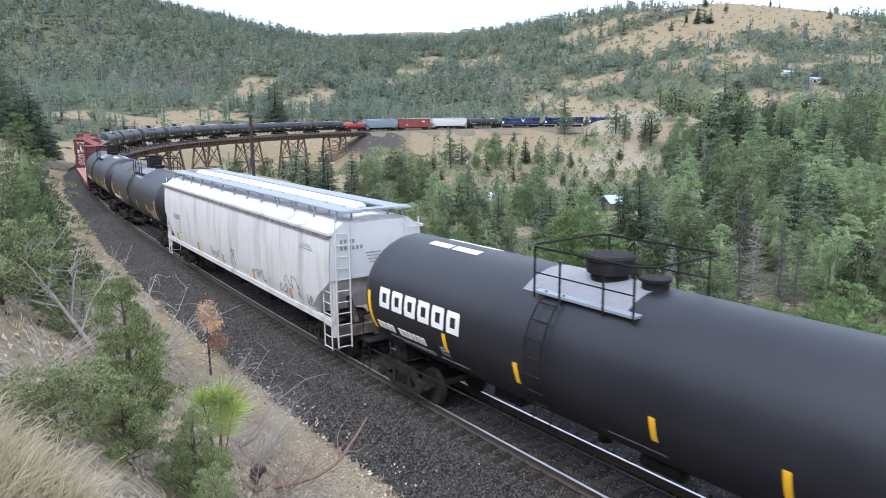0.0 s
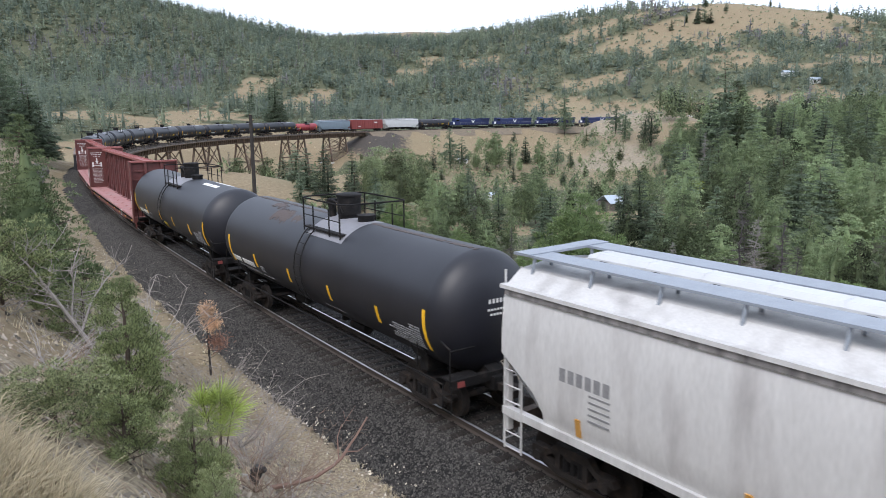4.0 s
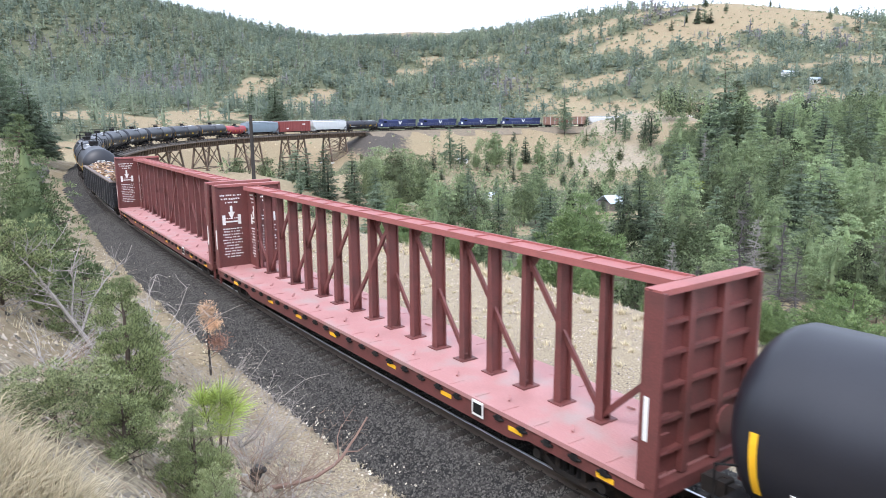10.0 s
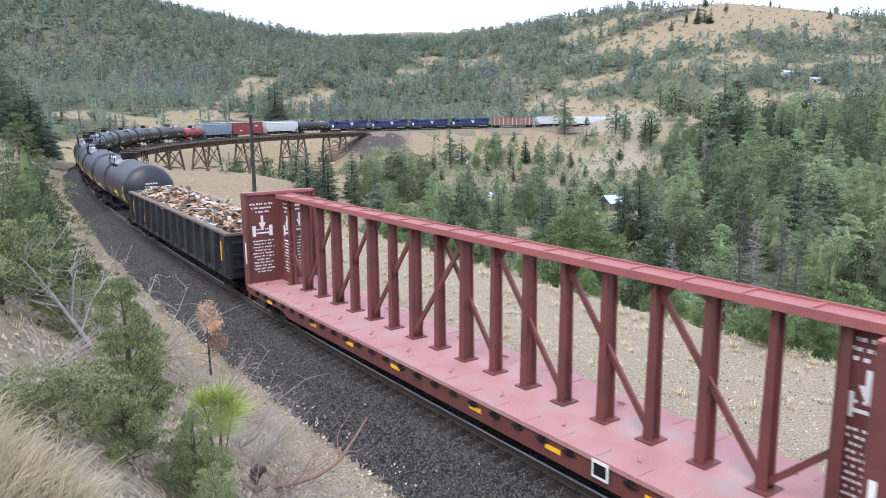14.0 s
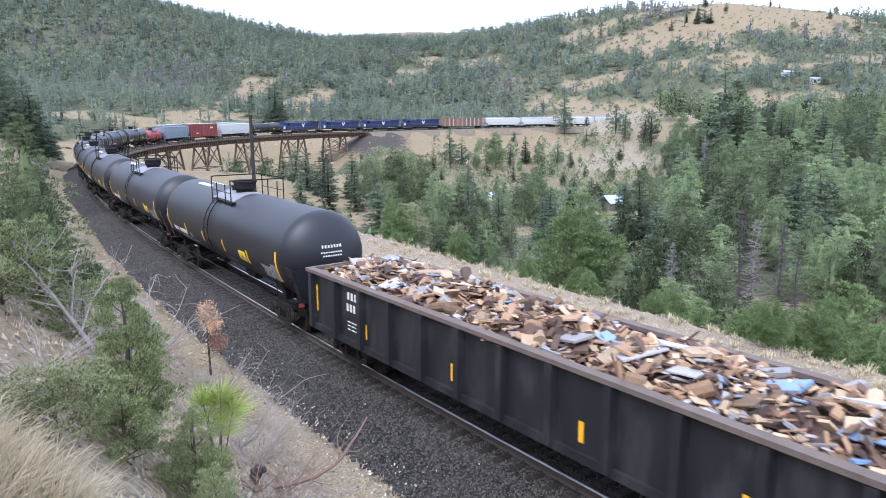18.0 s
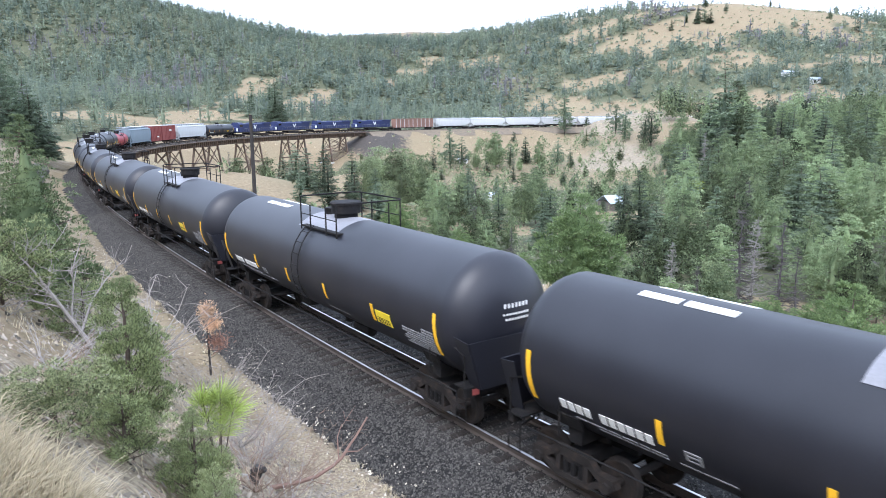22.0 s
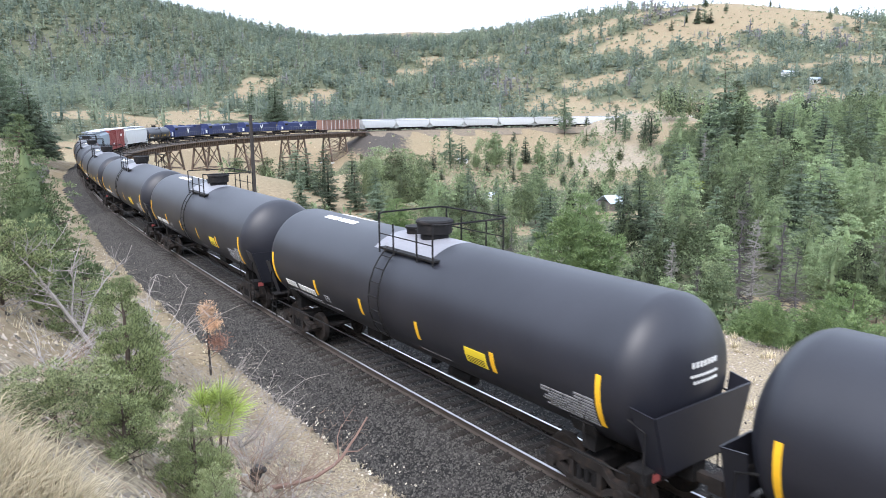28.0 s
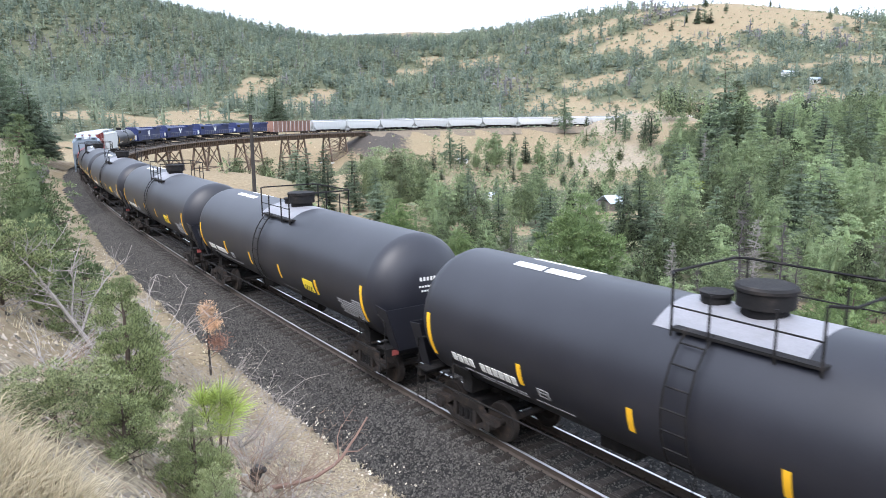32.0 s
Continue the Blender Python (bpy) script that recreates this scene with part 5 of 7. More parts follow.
# ---- the steel trestle ----
def build_trestle():
    tr = tagged(new("railway_trestle"), "long curved brown steel viaduct on braced towers", "bridge")
    s0, s1 = BRIDGE_FROM, BRIDGE_TO
    # plate girders with stiffeners
    for q in (1.25, -1.25):
        prof = [(q - 0.18, -0.52), (q + 0.18, -0.52), (q + 0.18, -0.58), (q + 0.02, -0.58), (q + 0.02, -1.82), (q + 0.18, -1.82), (q + 0.18, -1.88), (q - 0.18, -1.88), (q - 0.18, -1.82), (q - 0.02, -1.82), (q - 0.02, -0.58), (q - 0.18, -0.58)]
        part("girder", sweep("girder", prof, s0, s1, 1.5, BRIDGE, True), BRIDGE, tr, "riveted plate girder")
    for i in range(int((s1 - s0) / 1.25)):
        s = s0 + 0.6 + i * 1.25
        a = heading(s)
        for q in (-1.36,):
            p = rail_point(s, q, -1.2)
            part("stiffener", STIFFENER, BRIDGE, tr, at=Matrix.LocRotScale(p, Euler((0, 0, a)), None))
    # deck: ties, kerb timbers, walkway and railing
    for q in (1.95, -1.95):
        part("kerb_timber", sweep("kerb_timber", [(q - 0.1, -0.16), (q + 0.1, -0.16), (q + 0.1, 0.0), (q - 0.1, 0.0)], s0, s1, 1.5, TIMBER, True), TIMBER, tr)
    part("walkway", sweep("walkway", [(-2.1, -0.22), (-3.0, -0.22), (-3.0, -0.30), (-2.1, -0.30)], s0, s1, 1.5, TIMBER, True), TIMBER, tr, "plank walkway beside the track")
    part("deck_edge", sweep("deck_edge", [(-2.95, -0.30), (-3.05, -0.30), (-3.05, -0.52), (-2.95, -0.52)], s0, s1, 1.5, BRIDGE, True), BRIDGE, tr)
    for h in (0.45, 0.85):
        part("walkway_rail", sweep("walkway_rail", [(-2.98, h - 0.02), (-3.03, h - 0.02), (-3.03, h + 0.02), (-2.98, h + 0.02)], s0, s1, 1.5, BRIDGE, True), BRIDGE, tr)
    for i in range(int((s1 - s0) / 2.5)):
        s = s0 + 0.5 + i * 2.5
        part("railing_post", RAILPOST, BRIDGE, tr, at=Matrix.Translation(rail_point(s, -3.0, -0.3)))
    # towers: two battered bents each, braced on all faces
    for c in (157.5, 182.0, 206.5, 231.5, 257.0, 280.0):
        gap = 4.6
        feet = {}
        for e in (-gap, gap):
            for q in (-1.25, 1.25):
                s = c + e
                top = rail_point(s, q, -1.9)
                base = rail_point(s, q, 0)
                deep = land_at(base.x, base.y)
                run = (-1.9 - deep) * 0.17
                foot = rail_point(s, q + math.copysign(run, q), 0)
                foot.z = land_at(foot.x, foot.y) + 0.2
                feet[(e, q)] = (top, foot)
                part("tower_leg", Shape().bar(top, foot, 0.46, 0.46), BRIDGE, tr, "braced tower leg")
                part("footing", Shape().box(foot - Vector((0, 0, 0.3)), (1.3, 1.3, 0.9)), CONC, tr, "concrete footing")

        def at(k, f):
            a, b = feet[k]
            return a + (b - a) * f
        keys = ((-gap, -1.25), (-gap, 1.25), (gap, 1.25), (gap, -1.25))
        tall = (feet[keys[0]][0] - feet[keys[0]][1]).length
        tiers = 2 if tall > 7 else 1
        for i in range(4):
            a, b = keys[i], keys[(i + 1) % 4]
            for k in range(tiers):
                f0, f1 = k / tiers, (k + 1) / tiers
                part("brace", Shape().bar(at(a, f0 + 0.02), at(b, f1 - 0.03), 0.16, 0.2), BRIDGE, tr)
                part("brace", Shape().bar(at(b, f0 + 0.02), at(a, f1 - 0.03), 0.16, 0.2), BRIDGE, tr)
                part("strut", Shape().bar(at(a, f1 - 0.03), at(b, f1 - 0.03), 0.2, 0.24), BRIDGE, tr)
            part("strut", Shape().bar(at(a, 0.0), at(b, 0.0), 0.24, 0.3), BRIDGE, tr)
    for s, n in ((s0 - 1.2, 0), (s1 + 1.2, 1)):
        p = rail_point(s, 0, -1.5)
        part("abutment", Shape().box((0, 0, 0), (1.6, 4.6, 1.8)).box((0, 0, -1.6), (2.4, 5.2, 1.8)), CONC, tr, "pale concrete abutment", at=Matrix.LocRotScale(p, Euler((0, 0, heading(s))), None))


STIFFENER = Shape().box((0, 0, 0), (0.10, 0.22, 1.24)).mesh("stiffener", BRIDGE)
RAILPOST = Shape().box((0, 0, 0.58), (0.06, 0.06, 1.16)).mesh("railing_post", BRIDGE)
build_trestle()


def utility_pole(x, y, top, radius=0.17):
    z = land_at(x, y)
    p = tagged(new("utility_pole"), "dark creosoted line pole beside the track", "utility pole")
    p.matrix_basis = pose(x, y, z - 0.5)
    part("pole", Shape().rod((0, 0, 0), (0, 0, top - z + 0.5), radius * 1.15, radius * 0.85, 10), POLE, p, "", 40)
    part("insulator_bracket", Shape().rod((0.0, 0, top - z - 0.1), (0.3, 0, top - z + 0.05), 0.03), DARK, p)
    return p


utility_pole(-16.95, 65.0, 7.35)


def shed(x, y, w, d, h, turn, wall, roof, label):
    z = land_at(x, y)
    b = tagged(new("shed"), label, "shed")
    b.matrix_basis = pose(x, y, z, 0, 0, turn)
    part("wall", Shape().box((0, 0, h / 2 - 0.5), (w, d, h + 1.0)), wall, b)
    part("roof", Shape().loft([[(-w / 2 - 0.3, yy, zz) for yy, zz in ((-d / 2 - 0.4, h - 0.1), (0, h + d * 0.28), (d / 2 + 0.4, h - 0.1), (d / 2 + 0.4, h - 0.25), (0, h + d * 0.28 - 0.15), (-d / 2 - 0.4, h - 0.25))],
                               [(w / 2 + 0.3, yy, zz) for yy, zz in ((-d / 2 - 0.4, h - 0.1), (0, h + d * 0.28), (d / 2 + 0.4, h - 0.1), (d / 2 + 0.4, h - 0.25), (0, h + d * 0.28 - 0.15), (-d / 2 - 0.4, h - 0.25))]]), roof, b, "metal roof")
    part("door", Shape().box((0, -d / 2 - 0.02, 1.0), (1.0, 0.06, 2.0)), DARK, b)
    part("window", Shape().box((w * 0.3, -d / 2 - 0.02, 1.5), (0.8, 0.05, 0.7)), GLASS, b)
    return b


METALROOF = mat("pale_metal_roof", (0.40, 0.46, 0.53), 0.4, 0.2, 0.15, 1.0, stretch=(4, 0.5, 1))
WHITEWALL = mat("white_painted_wall", (0.7, 0.7, 0.68), 0.7, 0, 0.12, 1.0)
shed(37.0, 158.0, 3.4, 5.0, 2.2, 20, TIMBER, METALROOF, "small shed with a pale metal roof among the pines")
shed(206.0, 440.0, 9.0, 4.0, 2.0, 10, WHITEWALL, METALROOF, "long white house on the far slope")
shed(211.0, 420.0, 6.0, 4.0, 2.0, -10, WHITEWALL, METALROOF, "white trailer house on the far slope")
shed(13.9, 195.0, 2.6, 2.2, 1.5, 30, WHITEWALL, METALROOF, "small white shed among the valley pines")
shed(7.8, 273.0, 3.2, 2.0, 1.4, -20, WHITEWALL, METALROOF, "white trailer below the tan slope")


# ---- trees ----
def leaf_quads(base, tip, width, rng, face=None, loose=0.45):
    """Diamond leaves from base to tip, turned at random about their length or loosely towards face."""
    d = tip - base
    r = rng.normal(size=d.shape)
    if face is not None:
        r = r * loose + face
    n = np.cross(d, r)
    n /= np.linalg.norm(n, axis=1, keepdims=True) + 1e-9
    w = n * np.asarray(width).reshape(-1, 1) / 2
    m = base + d * 0.45
    v = np.stack([base, m + w, tip, m - w], 1).reshape(-1, 3)
    f = np.arange(len(v)).reshape(-1, 4)
    return v, f


# crown habit: bare foot, outline power, lowest share of the outline, rise of the boughs, clump flatness, clump size, leaf length, leaf width
HABITS = {
    "fir": (0.05, 0.80, 0.80, (-0.38, 0.05), 0.34, 0.30, 0.62, 0.38),
    "pine": (0.10, 0.55, 0.55, (0.0, 0.45), 0.62, 0.22, 0.55, 0.46),
    "leafy": (0.06, 0.42, 0.60, (0.1, 0.7), 0.85, 0.25, 0.36, 0.55),
    "bushy": (0.02, 0.72, 0.85, (-0.2, 0.35), 0.55, 0.27, 0.55, 0.36),
    "juniper": (0.02, 0.60, 0.65, (0.4, 1.1), 0.95, 0.26, 0.42, 0.40),
    "spread": (0.05, 0.45, 0.75, (0.2, 0.8), 0.70, 0.28, 0.38, 0.40)}


def crown_leaves(rng, height, radius, kind, clumps, per, fine=1.0, tuft=1.0, broad=1.0):
    """One crown: boughs round a stem, each ending in clumps of leaves that face outwards and up."""
    lo, power, foot, (r0, r1), flat, clump, leaf_len, leaf_wide = HABITS[kind]
    t = rng.uniform(0, 1, clumps * 4) ** 1.15
    out_line = (1 - t) ** power * np.clip(foot + t * 2.2, 0, 1)
    t = t[rng.uniform(0, 1, len(t)) < 0.12 + 0.88 * out_line][:clumps]
    n = len(t)
    if kind == "fir":
        tiers = max(6, round(clumps / 14))
        t = (np.floor(t * tiers) + 0.5 + rng.uniform(-0.3, 0.3, n)) / tiers
    t = np.clip(t, 0, 0.985)
    prof = (1 - t) ** power * np.clip(foot + t * 2.2, 0, 1)
    az = rng.uniform(0, 2 * np.pi, n)
    lobe = 1 + 0.20 * np.sin(az * 2 + rng.uniform(0, 6) + t * 3) + 0.14 * np.sin(az * 3 + t * 11)
    ln = radius * (prof * rng.uniform(0.62, 1.08, n) * lobe + 0.03)
    along_bough = rng.uniform(0.30, 1.0, n) ** 0.6
    rise = rng.uniform(r0, r1, n) + (0.35 * t if kind == "fir" else 0)
    out = np.stack([np.cos(az), np.sin(az)], 1)
    z = (lo + (1 - lo) * t) * height
    c = np.concatenate([out * (ln * along_bough)[:, None], (z + rise * ln * along_bough)[:, None]], 1)
    c[:, 2] = np.minimum(c[:, 2], height * 0.985)
    size = tuft * radius * clump * (0.40 + 0.75 * prof) * rng.uniform(0.65, 1.25, n)
    # a leading shoot
    k = max(2, clumps // 40)
    c = np.concatenate([c, np.stack([rng.normal(size=k) * 0.02 * radius, rng.normal(size=k) * 0.02 * radius, height * np.linspace(0.90, 0.985, k)], 1)])
    size = np.concatenate([size, np.full(k, tuft * radius * clump * 0.40)])
    out = np.concatenate([out, rng.normal(size=(k, 2)) * 0.3])
    b = np.repeat(np.arange(len(c)), per)
    m = len(b)
    d = rng.normal(size=(m, 3))
    d /= np.linalg.norm(d, axis=1, keepdims=True)
    # fewer leaves on the underside
    d[:, 2] = np.where(d[:, 2] < -0.25, -0.6 * d[:, 2], d[:, 2])
    p = c[b] + d * (size[b] * rng.uniform(0.35, 1.0, m) ** 0.5)[:, None] * np.array((1, 1, flat))
    side = np.concatenate([out[b], np.zeros((m, 1))], 1)
    if kind == "fir":
        way = side * 0.9 + d * np.array((0.8, 0.8, 0.1)) + np.array((0, 0, -0.22)) + rng.normal(size=(m, 3)) * 0.2
        face = np.array((0, 0, 1.0)) + side * 0.45 + d * 0.35
    elif kind == "juniper":
        way = side * 0.35 + d * 0.55 + np.array((0, 0, 0.75)) + rng.normal(size=(m, 3)) * 0.3
        face = side * 0.6 + d * 0.7 + np.array((0, 0, 0.25))
    else:
        way = side * 0.35 + d * 0.8 + np.array((0, 0, 0.40)) + rng.normal(size=(m, 3)) * 0.45
        face = d * 0.8 + side * 0.25 + np.array((0, 0, 0.55))
    way /= np.linalg.norm(way, axis=1, keepdims=True)
    face /= np.linalg.norm(face, axis=1, keepdims=True)
    ll = size[b] * leaf_len * fine * rng.uniform(0.6, 1.3, m)
    v, f = leaf_quads(p - way * ll[:, None] * 0.3, p + way * ll[:, None] * 0.7, ll * leaf_wide * broad, rng, face, 0.45 if fine < 1.5 else 0.15)
    pick = np.linspace(0, n - 1, min(n, 60)).astype(int)
    return (v, f), (z[pick], az[pick], ln[pick], rise[pick])


def inner_crown(rng, height, radius, kind, tiers, sides, share):
    """The dense shaded inside of a crown: one ragged spindle."""
    lo, power, foot = HABITS[kind][:3]
    a = np.arange(sides) * 2 * np.pi / sides
    rows = []
    for k in range(tiers + 1):
        t = k / tiers
        p = max(0.02, (1 - t) ** power * min(1, foot + t * 2.2)) * (0.5 if k == 0 else 1)
        r = radius * share * p * rng.uniform(0.6, 1.25, sides)
        z = (lo + (0.84 - lo) * t) * height + rng.uniform(-0.3, 0.3, sides) * height / tiers * (0 < k < tiers)
        rows.append(np.stack([r * np.cos(a + k * 0.5), r * np.sin(a + k * 0.5), z], 1))
    v = np.concatenate(rows)
    f = [(j * sides + i, j * sides + (i + 1) % sides, (j + 1) * sides + (i + 1) % sides, (j + 1) * sides + i) for j in range(tiers) for i in range(sides)]
    return v, np.array(f)


def joined(one, two):
    return np.concatenate([one[0], two[0]]), np.concatenate([one[1], two[1] + len(one[0])])


def trunk_shape(rng, height, r0, limbs, lo=0.1, every=1, lean=0.0):
    sh = Shape()
    pts = [(lean * height * f * f + rng.normal() * 0.01 * height * f, rng.normal() * 0.01 * height * f, height * f) for f in np.linspace(0, 0.97, 7)]
    pts[0] = (0, 0, -0.4)
    sh.path(pts, r0, 6, r0 * 0.12)
    z, az, ln, rise = limbs
    for i in range(0, len(z), every):
        a = Vector((lean * height * (z[i] / height) ** 2, 0, z[i]))
        e = a + Vector((math.cos(az[i]) * ln[i] * 0.85, math.sin(az[i]) * ln[i] * 0.85, rise[i] * ln[i]))
        m = (a + e) / 2 + Vector((0, 0, -0.04 * ln[i]))
        rr = r0 * 0.28 * (1 - 0.7 * z[i] / height)
        sh.path([a, m, e], rr, 4, rr * 0.3)
    return sh


TREES = {}


def add_kind(kind, rng, height, radius, habit, clumps, per, material, girth, inner=0.45, tuft=1.0, broad=1.0, fine=1.0):
    leaves, limbs = crown_leaves(rng, height, radius, habit, clumps, per, fine, tuft, broad)
    v, f = joined(leaves, inner_crown(rng, height, radius, habit, 8, 7, inner))
    TREES.setdefault(kind, []).append((trunk_shape(rng, height, girth, limbs).mesh("trunk", BARK, 60), tri_mesh("crown", v, f, material), float(height)))


def tree_kinds():
    rng = np.random.RandomState(21)
    for k in range(5):
        add_kind("fir", rng, 14, 14 * rng.uniform(0.19, 0.26), "fir", 210, 26, FIR, 0.19, 0.2)
    for k in range(6):
        add_kind("pine", rng, 14, 14 * rng.uniform(0.24, 0.33), "pine", 200, 44, PINE, 0.22, 0.28, 1.0, 1.0, 0.78)
    for k in range(4):
        add_kind("slim", rng, 14, 14 * rng.uniform(0.23, 0.29), "pine", 130, 40, FIR, 0.2, 0.2, 1.0, 1.0, 0.85)
    for k in range(3):
        add_kind("broad", rng, 14, 14 * rng.uniform(0.42, 0.48), "pine", 420, 60, BROADPINE, 0.26, 0.35, 0.66, 0.55)
    for k in range(3):
        add_kind("leafy", rng, 9, 9 * 0.36, "leafy", 190, 34, ASPEN, 0.14, 0.5)
    add_kind("yellow", rng, 9, 9 * 0.42, "leafy", 150, 24, YELLOWLEAF, 0.14)
    for k in range(3):
        n = 150
        z = 13 * (0.12 + 0.85 * rng.uniform(0, 1, n))
        limbs = (z, rng.uniform(0, 6.28, n), 3.0 * (1.05 - z / 13) ** 0.8 * rng.uniform(0.5, 1.1, n), rng.uniform(-0.2, 0.35, n))
        bole = trunk_shape(rng, 13, 0.24, [row[:0] for row in limbs])
        sh = Shape()
        for i in range(n):
            start = Vector((0, 0, z[i]))
            end = Vector((math.cos(limbs[1][i]) * limbs[2][i], math.sin(limbs[1][i]) * limbs[2][i], z[i] + limbs[3][i] * limbs[2][i]))
            sag = (start + end) / 2 + Vector((0, 0, -0.12 * limbs[2][i]))
            sh.path([start, sag, end], 0.08 * (1.1 - z[i] / 13), 3, 0.018)
            for u in (0.5, 0.8):
                a = start + (end - start) * u
                sh.rod(a, a + Vector((rng.normal() * 0.35, rng.normal() * 0.35, rng.normal() * 0.2)), 0.034, 0.012, 3, False)
        wood = (DARKDEAD, DARKDEAD, DEADTREE)[k]
        TREES.setdefault("dead", []).append((bole.mesh("trunk", wood, 60), sh.mesh("branchwork", wood), 13.0))


tree_kinds()
LABELS = {"fir": ("dark green fir on the valley slope", "fir tree", "firs"), "broad": ("broad spreading green pine in the valley", "pine tree", "pines"), "pine": ("full green pine with tufted boughs", "pine tree", "pines"),
          "slim": ("tall slender pine on the open slope", "pine tree", "pines"), "leafy": ("fresh green broadleaf tree in the valley", "tree", "broadleaf trees"), "yellow": ("yellow-green broadleaf tree among firs", "tree", "broadleaf trees"),
          "dead": ("bare grey dead conifer with brittle limbs", "dead tree", "dead trees")}
PLACED = []


def plant(kind, x, y, height, rng, label=""):
    trunk, crown, h0 = TREES[kind][rng.randint(len(TREES[kind]))]
    k = height / h0
    wide = {"pine": rng.uniform(0.95, 1.3), "fir": rng.uniform(0.95, 1.3)}.get(kind, 1.0)
    t = tagged(new({"leafy": "tree", "yellow": "tree", "broad": "pine_tree", "slim": "pine_tree"}.get(kind, kind + "_tree")), label or LABELS[kind][0], LABELS[kind][1], LABELS[kind][2])
    t.matrix_basis = Matrix.LocRotScale((x, y, land_at(x, y) - 0.15), Euler((rng.normal() * 0.02, rng.normal() * 0.02, rng.uniform(0, 6.28))), (k * wide * rng.uniform(0.92, 1.08), k * wide * rng.uniform(0.92, 1.08), k))
    part("trunk", trunk, BARK, t)
    part("branchwork" if kind == "dead" else "crown", crown, FIR, t)
    PLACED.append((x, y))
    return t


def scatter(x0, x1, y0, y1, cell, rng):
    nx, ny = int((x1 - x0) / cell), int((y1 - y0) / cell)
    gx, gy = np.meshgrid(np.arange(nx), np.arange(ny))
    x = x0 + (gx.ravel() + rng.uniform(0, 1, nx * ny)) * cell
    y = y0 + (gy.ravel() + rng.uniform(0, 1, nx * ny)) * cell
    return x, y


# true for places inside the camera's field of view, the only ones planted
def in_view(x, y, margin=0.06):
    return np.abs(x / np.maximum(y, 1)) < 0.613 + margin


def valley_trees():
    rng = np.random.RandomState(5)
    # ones that stand out
    stand = {
        "fir": ((-17.7, 90, 5.2), (-14.6, 92, 7), (-11.5, 95, 6.3), (-16.6, 101, 7.5), (-19.6, 104, 6.2), (-13, 103, 7.6), (-22.5, 112, 6), (-9.2, 99, 5.6), (-26, 118, 5), (-3.5, 263, 8), (31.2, 273, 10.1), (46.4, 263, 7.6), (75.8, 243, 12.2), (91.3, 239, 33.4), (90.1, 241, 7.2), (65.2, 319, 4), (32.6, 146, 3.6), (35.9, 147, 5.4), (38.2, 149, 4.6),
                (3.7, 105, 7.3), (7.8, 100, 6.3), (6.1, 104, 5), (16.4, 110, 6.7), (26.3, 95, 10.4), (23.4, 92, 8.4), (29.3, 98, 6.9), (27.8, 85, 7), (-95.2, 370, 15.6), (-75.1, 333, 18.8), (-46, 190, 9), (-88, 377, 17)),
        "leafy": ((-9.8, 112, 8.5), (-7.1, 108, 8.1), (-5.8, 114, 9), (-3.5, 118, 8.6), (-10.8, 104, 6.4), (-7.1, 96, 4.6), (23, 60, 5), (-40, 165, 9), (-50, 176, 8), (-58, 200, 5), (-66, 196, 4)),
        "slim": ((2.9, 263, 15.2), (7, 263, 11.6), (56.6, 338, 20.5), (73.5, 310, 12.5), (74.4, 299, 13.7), (80.4, 290, 13.4), (83, 290, 14.7), (37.7, 207, 7.1), (41.6, 263, 11.3), (24.4, 263, 9), (91.5, 252, 20), (105, 262, 16), (112, 255, 15), (121, 260, 14)),
        "pine": ((12.1, 261, 7.8), (19, 261, 13.4), (34.9, 263, 10.4), (78.7, 241, 15.9), (82.7, 239, 13.8), (77.8, 230, 11.5), (96.7, 235, 18.1), (101.5, 236, 15), (141, 352, 21), (147, 360, 17), (136, 342, 13),
                 (-1.1, 95, 6.8), (-3, 78, 5.2), (0.4, 88, 5.6), (2.1, 98, 5.6), (12.4, 110, 8.5), (15.1, 116, 9.1), (7.7, 84, 5), (3.4, 70, 4.8), (5, 66, 4.6), (34.5, 122, 9.5), (47, 95, 11.2), (36.9, 90, 10.3), (56.6, 95, 11.4), (37.4, 80, 8.8), (48.3, 90, 9.6),
                 (42.4, 75, 7.6), (37.2, 72, 8.4), (27.6, 75, 7.2), (27.4, 70, 6.8), (43.9, 100, 9), (15.1, 52, 7.9), (14.5, 54, 6), (16.1, 50, 6.3), (16.8, 48, 6.3), (21.2, 54, 6.4), (23.2, 62, 6.2), (17.6, 42, 5.5), (35.4, 64, 6.8), (36.7, 62, 7.1), (36.2, 68, 6.7), (37.3, 60, 7.1), (32.5, 66, 5), (-0.7, 80, 6), (4.5, 74, 5.2)),
        "broad": ((11.8, 62, 10.2), (17.8, 38, 5.9), (22.3, 38, 9.2), (21.2, 40, 6.6), (-4.9, 75, 6.4), (24.6, 44, 6.4)),
        "dead": ((25.3, 60, 9.8), (27.6, 63, 8.7), (27.7, 58, 9.2), (28.8, 57, 7.4), (20, 62, 6.2), (20.1, 56, 5.8), (7.5, 78, 4), (4.5, 100, 6.5)),
        "yellow": ((56, 165, 6.5), (59.5, 167, 5.2)),
    }
    for kind, spots in stand.items():
        for x, y, h in spots:
            plant(kind, x, y, h, rng)
    for x, y, h in ((11.5, 24.5, 2.0), (13.8, 26.0, 3.0), (16.0, 23.5, 2.6), (13.0, 29.0, 2.8), (9.2, 30.5, 1.6), (17.0, 27.0, 3.6), (7.0, 34.0, 1.8), (19.0, 25.5, 3.2), (4.5, 39.0, 2.2), (11.0, 34.0, 3.2), (20.5, 30.0, 4.5), (16.0, 33.0, 4.2), (8.0, 41.0, 3.4), (1.0, 46.0, 3.0), (14.5, 40.0, 4.6)):
        plant("broad", x, y, h, rng, "young bushy pine at the shoulder's edge")
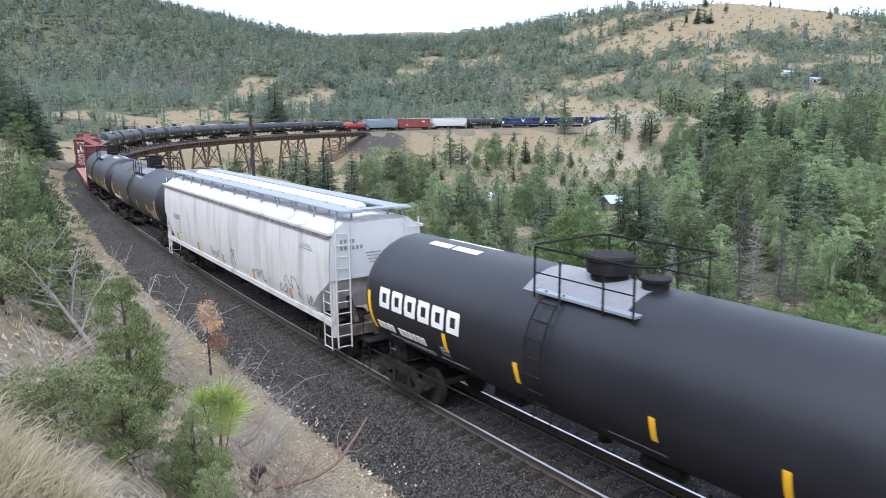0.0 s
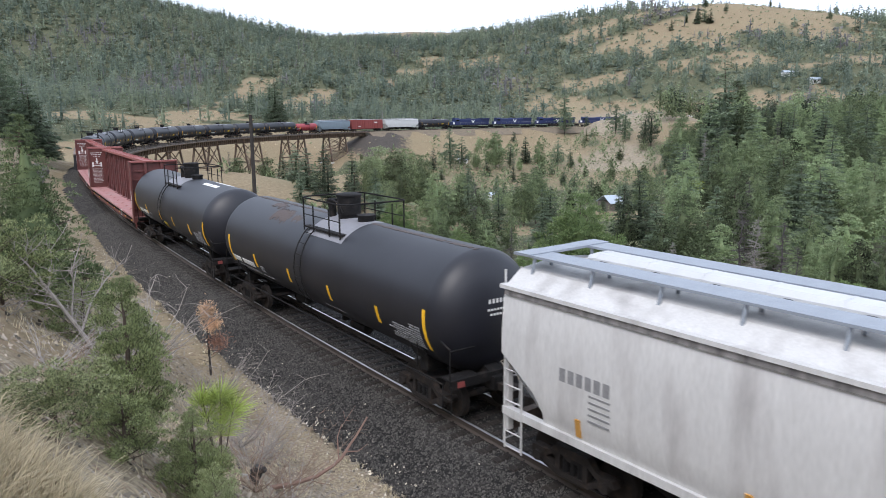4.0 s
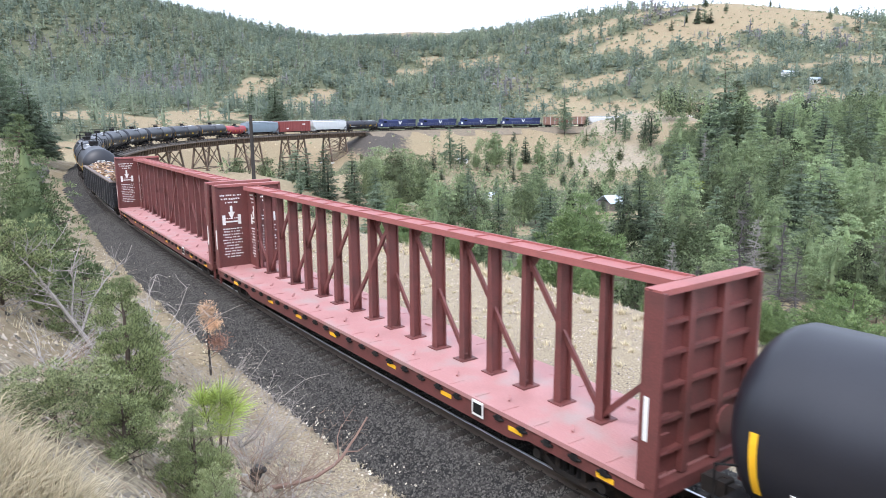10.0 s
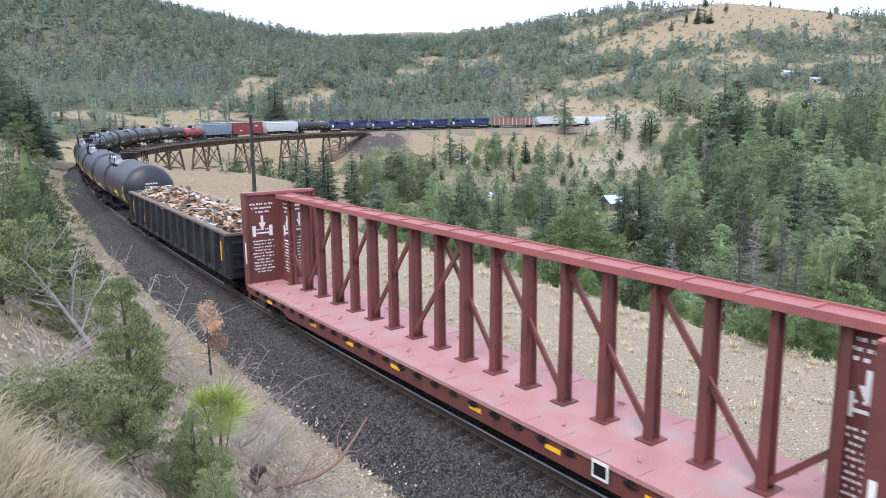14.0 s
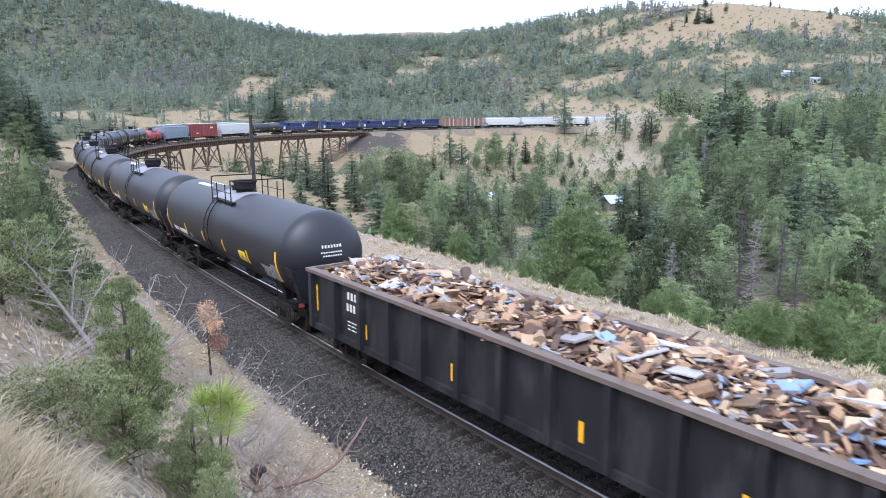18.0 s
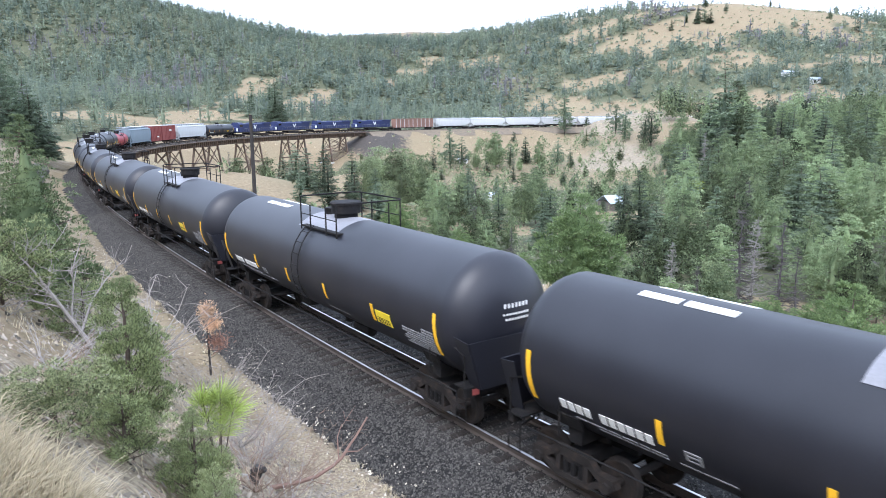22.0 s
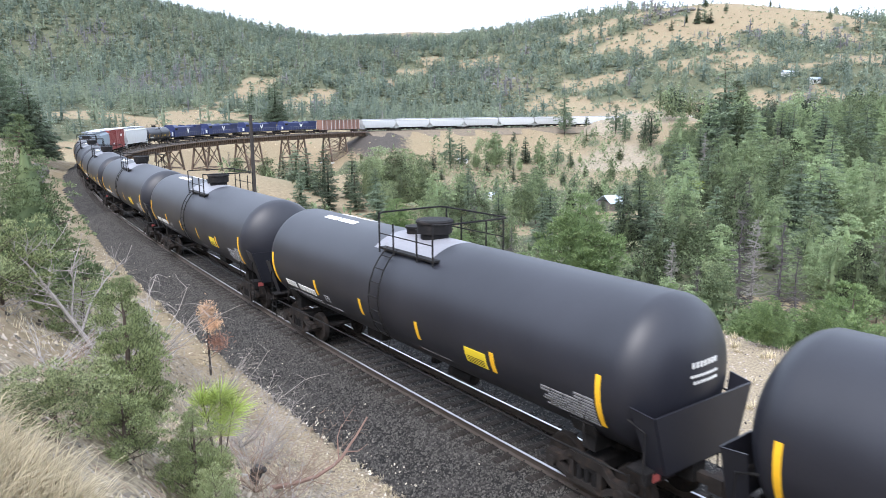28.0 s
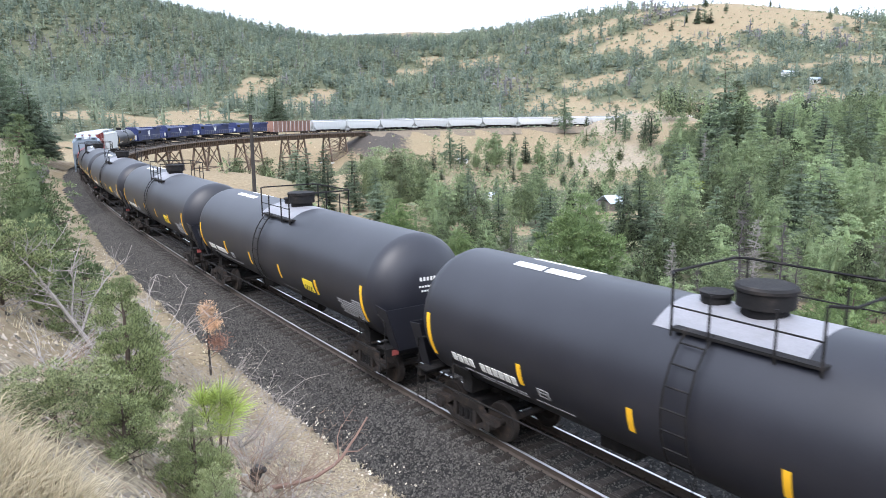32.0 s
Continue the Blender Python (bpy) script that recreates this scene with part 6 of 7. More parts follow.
    # dark firs on the bluff above the cut
    for x, y, h in ((-54.8, 90, 7), (-57.5, 96, 11), (-59.5, 100, 10.5), (-57.0, 102, 10), (-61.5, 103, 11), (-60.5, 107, 11), (-63.5, 110, 10), (-62.0, 113, 8), (-65.5, 116, 9), (-66.0, 121, 7), (-64.0, 118, 5.5), (-69, 122, 9), (-70, 128, 7), (-67.5, 127, 5), (-71.0, 134, 5), (-73.0, 140, 4.5)):
        plant("slim" if int(h * 2) % 2 else "fir", x, y, h * rng.uniform(0.9, 1.1), rng, "dark conifer on the bluff above the track")
    # lone firs on the grassy dome
    for x, y, h in ((208.1, 610, 13.8), (211.4, 605, 13.6), (214.8, 600, 12), (236, 625, 9), (198.6, 610, 8.2), (183.5, 600, 9), (309.6, 600, 12), (286.9, 640, 6), (244.1, 590, 4), (259.2, 585, 3), (274.4, 580, 3.2), (283.2, 580, 3.6), (232.4, 590, 3), (227, 650, 10.5), (283.2, 650, 8), (205, 604, 11)):
        plant("fir", x, y, h, rng, "lone dark fir on the grassy hilltop")
    x, y = scatter(-60, 190, 40, 345, 6.5, rng)
    s, q = to_track(x, y)
    cover, pines = tree_cover(x, y)
    ok = in_view(x, y) & (q < -9) & (rng.uniform(0, 1, len(x)) < cover * np.where((s > 440) & (q > -45), 1.0, np.where(x > 0.3 * y, 0.80, 0.5)))
    taken = np.array(PLACED)
    rest = []
    order = np.argsort(y)
    count = 0
    for i in order:
        if y[i] < 58 and 0.38 < x[i] / y[i] < 0.56:
            continue
        if not ok[i] or np.min(np.hypot(taken[:, 0] - x[i], taken[:, 1] - y[i])) < 3.6:
            continue
        kind = "pine" if rng.uniform() < pines[i] else "fir"
        if rng.uniform() < 0.04:
            kind = "dead"
        elif rng.uniform() < 0.06:
            kind = "leafy"
        h = {"pine": 9.0, "fir": 10.0, "dead": 8.5, "leafy": 5}[kind] * rng.uniform(0.5, 1.2)
        if -25 < q[i] and s[i] < 300:
            h = min(h, 4.5)
        h *= 0.72 if x[i] < 0.32 * y[i] else 1.12
        if y[i] > 150:
            h *= 0.8 if x[i] < 0.32 * y[i] else 1.3
        if s[i] > 440 and q[i] > -45:
            h = rng.uniform(10.0, 16.0)
        if count < 300:
            plant(kind, x[i], y[i], h, rng)
            count += 1
        else:
            rest.append((x[i], y[i], h, kind))
    return rest


def forest(name, places, clumps, per, material, label, rng):
    """Many conifers joined into one mesh."""
    vs, fs, n = [], [], 0
    kinds = {}
    for k in ("fir", "pine"):
        kinds[k] = []
        for _ in range(8):
            wide = rng.uniform(0.20, 0.27) if k == "fir" else rng.uniform(0.25, 0.34)
            crown, _l = crown_leaves(rng, 1.0, wide, k, clumps, per, 3.4 if per < 6 else 1.9, 1.0, 1.6 if per < 6 else 1.2)
            kinds[k].append(joined(crown, inner_crown(rng, 1.0, wide, k, 4, 5, 0.22)))
    zs = land(np.array([p[0] for p in places]), np.array([p[1] for p in places]))
    for (x, y, h, kind), z in zip(places, zs):
        v, f = kinds[kind if kind in kinds else "fir"][rng.randint(8)]
        a = rng.uniform(0, 6.28)
        wide = h * rng.uniform(0.9, 1.35)
        c, s = math.cos(a) * wide, math.sin(a) * wide
        w = v @ np.array([[c, s, 0], [-s, c, 0], [0, 0, h]])
        vs.append(w + (x, y, z - 0.03 * h))
        fs.append(f + n)
        n += len(v)
    me = tri_mesh(name, np.concatenate(vs), np.concatenate(fs), material)
    return tagged(new(name, me), label, "forest", kind="stuff")


DYING = ((-283, 603, 24, 30), (-179, 481, 26, 90), (-309, 563, 16, 24), (211, 544, 22, 36), (276, 534, 20, 40), (192, 636, 28, 80), (48, 547, 17, 50), (115, 207, 6, 28), (172, 347, 8, 24), (68, 220, 5, 20))


def split_forest(name, places, clumps, per, label, rng, tones):
    """Three tones of living trees, and grey stands of dying ones."""
    groups = {0: [], 1: [], 2: [], 3: []}
    px, py = np.array([p[0] for p in places]), np.array([p[1] for p in places])
    sick = np.full(len(px), 0.03)
    for cx, cy, rx, ry in DYING:
        sick = np.maximum(sick, 0.75 * smooth(1.4, 0.5, np.hypot((px - cx) / rx, (py - cy) / ry)))
    tone = ripple(px, py, 40, 8.0)
    for p, g, c in zip(places, sick, tone):
        groups[3 if rng.uniform() < g else int(np.clip(np.floor((c + 0.9 * rng.normal()) * 0.9 + 1.5), 0, 2))].append(p)
    for k, m in enumerate(tones):
        if groups[k]:
            forest(name, groups[k], clumps if k < 3 else clumps // 2, per, m, label if k < 3 else "grey stand of dying conifers on the slope", rng)


FARTONES = (HAZEDARK, HAZELEAF, HAZELIGHT, FARGREY)


def far_forest(rest):
    rng = np.random.RandomState(9)
    if rest:
        split_forest("valley_woods", rest, 90, 8, "firs and pines across the valley floor", rng, (FIR, PINE, ASPEN, FARGREY))
    x, y = scatter(-480, 420, 180, 480, 5.6, rng)
    s, q = to_track(x, y)
    cover, pines = tree_cover(x, y)
    ok = in_view(x, y) & ((q > 9) | (y > 345)) & (rng.uniform(0, 1, len(x)) < cover * 0.9)
    mids = [(a, b, (10.5 if rng.uniform() < 0.7 else 5) * rng.uniform(0.55, 1.3) * (0.3 if c < 0.05 else 0.6 if c < 0.3 else 1), "pine" if rng.uniform() < p * 0.8 else "fir") for a, b, p, c in zip(x[ok], y[ok], pines[ok], cover[ok])]
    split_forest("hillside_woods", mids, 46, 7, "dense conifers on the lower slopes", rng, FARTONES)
    x, y = scatter(-820, 760, 480, 1180, 6.4, rng)
    cover, pines = tree_cover(x, y)
    ok = in_view(x, y) & (rng.uniform(0, 1, len(x)) < cover * 0.9)
    # leave out trees that the ridges hide from the camera
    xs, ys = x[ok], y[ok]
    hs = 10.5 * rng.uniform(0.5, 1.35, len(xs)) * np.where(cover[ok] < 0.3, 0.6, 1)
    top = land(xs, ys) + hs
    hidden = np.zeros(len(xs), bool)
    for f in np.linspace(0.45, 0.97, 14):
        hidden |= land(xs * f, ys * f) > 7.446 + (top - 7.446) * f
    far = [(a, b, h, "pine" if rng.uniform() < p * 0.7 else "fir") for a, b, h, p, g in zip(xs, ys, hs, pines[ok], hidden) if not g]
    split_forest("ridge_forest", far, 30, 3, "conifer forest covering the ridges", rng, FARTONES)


far_forest(valley_trees())


def tufts():
    """Sagebrush and grass tufts over the open slopes."""
    rng = np.random.RandomState(78)
    for m, label, size, cell, area in ((SCRUB, "sparse grey-green sagebrush on the dry slopes", 0.55, 6.5, (-330, 360, 130, 720)), (GRASS, "dry grass tufts on the open slopes", 0.34, 3.6, (-120, 120, 120, 400))):
        x, y = scatter(*area, cell, rng)
        s, q = to_track(x, y)
        cover, pines = tree_cover(x, y)
        ok = in_view(x, y) & (np.abs(q) > 6) & (cover < 0.35) & (rng.uniform(0, 1, len(x)) < 0.55 + 0.5 * ripple(x, y, 17, 9.0))
        x, y = x[ok], y[ok]
        z = land(x, y)
        n, k = len(x), 12
        h = size * rng.uniform(0.5, 1.6, n) * np.where(y > 380, 1.7, 1.0)
        p = rng.normal(size=(n, k, 3)) * np.array((0.42, 0.42, 0.08)) + np.array((0, 0, 0.12))
        w = rng.normal(size=(n, k, 3)) * np.array((0.5, 0.5, 0.2)) + np.array((0, 0, 0.75))
        base = (p * h[:, None, None] + np.stack([x, y, z], 1)[:, None]).reshape(-1, 3)
        tip = base + (w * h[:, None, None]).reshape(-1, 3)
        v, f = leaf_quads(base, tip, np.repeat(h, k) * 0.45, rng)
        tagged(new("slope_tufts", tri_mesh("slope_tufts", v, f, m)), label, "brush", kind="stuff")


tufts()


def undergrowth():
    """Low bushes between the trees."""
    rng = np.random.RandomState(77)
    x, y = scatter(-70, 170, 40, 330, 2.9, rng)
    s, q = to_track(x, y)
    cover, pines = tree_cover(x, y)
    ok = in_view(x, y) & (q < -15) & (rng.uniform(0, 1, len(x)) < np.where(y > 170, 0.30, 0.12) + 0.8 * cover) & (rng.uniform(0, 1, len(x)) < 0.75)
    x, y = x[ok], y[ok]
    z = land(x, y)
    for m, label, part_of in ((SCRUB, "grey-green scrub between the trees", 0), (ASPEN, "fresh green bushes between the trees", 1), (PINE, "young pines between the trees", 2)):
        vs = []
        pick = rng.randint(0, 3, len(x)) == part_of
        for a, b, c in zip(x[pick], y[pick], z[pick]):
            h = (rng.uniform(0.5, 1.9) if part_of < 2 else rng.uniform(1.0, 3.4)) * (1.5 if b > 170 else 1.0)
            n = 56
            d = rng.normal(size=(n, 3))
            d /= np.linalg.norm(d, axis=1, keepdims=True)
            r = rng.uniform(0.4, 1.0, (n, 1)) ** 0.5
            p = d * r * np.array((0.62, 0.62, 0.5)) + np.array((0, 0, 0.5))
            if part_of == 2:
                p[:, :2] *= (1.05 - p[:, 2:]) * 0.9
            p *= h
            w = d + rng.normal(size=(n, 3)) * 0.6 + np.array((0, 0, 0.3))
            w /= np.linalg.norm(w, axis=1, keepdims=True)
            ln = 0.22 * h * rng.uniform(0.6, 1.2, (n, 1))
            v, f = leaf_quads(p, p + w * ln, ln[:, 0] * 0.42, rng)
            vs.append(v + (a, b, c))
        v = np.concatenate(vs)
        tagged(new("undergrowth", tri_mesh("undergrowth", v, np.arange(len(v)).reshape(-1, 4), m)), label, "bushes", kind="stuff")


undergrowth()


def hillside_brush():
    """Rounded bushes and saplings over the far slopes."""
    rng = np.random.RandomState(79)
    x, y = scatter(-300, 420, 350, 700, 4.6, rng)
    cover, pines = tree_cover(x, y)
    s, q = to_track(x, y)
    dense = 0.16 + 0.5 * smooth(0.08, 0.5, cover) * smooth(-80, 60, x)
    ok = in_view(x, y) & (np.abs(q) > 10) & (rng.uniform(0, 1, len(x)) < dense) & (cover > 0.035)
    x, y = x[ok], y[ok]
    z = land(x, y)
    pick = rng.randint(0, 3, len(x))
    # the light and dark far tones have haze painted into their colour
    for k, (m, label) in enumerate(((SCRUB, "grey-green brush over the far slopes"), (HAZELIGHT, "light green bushes over the far slopes"), (HAZEDARK, "dark juniper scrub over the far slopes"))):
        mine = pick == k
        n, c = int(mine.sum()), 15
        h = rng.uniform(0.8, 3.2, n)
        d = rng.normal(size=(n, c, 3))
        d /= np.linalg.norm(d, axis=2, keepdims=True)
        d[..., 2] = np.abs(d[..., 2])
        p = d * np.array((0.62, 0.62, 0.62)) + np.array((0, 0, 0.08))
        base = (p * h[:, None, None] + np.stack([x[mine], y[mine], z[mine]], 1)[:, None]).reshape(-1, 3)
        way = (d * 0.5 + rng.normal(size=(n, c, 3)) * 0.35 + np.array((0, 0, 0.3))) * h[:, None, None] * 0.65
        v, f = leaf_quads(base - way.reshape(-1, 3) * 0.5, base + way.reshape(-1, 3) * 0.5, np.repeat(h, c) * 0.42, rng, (d + np.array((0, 0, 0.5))).reshape(-1, 3))
        tagged(new("hillside_brush", tri_mesh("hillside_brush", v, f, m)), label, "brush", kind="stuff")


hillside_brush()


# ---- plants and dead wood on the near bank ----
def shrub(name, x, y, height, radius, kind, clumps, tuft, fine, material, label, category, seed, per):
    rng = np.random.RandomState(seed)
    ob = tagged(new(name), label, category)
    ob.matrix_basis = pose(x, y, land_at(x, y) - 0.03)
    (v, f), limbs = crown_leaves(rng, height, radius, kind, clumps, per, fine, tuft)
    if kind == "bushy":
        v, f = joined((v, f), inner_crown(rng, height, radius, kind, 9, 8, 0.42))
    part("trunk", trunk_shape(rng, height, 0.022 * height + 0.008, limbs, every=2).mesh("trunk", BARK, 60), None, ob)
    # foliage in sprigs that can be told apart: split by side
    part("foliage", tri_mesh("foliage", v, f, material), None, ob)
    return ob


shrub("young_fir", -6.75, 11.7, 3.25, 1.10, "bushy", 760, 0.48, 0.7, YOUNGFIR, "young fir with pale green shoots on the bank", "fir tree", 51, 64)
shrub("young_fir", -7.4, 12.6, 2.3, 0.95, "bushy", 420, 0.48, 0.7, YOUNGFIR, "young fir with pale green shoots on the bank", "fir tree", 58, 56)
shrub("juniper_bush", -2.78, 6.05, 1.6, 0.46, "juniper", 190, 0.85, 0.62, JUNIPER, "upright grey-green juniper on the dirt bank", "juniper", 52, 202)
shrub("juniper_bush", -2.72, 4.75, 0.55, 0.44, "spread", 110, 0.75, 0.62, PALEJUN, "low pale green juniper behind dry grass", "juniper", 53, 189)
shrub("juniper_bush", -6.1, 9.7, 1.25, 0.8, "spread", 150, 0.62, 0.62, JUNIPER, "dark juniper thicket behind a dead branch", "juniper", 54, 135)
shrub("juniper_bush", -5.3, 10.3, 1.1, 0.62, "spread", 120, 0.7, 0.62, JUNIPER, "dark juniper thicket behind a dead branch", "juniper", 55, 135)
shrub("juniper_bush", -5.7, 8.5, 0.85, 0.55, "spread", 120, 0.7, 0.62, PALEJUN, "yellow-green juniper at the bank's edge", "juniper", 56, 135)
shrub("juniper_bush", -6.55, 14.4, 1.15, 0.62, "spread", 110, 0.7, 0.62, JUNIPER, "rounded juniper halfway down the bank", "juniper", 57, 121)
shrub("juniper_bush", -7.5, 17.5, 0.7, 0.6, "spread", 80, 0.8, 0.62, PALEJUN, "low juniper at the foot of the bank", "juniper", 61, 108)
shrub("juniper_bush", -2.08, 5.6, 0.85, 0.34, "juniper", 100, 0.85, 0.62, JUNIPER, "dense green juniper with twisted stems", "juniper", 62, 175)
shrub("juniper_bush", -2.3, 6.15, 0.8, 0.32, "juniper", 80, 0.85, 0.62, JUNIPER, "dense green juniper with twisted stems", "juniper", 63, 175)
shrub("juniper_bush", -2.58, 5.45, 0.7, 0.34, "spread", 80, 0.85, 0.62, JUNIPER, "dense green juniper with twisted stems", "juniper", 66, 175)
shrub("juniper_bush", -1.78, 5.15, 0.6, 0.30, "juniper", 80, 0.9, 0.62, PALEJUN, "small pale juniper among dead twigs", "juniper", 64, 162)
shrub("juniper_bush", -3.9, 7.6, 0.40, 0.42, "spread", 70, 0.8, 0.62, PALEJUN, "spreading juniper over bare dirt", "juniper", 65, 121)
for i, (x, y, h) in enumerate(((-11.5, 21.5, 0.8), (-13.2, 24.0, 0.7), (-16.5, 30.5, 0.9), (-18.5, 33.0, 0.7), (-15.0, 27.0, 0.5), (-24.5, 44.0, 0.9), (-27, 48, 0.8), (-21.0, 36.5, 0.6))):
    shrub("scrub_bush", x, y, h, h * 0.75, "leafy", 60, 1.0, 1.0, SCRUB, "low grey-green scrub on the bank", "shrub", 70 + i, 30)


def seedling(x, y, tops, label):
    """A young pine with long bright needles in round tufts."""
    rng = np.random.RandomState(12)
    z = land_at(x, y)
    ob = tagged(new("pine_seedling"), label, "pine seedling")
    ob.matrix_basis = pose(x, y, z)
    stem = Shape()
    for k, (dx, dy, dz, r, n) in enumerate(tops):
        end = Vector((dx, dy, dz))
        stem.path([(0, 0, -0.05), tuple(end * 0.5 + Vector((0.03, 0, 0))), tuple(end)], 0.009, 5, 0.005)
        way = rng.normal(size=(n, 3))
        way[:, 2] = np.abs(way[:, 2]) * 0.9 + 0.1
        way /= np.linalg.norm(way, axis=1, keepdims=True)
        way[:, 0] += 0.25
        base = np.array(end) + way * 0.02 - np.array((0.05, 0, 0.16)) * rng.uniform(0, 1, (n, 1))
        v, f = leaf_quads(base, base + way * (r * rng.uniform(0.6, 1.15, (n, 1))), np.full(n, 0.007), rng)
        part("needle_tuft", tri_mesh("needle_tuft", v, f, BRIGHT), None, ob, "bright green needle tuft")
    part("stem", stem, BARK, ob)


seedling(-2.42, 7.0, ((-0.06, 0, 1.0, 0.24, 230), (0.12, 0.02, 0.98, 0.28, 260), (0.24, 0.04, 0.86, 0.26, 230), (0.16, -0.1, 0.74, 0.24, 180), (0.02, -0.1, 0.84, 0.22, 160), (0.0, -0.25, 0.36, 0.2, 160), (0.14, -0.4, 0.42, 0.2, 150)), "bright green pine seedling in long tufts")


def twig_bush(x, y, height, spread, n, seed, material, label, thick=0.008):
    rng = random.Random(seed)
    ob = tagged(new("dead_bush"), label, "dead bush")
    ob.matrix_basis = pose(x, y, land_at(x, y) - 0.02)
    for _ in range(n):
        sh = Shape()
        a = rng.uniform(0, 6.28)
        p = Vector((0, 0, 0))
        d = Vector((math.cos(a) * spread, math.sin(a) * spread, height)) * rng.uniform(0.5, 1.0)
        pts = [p]
        for k in range(4):
            p = p + d / 4 + Vector((rng.gauss(0, 0.06), rng.gauss(0, 0.06), rng.gauss(0, 0.04))) * height
            pts.append(p)
        sh.path(pts, thick, 4, thick * 0.35)
        for q in pts[1:]:
            for _k in range(3):
                e = q + Vector((rng.gauss(0, 0.16), rng.gauss(0, 0.16), rng.gauss(0.04, 0.1))) * height
                m = (q + e) / 2 + Vector((rng.gauss(0, 0.03), rng.gauss(0, 0.03), 0.02)) * height
                sh.path([q, m, e], thick * 0.4, 3, thick * 0.15)
        part("branch", sh, material, ob)
    return ob


twig_bush(-4.9, 10.9, 1.5, 1.2, 18, 1, DEADWOOD, "leafless grey bush with tangled twigs", 0.013)
twig_bush(-3.4, 11.2, 1.2, 1.1, 10, 2, DEADWOOD, "leafless grey bush with tangled twigs", 0.011)
twig_bush(-2.3, 8.1, 0.7, 0.8, 12, 3, DRYTWIG, "dry brown twigs on the bare dirt", 0.007)
twig_bush(-1.9, 9.0, 0.45, 0.8, 10, 4, DEADWOOD, "low tangle of dead twigs on the dirt", 0.006)
twig_bush(-5.2, 16.2, 1.2, 0.9, 8, 5, DEADWOOD, "leafless grey bush with tangled twigs", 0.012)
twig_bush(-4.4, 7.9, 0.35, 0.9, 9, 6, DEADWOOD, "low tangle of dead twigs on the dirt", 0.007)
twig_bush(-3.6, 6.6, 0.25, 0.8, 12, 7, DRYTWIG, "low tangle of dead twigs on the dirt", 0.006)
twig_bush(-3.4, 5.6, 0.22, 0.7, 12, 8, DEADWOOD, "low tangle of dead twigs on the dirt", 0.005)
twig_bush(-2.9, 9.9, 0.5, 0.9, 12, 9, DRYTWIG, "dry brown twigs on the bare dirt", 0.007)

twig_bush(-2.75, 9.6, 1.0, 0.9, 24, 11, DEADWOOD, "grey dead twigs spreading over the dirt", 0.006)
twig_bush(-2.35, 10.0, 0.9, 1.0, 22, 12, DRYTWIG, "grey dead twigs spreading over the ballast toe", 0.006)
twig_bush(-3.2, 12.4, 1.1, 1.0, 12, 13, DEADWOOD, "leafless grey bush with tangled twigs", 0.008)
twig_bush(-4.6, 10.0, 1.1, 1.3, 16, 15, DEADWOOD, "grey tangle of dead juniper limbs", 0.012)
twig_bush(-4.2, 7.3, 0.35, 1.3, 26, 16, DEADWOOD, "low mat of grey dead twigs on the bank", 0.007)
twig_bush(-3.7, 6.5, 0.30, 1.4, 24, 17, DRYTWIG, "low mat of brown dead twigs on the bank", 0.006)
twig_bush(-2.05, 7.4, 0.55, 0.8, 16, 18, DRYTWIG, "dry brown twigs on the bare dirt", 0.006)
twig_bush(-1.95, 8.3, 0.5, 1.0, 18, 19, DEADWOOD, "grey dead twigs spreading over the dirt", 0.006)
twig_bush(-5.9, 18.6, 1.2, 0.9, 10, 14, DEADWOOD, "leafless grey bush with tangled twigs", 0.010)


def dead_pine(x, y, h):
    rng = np.random.RandomState(33)
    ob = tagged(new("dead_pine"), "small dead pine with rust-brown needles at its top", "dead pine")
    ob.matrix_basis = pose(x, y, land_at(x, y))
    n = 26
    z = h * (0.2 + 0.75 * rng.uniform(0, 1, n))
    limbs = (z, rng.uniform(0, 6.28, n), 0.5 * rng.uniform(0.5, 1.1, n), rng.uniform(-0.1, 0.5, n))
    part("trunk", trunk_shape(rng, h, 0.05, limbs).mesh("trunk", POLE), None, ob)
    for k, (dz, r, cnt, m) in enumerate(((0.98, 0.30, 800, RUSTLEAF), (0.80, 0.36, 600, RUSTLEAF), (0.52, 0.42, 380, REDNEEDLE))):
        c = np.array((0.13 * k, 0, h * dz)) + rng.normal(size=(cnt, 3)) * np.array((r * 0.32, r * 0.32, 0.12))
        way = rng.normal(size=(cnt, 3)) + np.array((0, 0, 0.6))
        way /= np.linalg.norm(way, axis=1, keepdims=True)
        v, f = leaf_quads(c, c + way * 0.13, np.full(cnt, 0.022), rng)
        part("needle_tuft", tri_mesh("needle_tuft", v, f, m), None, ob, "rust-brown dead needles")


dead_pine(-6.75, 19.9, 1.95)


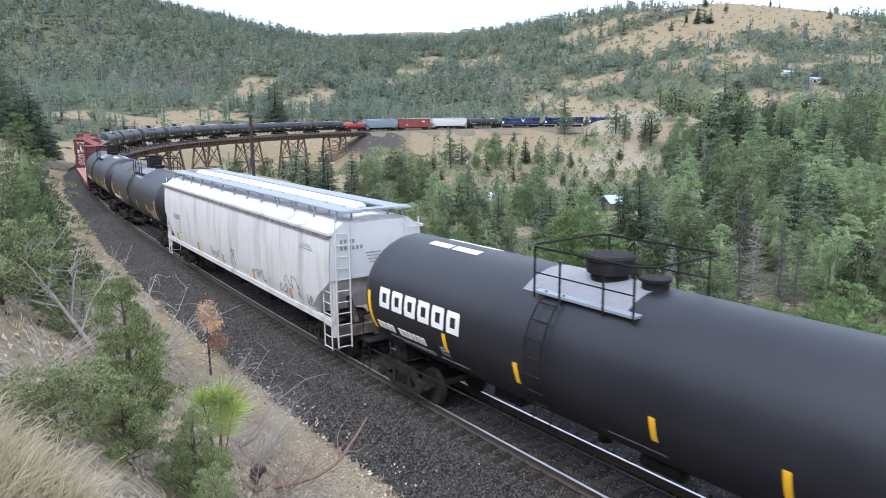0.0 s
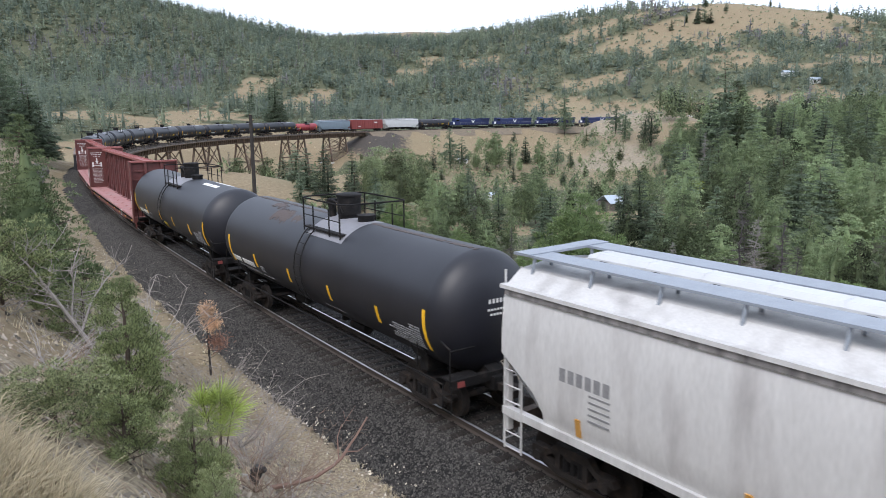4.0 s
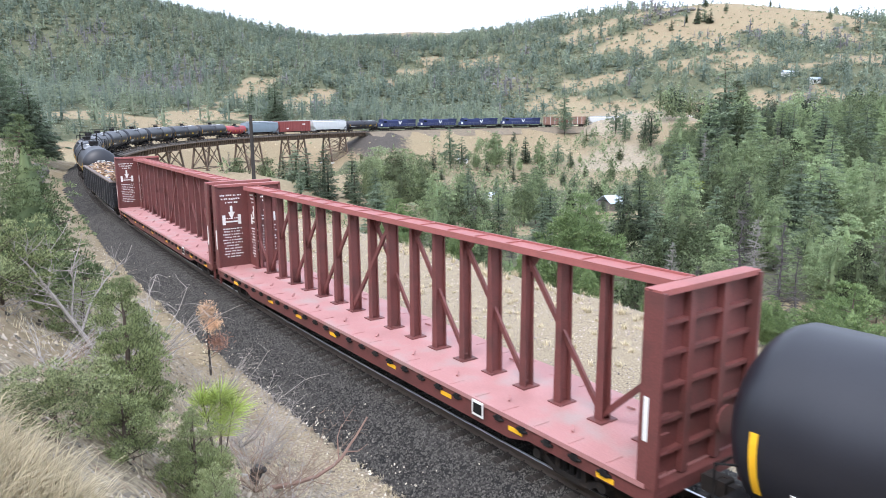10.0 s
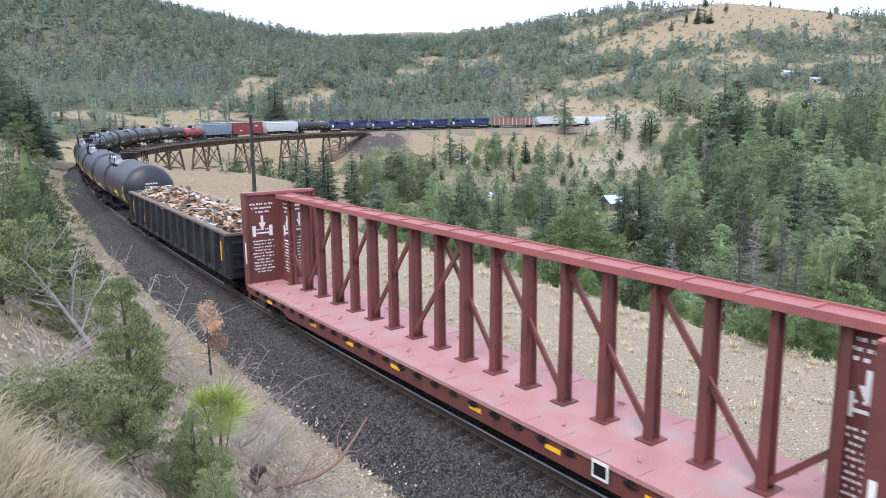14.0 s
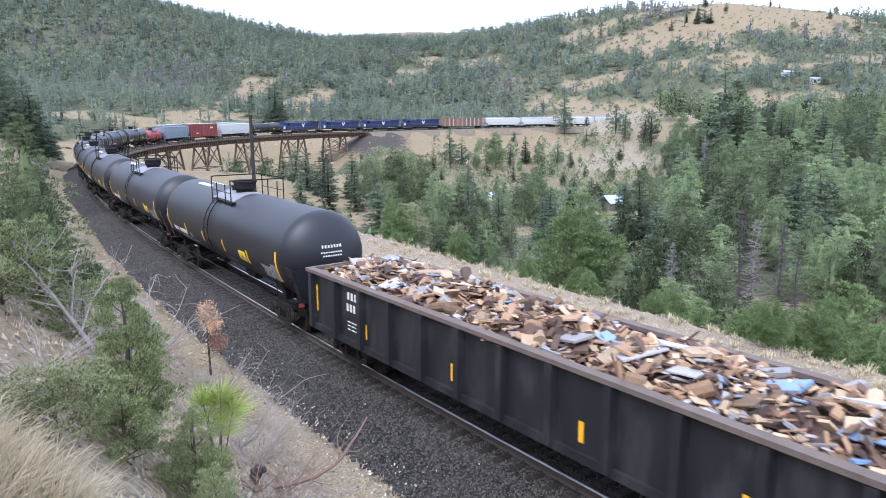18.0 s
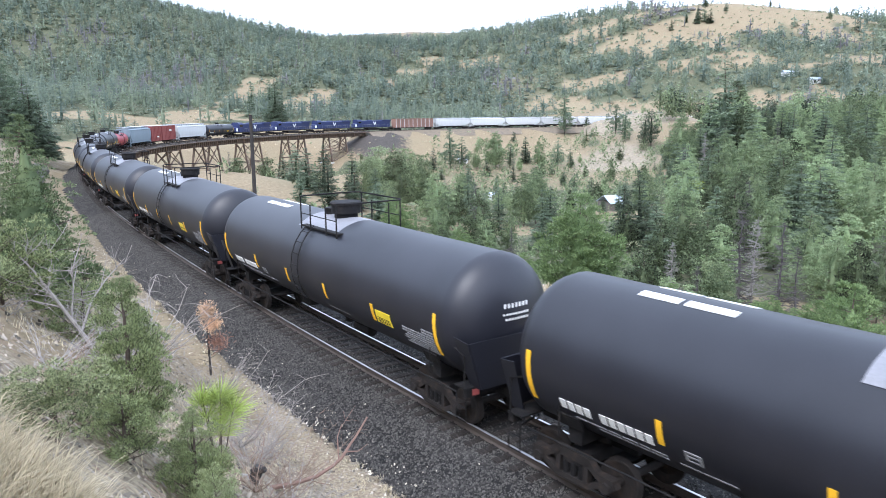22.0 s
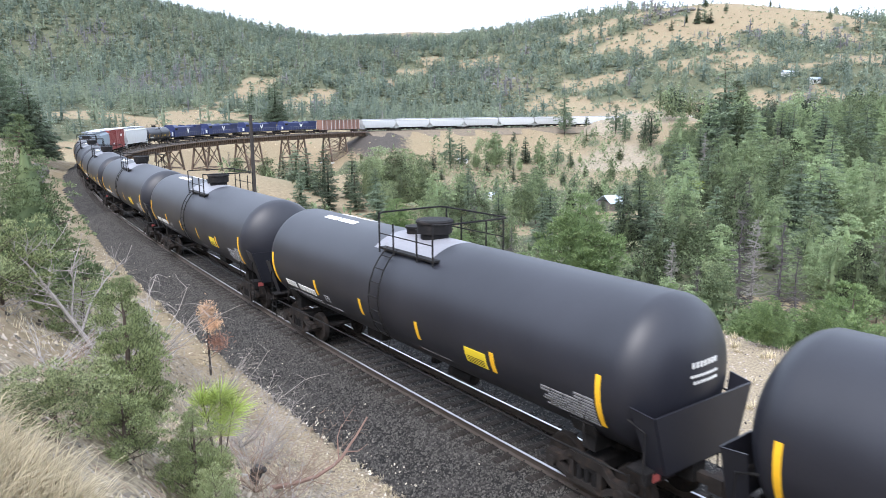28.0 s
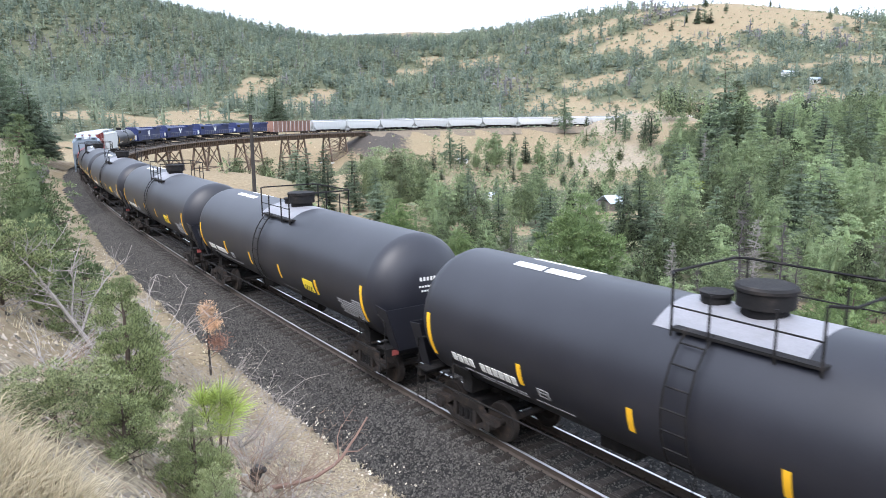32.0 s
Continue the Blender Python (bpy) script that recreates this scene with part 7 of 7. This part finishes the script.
def branch(name, runs, material, label, twigs=0):
    ob = tagged(new(name), label, "dead branch")
    rng = random.Random(len(runs))
    first = Vector(runs[0][0][0])
    ob.matrix_basis = Matrix.Translation(first)
    for k, (pts, r0, r1) in enumerate(runs):
        sh = Shape().path([Vector(p) - first for p in pts], r0, 7, r1)
        # bare side twigs, each forking once
        for i in range(twigs):
            j = rng.randrange(1, len(pts))
            a = Vector(pts[j - 1]).lerp(Vector(pts[j]), rng.random()) - first
            d = Vector((rng.gauss(0, 0.26), rng.gauss(0, 0.2), rng.gauss(0.12, 0.2)))
            m = a + d * 0.5 + Vector((rng.gauss(0, 0.04), rng.gauss(0, 0.04), rng.gauss(0, 0.04)))
            sh.path([a, m, a + d], 0.0075, 4, 0.003)
            for _ in range(2):
                e = m + Vector((rng.gauss(0, 0.13), rng.gauss(0, 0.1), rng.gauss(0.04, 0.11)))
                sh.path([m, (m + e) / 2 + Vector((0, 0, 0.02)), e], 0.0045, 3, 0.002)
        part("limb" if k else "trunk", sh, material, ob, "", 50)


branch("dead_branch", (
    ([(-4.72, 9.55, 3.98), (-4.95, 9.6, 4.42), (-5.23, 9.6, 4.85), (-5.42, 9.62, 5.12), (-5.56, 9.6, 5.36), (-5.83, 9.6, 5.68)], 0.036, 0.008),
    ([(-4.78, 9.58, 4.15), (-5.2, 9.5, 4.36), (-5.78, 9.4, 4.50), (-6.1, 9.3, 4.72)], 0.022, 0.006),
    ([(-5.0, 9.6, 4.5), (-4.98, 9.9, 4.85), (-4.9, 10.2, 5.08), (-4.72, 10.5, 5.35)], 0.019, 0.004),
    ([(-5.12, 9.6, 4.68), (-5.1, 9.7, 5.1), (-5.15, 9.8, 5.5)], 0.014, 0.003),
    ([(-5.23, 9.6, 4.85), (-5.6, 9.5, 4.98), (-6.0, 9.4, 4.9)], 0.015, 0.004),
    ([(-5.4, 9.6, 5.1), (-5.36, 9.7, 5.45), (-5.42, 9.8, 5.75)], 0.011, 0.003),
    ([(-4.86, 9.58, 4.28), (-4.74, 9.8, 4.6), (-4.55, 10.0, 4.9)], 0.014, 0.003),
    ([(-5.3, 9.6, 4.95), (-5.62, 9.6, 5.3), (-5.7, 9.7, 5.7)], 0.011, 0.003)), DEADWOOD, "fallen silver-grey dead juniper limb", 11)
REDWOOD = mat("peeled_reddish_branch", (0.20, 0.12, 0.09), 0.85, 0, 0.3, 5, 0.3, 30)
branch("broken_branch", (
    ([(-2.44, 9.2, 2.36), (-2.15, 9.5, 2.26), (-1.88, 9.8, 2.21), (-1.68, 10.05, 2.24), (-1.56, 10.2, 2.30), (-1.46, 10.45, 2.40), (-1.38, 10.6, 2.47), (-1.25, 11.0, 2.60)], 0.036, 0.014),
    ([(-1.6, 10.15, 2.28), (-1.66, 10.5, 2.5), (-1.62, 10.7, 2.62)], 0.012, 0.004),
    ([(-1.5, 10.3, 2.35), (-1.3, 10.3, 2.36)], 0.012, 0.006)), REDWOOD, "broken reddish branch jutting over the ballast", 1)
branch("charred_stump", (([(-2.52, 8.55, 2.68), (-2.46, 8.6, 2.82), (-2.38, 8.62, 2.98)], 0.085, 0.07), ([(-2.4, 8.6, 2.92), (-2.30, 8.58, 2.97)], 0.045, 0.04), ([(-2.44, 8.6, 2.86), (-2.45, 8.5, 3.0)], 0.03, 0.02)), POLE, "short charred stump on the dirt")
branch("old_log", (([(-2.95, 8.5, 2.95), (-2.66, 8.55, 2.86), (-2.5, 8.6, 2.80)], 0.07, 0.075),), DEADWOOD, "grey weathered log beside a charred stump")


def grass(name, n, area, blade, width, material, label, seed, droop=0.5, lie=None, band=None, loose=0.6):
    """Bent blades of dry grass in clumps."""
    rng = np.random.RandomState(seed)
    x0, x1, y0, y1 = area
    clumps = max(8, n // 38)
    cx, cy = rng.uniform(x0, x1, clumps), rng.uniform(y0, y1, clumps)
    if band:
        # a strip beside the track: stations and distances
        s, q = rng.uniform(band[0], band[1], clumps), rng.normal(size=clumps) * band[3] + band[2]
        a = np.interp(s, TS, TH)
        cx, cy = np.interp(s, TS, TX) - np.sin(a) * q, np.interp(s, TS, TY) + np.cos(a) * q
    k = rng.randint(0, clumps, n)
    x, y = cx[k] + rng.normal(size=n) * 0.07, cy[k] + rng.normal(size=n) * 0.07
    z = land(x, y)
    h = blade * rng.uniform(0.45, 1.15, n)
    a = rng.uniform(0, 2 * np.pi, n) if lie is None else lie + rng.normal(size=n) * loose
    out = np.stack([np.cos(a), np.sin(a), 0 * a], 1)
    side = np.stack([-np.sin(a), np.cos(a), 0 * a], 1) * width / 2
    b = droop * rng.uniform(0.4, 1.3, n)
    base = np.stack([x, y, z - 0.02], 1)
    rows = []
    for u, w in ((0, 1.0), (0.4, 0.9), (0.75, 0.6), (1.0, 0.1)):
        p = base + out * (h * b * u ** 1.7)[:, None] + np.array((0, 0, 1.0)) * (h * (u - 0.55 * b * u * u))[:, None]
        rows += [p - side * w, p + side * w]
    v = np.stack(rows, 1).reshape(-1, 3)
    i = (np.arange(n) * 8)[:, None]
    f = np.concatenate([i + np.array([[0, 1, 3, 2]]), i + np.array([[2, 3, 5, 4]]), i + np.array([[4, 5, 7, 6]])])
    return tagged(new(name, tri_mesh(name, v, f, material)), label, "grass", kind="stuff")


grass("dry_grass", 7000, (-3.0, -1.95, 2.6, 3.95), 0.38, 0.006, GRASS, "long straw-coloured grass arching over the bank edge", 3, 0.75, -0.2, None, 1.3)
grass("dry_grass", 14000, (-8.5, -0.6, 4.8, 15.0), 0.15, 0.006, GRASS, "sparse dry grass tufts on the bare bank", 4, 0.7)
grass("dry_grass", 9000, (-30, -7, 14, 52), 0.26, 0.016, GRASS, "dry grass along the foot of the bank", 5, 0.7)
grass("dry_grass", 9000, (-4, 20, 16, 44), 0.30, 0.016, GRASS, "dry grass along the dirt shoulder", 6, 0.7)

grass("dry_grass", 9000, (0, 1, 0, 1), 0.42, 0.018, GRASS, "thick straw along the edge of the shoulder", 7, 0.7, None, (-20, 60, -12.5, 1.0))
grass("dry_grass", 8000, (0, 1, 0, 1), 0.24, 0.016, GRASS, "short straw scattered over the gravel shoulder", 8, 0.8, None, (-20, 50, -8.6, 1.7))


def litter():
    """Fallen sticks and needles over the bank."""
    for m, n, size, seed in ((DEADWOOD, 3500, 0.16, 1), (DRYTWIG, 3500, 0.13, 2)):
        rng = np.random.RandomState(seed)
        x, y = rng.uniform(-8.5, -0.6, n), 4.4 + 14 * rng.uniform(0, 1, n) ** 1.4
        s, q = to_track(x, y)
        x, y = x[q > 3.6], y[q > 3.6]
        base = np.stack([x, y, land(x, y) + 0.012], 1)
        a, ln = rng.uniform(0, 6.28, len(x)), size * rng.uniform(0.4, 2.2, len(x))
        x2, y2 = x + np.cos(a) * ln, y + np.sin(a) * ln
        tip = np.stack([x2, y2, land(x2, y2) + 0.012 + 0.25 * ln * rng.uniform(0, 1, len(x)) ** 2], 1)
        v, f = leaf_quads(base, tip, np.full(len(x), 0.009), rng, np.tile((0.0, 0.0, 2.0), (len(x), 1)))
        tagged(new("twig_litter", tri_mesh("twig_litter", v, f, m)), "fallen twigs over the bare bank", "twigs", kind="stuff")


litter()


def rock(x, y, size, seed, label):
    rng = np.random.RandomState(seed)
    bm = bmesh.new()
    bmesh.ops.create_icosphere(bm, subdivisions=3, radius=1)
    off = rng.uniform(0, 50, 3)
    for v in bm.verts:
        d = 1 + 0.35 * noise.noise(v.co * 1.3 + Vector(off)) + 0.15 * noise.noise(v.co * 3.1 + Vector(off))
        v.co = Vector((v.co.x * size[0], v.co.y * size[1], v.co.z * size[2])) * d
    me = bpy.data.meshes.new("rock")
    bm.to_mesh(me)
    bm.free()
    me.materials.append(ROCK)
    ob = tagged(new("rock", me), label, "rock")
    ob.matrix_basis = pose(x, y, land_at(x, y) + size[2] * 0.2, 0, 0, rng.uniform(0, 360))


ROCK = mat("grey_fractured_rock", (0.21, 0.20, 0.185), 0.9, 0, 0.35, 1.2, 1.5, 12, (0.12, 0.11, 0.10), 0.5)
for i, (x, y, sx, sy, sz) in enumerate(((-43.6, 77.5, 1.0, 0.8, 0.9), (-45.2, 80.5, 1.1, 0.9, 1.1), (-42.2, 75.0, 0.8, 0.7, 0.6), (-47.0, 84.0, 1.2, 0.9, 1.0), (-40.0, 71.0, 0.7, 0.6, 0.5), (-48.6, 87.5, 1.0, 0.9, 0.9))):
    rock(x, y, (sx, sy, sz), 200 + i, "grey fractured rock outcrop in the cut")
for i, (x, y, w) in enumerate(((180, 651, 3.5), (186, 649, 2.6), (190, 648, 4.2), (197, 646, 3.0), (203, 645, 4.5), (208, 642, 3.2), (213, 640, 3.8), (167, 639, 2.4), (172, 642, 2.8), (138, 622, 2.0), (122, 614, 2.4), (128, 617, 1.8), (218, 636, 2.6))):
    rock(x, y, (w * 0.9, w * 0.7, w * 0.5), 230 + i, "grey rock outcrop below the hilltop")


# ---- pieces of the track ----
def build_ties():
    bed_ob = bpy.data.objects["ballast_bed"]
    meshes = []
    rng = np.random.RandomState(31)
    for k in range(4):
        sh = Shape()
        w, h, n = 0.115, 0.09, 1.28
        rings = []
        for y in (-n, -n * 0.33, n * 0.33, n):
            j = rng.uniform(-0.008, 0.008, 8)
            rings.append([(-w + j[0], y, -h), (w + j[1], y, -h), (w + j[2], y, h - 0.02), (w - 0.02 + j[3], y, h + j[4] * 0.5), (-w + 0.02 + j[5], y, h + j[6] * 0.5), (-w + j[7], y, h - 0.02)])
        meshes.append(sh.loft(rings).mesh("tie", TIE))
    plates = Shape().box((0, 0.7525, 0.095), (0.2, 0.32, 0.02)).box((0, -0.7525, 0.095), (0.2, 0.32, 0.02))
    for y in (0.67, 0.835, -0.67, -0.835):
        plates.box((0.05, y, 0.115), (0.025, 0.025, 0.04))
    plate = plates.mesh("tie_plates", STEEL)
    far = Shape()
    stations = np.arange(-22, 640, 0.52)
    for i, s in enumerate(stations):
        m = Matrix.LocRotScale(rail_point(s, rng.normal() * 0.02, -0.272), Euler((0, 0, heading(s) + rng.normal() * 0.012)), None)
        if s < 122:
            t = part("tie", meshes[i % 4], TIE, bed_ob, at=m)
            if s < 40:
                part("tie_plates", plate, STEEL, t)
        elif s < 420:
            far.box(m.translation, (0.24, 3.6 if BRIDGE_FROM < s < BRIDGE_TO else 2.56, 0.18), m.to_3x3())
    tagged(new("far_ties", far.mesh("far_ties", TIE)), "timber ties of the far track and bridge deck", "ties", kind="stuff")


build_ties()


def stones(name, places, sizes, material, label):
    """Small angular stones joined into one mesh."""
    rng = np.random.RandomState(41)
    n = len(places)
    # five corners each: the underside is never seen
    octa = np.array([(1, 0, -0.25), (0, 1, -0.25), (-1, 0, -0.25), (0, -1, -0.25), (0, 0, 0.75)])
    tri = np.array([(0, 1, 4), (1, 2, 4), (2, 3, 4), (3, 0, 4)])
    v = octa[None] * rng.uniform(0.6, 1.35, (n, 5, 1)) + rng.normal(size=(n, 5, 3)) * 0.22
    a = rng.uniform(0, 6.28, n)
    c, s = np.cos(a), np.sin(a)
    v = np.stack([v[..., 0] * c[:, None] - v[..., 1] * s[:, None], v[..., 0] * s[:, None] + v[..., 1] * c[:, None], v[..., 2]], -1)
    v = v * sizes[:, None, None] + places[:, None]
    f = (np.arange(n)[:, None, None] * 5 + tri[None]).reshape(-1, 3)
    return tagged(new(name, tri_mesh(name, v.reshape(-1, 3), f, material)), label, "stones", kind="stuff")


def along(s, q, h):
    x, y, a = np.interp(s, TS, TX), np.interp(s, TS, TY), np.interp(s, TS, TH)
    return np.stack([x - np.sin(a) * q, y + np.cos(a) * q, h + 0.0011 * s], 1)


def bed_height(q):
    return np.interp(q, [b[0] for b in bed][::-1], [b[1] for b in bed][::-1])


def ballast_stones():
    rng = np.random.RandomState(17)
    n, far = 170000, 20000
    s = np.concatenate([-18 + 62 * rng.uniform(0, 1, n) ** 1.25, rng.uniform(40, 100, far)])
    n += far
    q = np.where(rng.uniform(0, 1, n) < 0.80, rng.uniform(0.2, 3.9, n), rng.uniform(-3.6, 0.2, n))
    size = rng.uniform(0.020, 0.042, n) * (1 + np.clip(s, 0, 100) / 110)
    stones("ballast_stones", along(s, q, bed_height(q) + 0.004), size, STONE, "loose dark ballast stones with sharp edges")
    n = 1700
    s = -14 + 46 * rng.uniform(0, 1, n) ** 1.6
    q = 3.45 + rng.normal(size=n) * 0.55
    p = along(s, q, 0 * s)
    p[:, 2] = np.maximum(land(p[:, 0], p[:, 1]), bed_height(np.minimum(q, 4.1)) + 0.0011 * s) + 0.006
    stones("pale_stones", p, rng.uniform(0.015, 0.045, n), PALESTONE, "scattered pale stones at the ballast toe")
    n = 14000
    s = -16 + 70 * rng.uniform(0, 1, n) ** 1.5
    q = -3.6 - 10 * rng.uniform(0, 1, n)
    p = along(s, q, 0 * s)
    p[:, 2] = land(p[:, 0], p[:, 1]) + 0.01
    stones("shoulder_stones", p, rng.uniform(0.015, 0.045, n), SHOULDER, "loose stones on the dirt shoulder")
    n = 24000
    s = -14 + 60 * rng.uniform(0, 1, n) ** 1.7
    q = 3.7 + 8 * rng.uniform(0, 1, n)
    p = along(s, q, 0 * s)
    p[:, 2] = land(p[:, 0], p[:, 1]) + 0.005
    stones("bank_rubble", p, 0.008 + 0.045 * rng.uniform(0, 1, n) ** 3, BANKSTONE, "brown rubble on the cut bank")


PALESTONE = mat("pale_limestone_bits", (0.42, 0.375, 0.30), 0.9, 0, 0.2, 6, 0.2, 40, island=0.7, world_space=True)
SHOULDER = mat("pinkish_gravel", (0.29, 0.245, 0.225), 0.9, 0, 0.2, 6, 0.2, 40, island=0.9, world_space=True)
BANKSTONE = mat("brown_bank_rubble", (0.255, 0.215, 0.165), 0.9, 0, 0.2, 6, 0.2, 40, island=0.8, world_space=True)
ballast_stones()


def motions():
    """All that moves: the cars along the track, and the wheels of those that pass nearby."""
    turns = [(i * 0.1, -train_run(i * 0.1) / WHEEL_R) for i in range(321)]
    for i, (car, middle, spacing) in enumerate(CARS):
        walk(car, [(k * 0.5, car_pose(middle, spacing, k * 0.5)) for k in range(65)])
        if i < 12:
            for t in car.children:
                for w in t.children:
                    if w.name.startswith("wheelset"):
                        x = w.location.x
                        walk(w, [(t0, Matrix.Translation((x, 0, WHEEL_R)) @ Matrix.Rotation(a, 4, "Y")) for t0, a in turns])


motions()
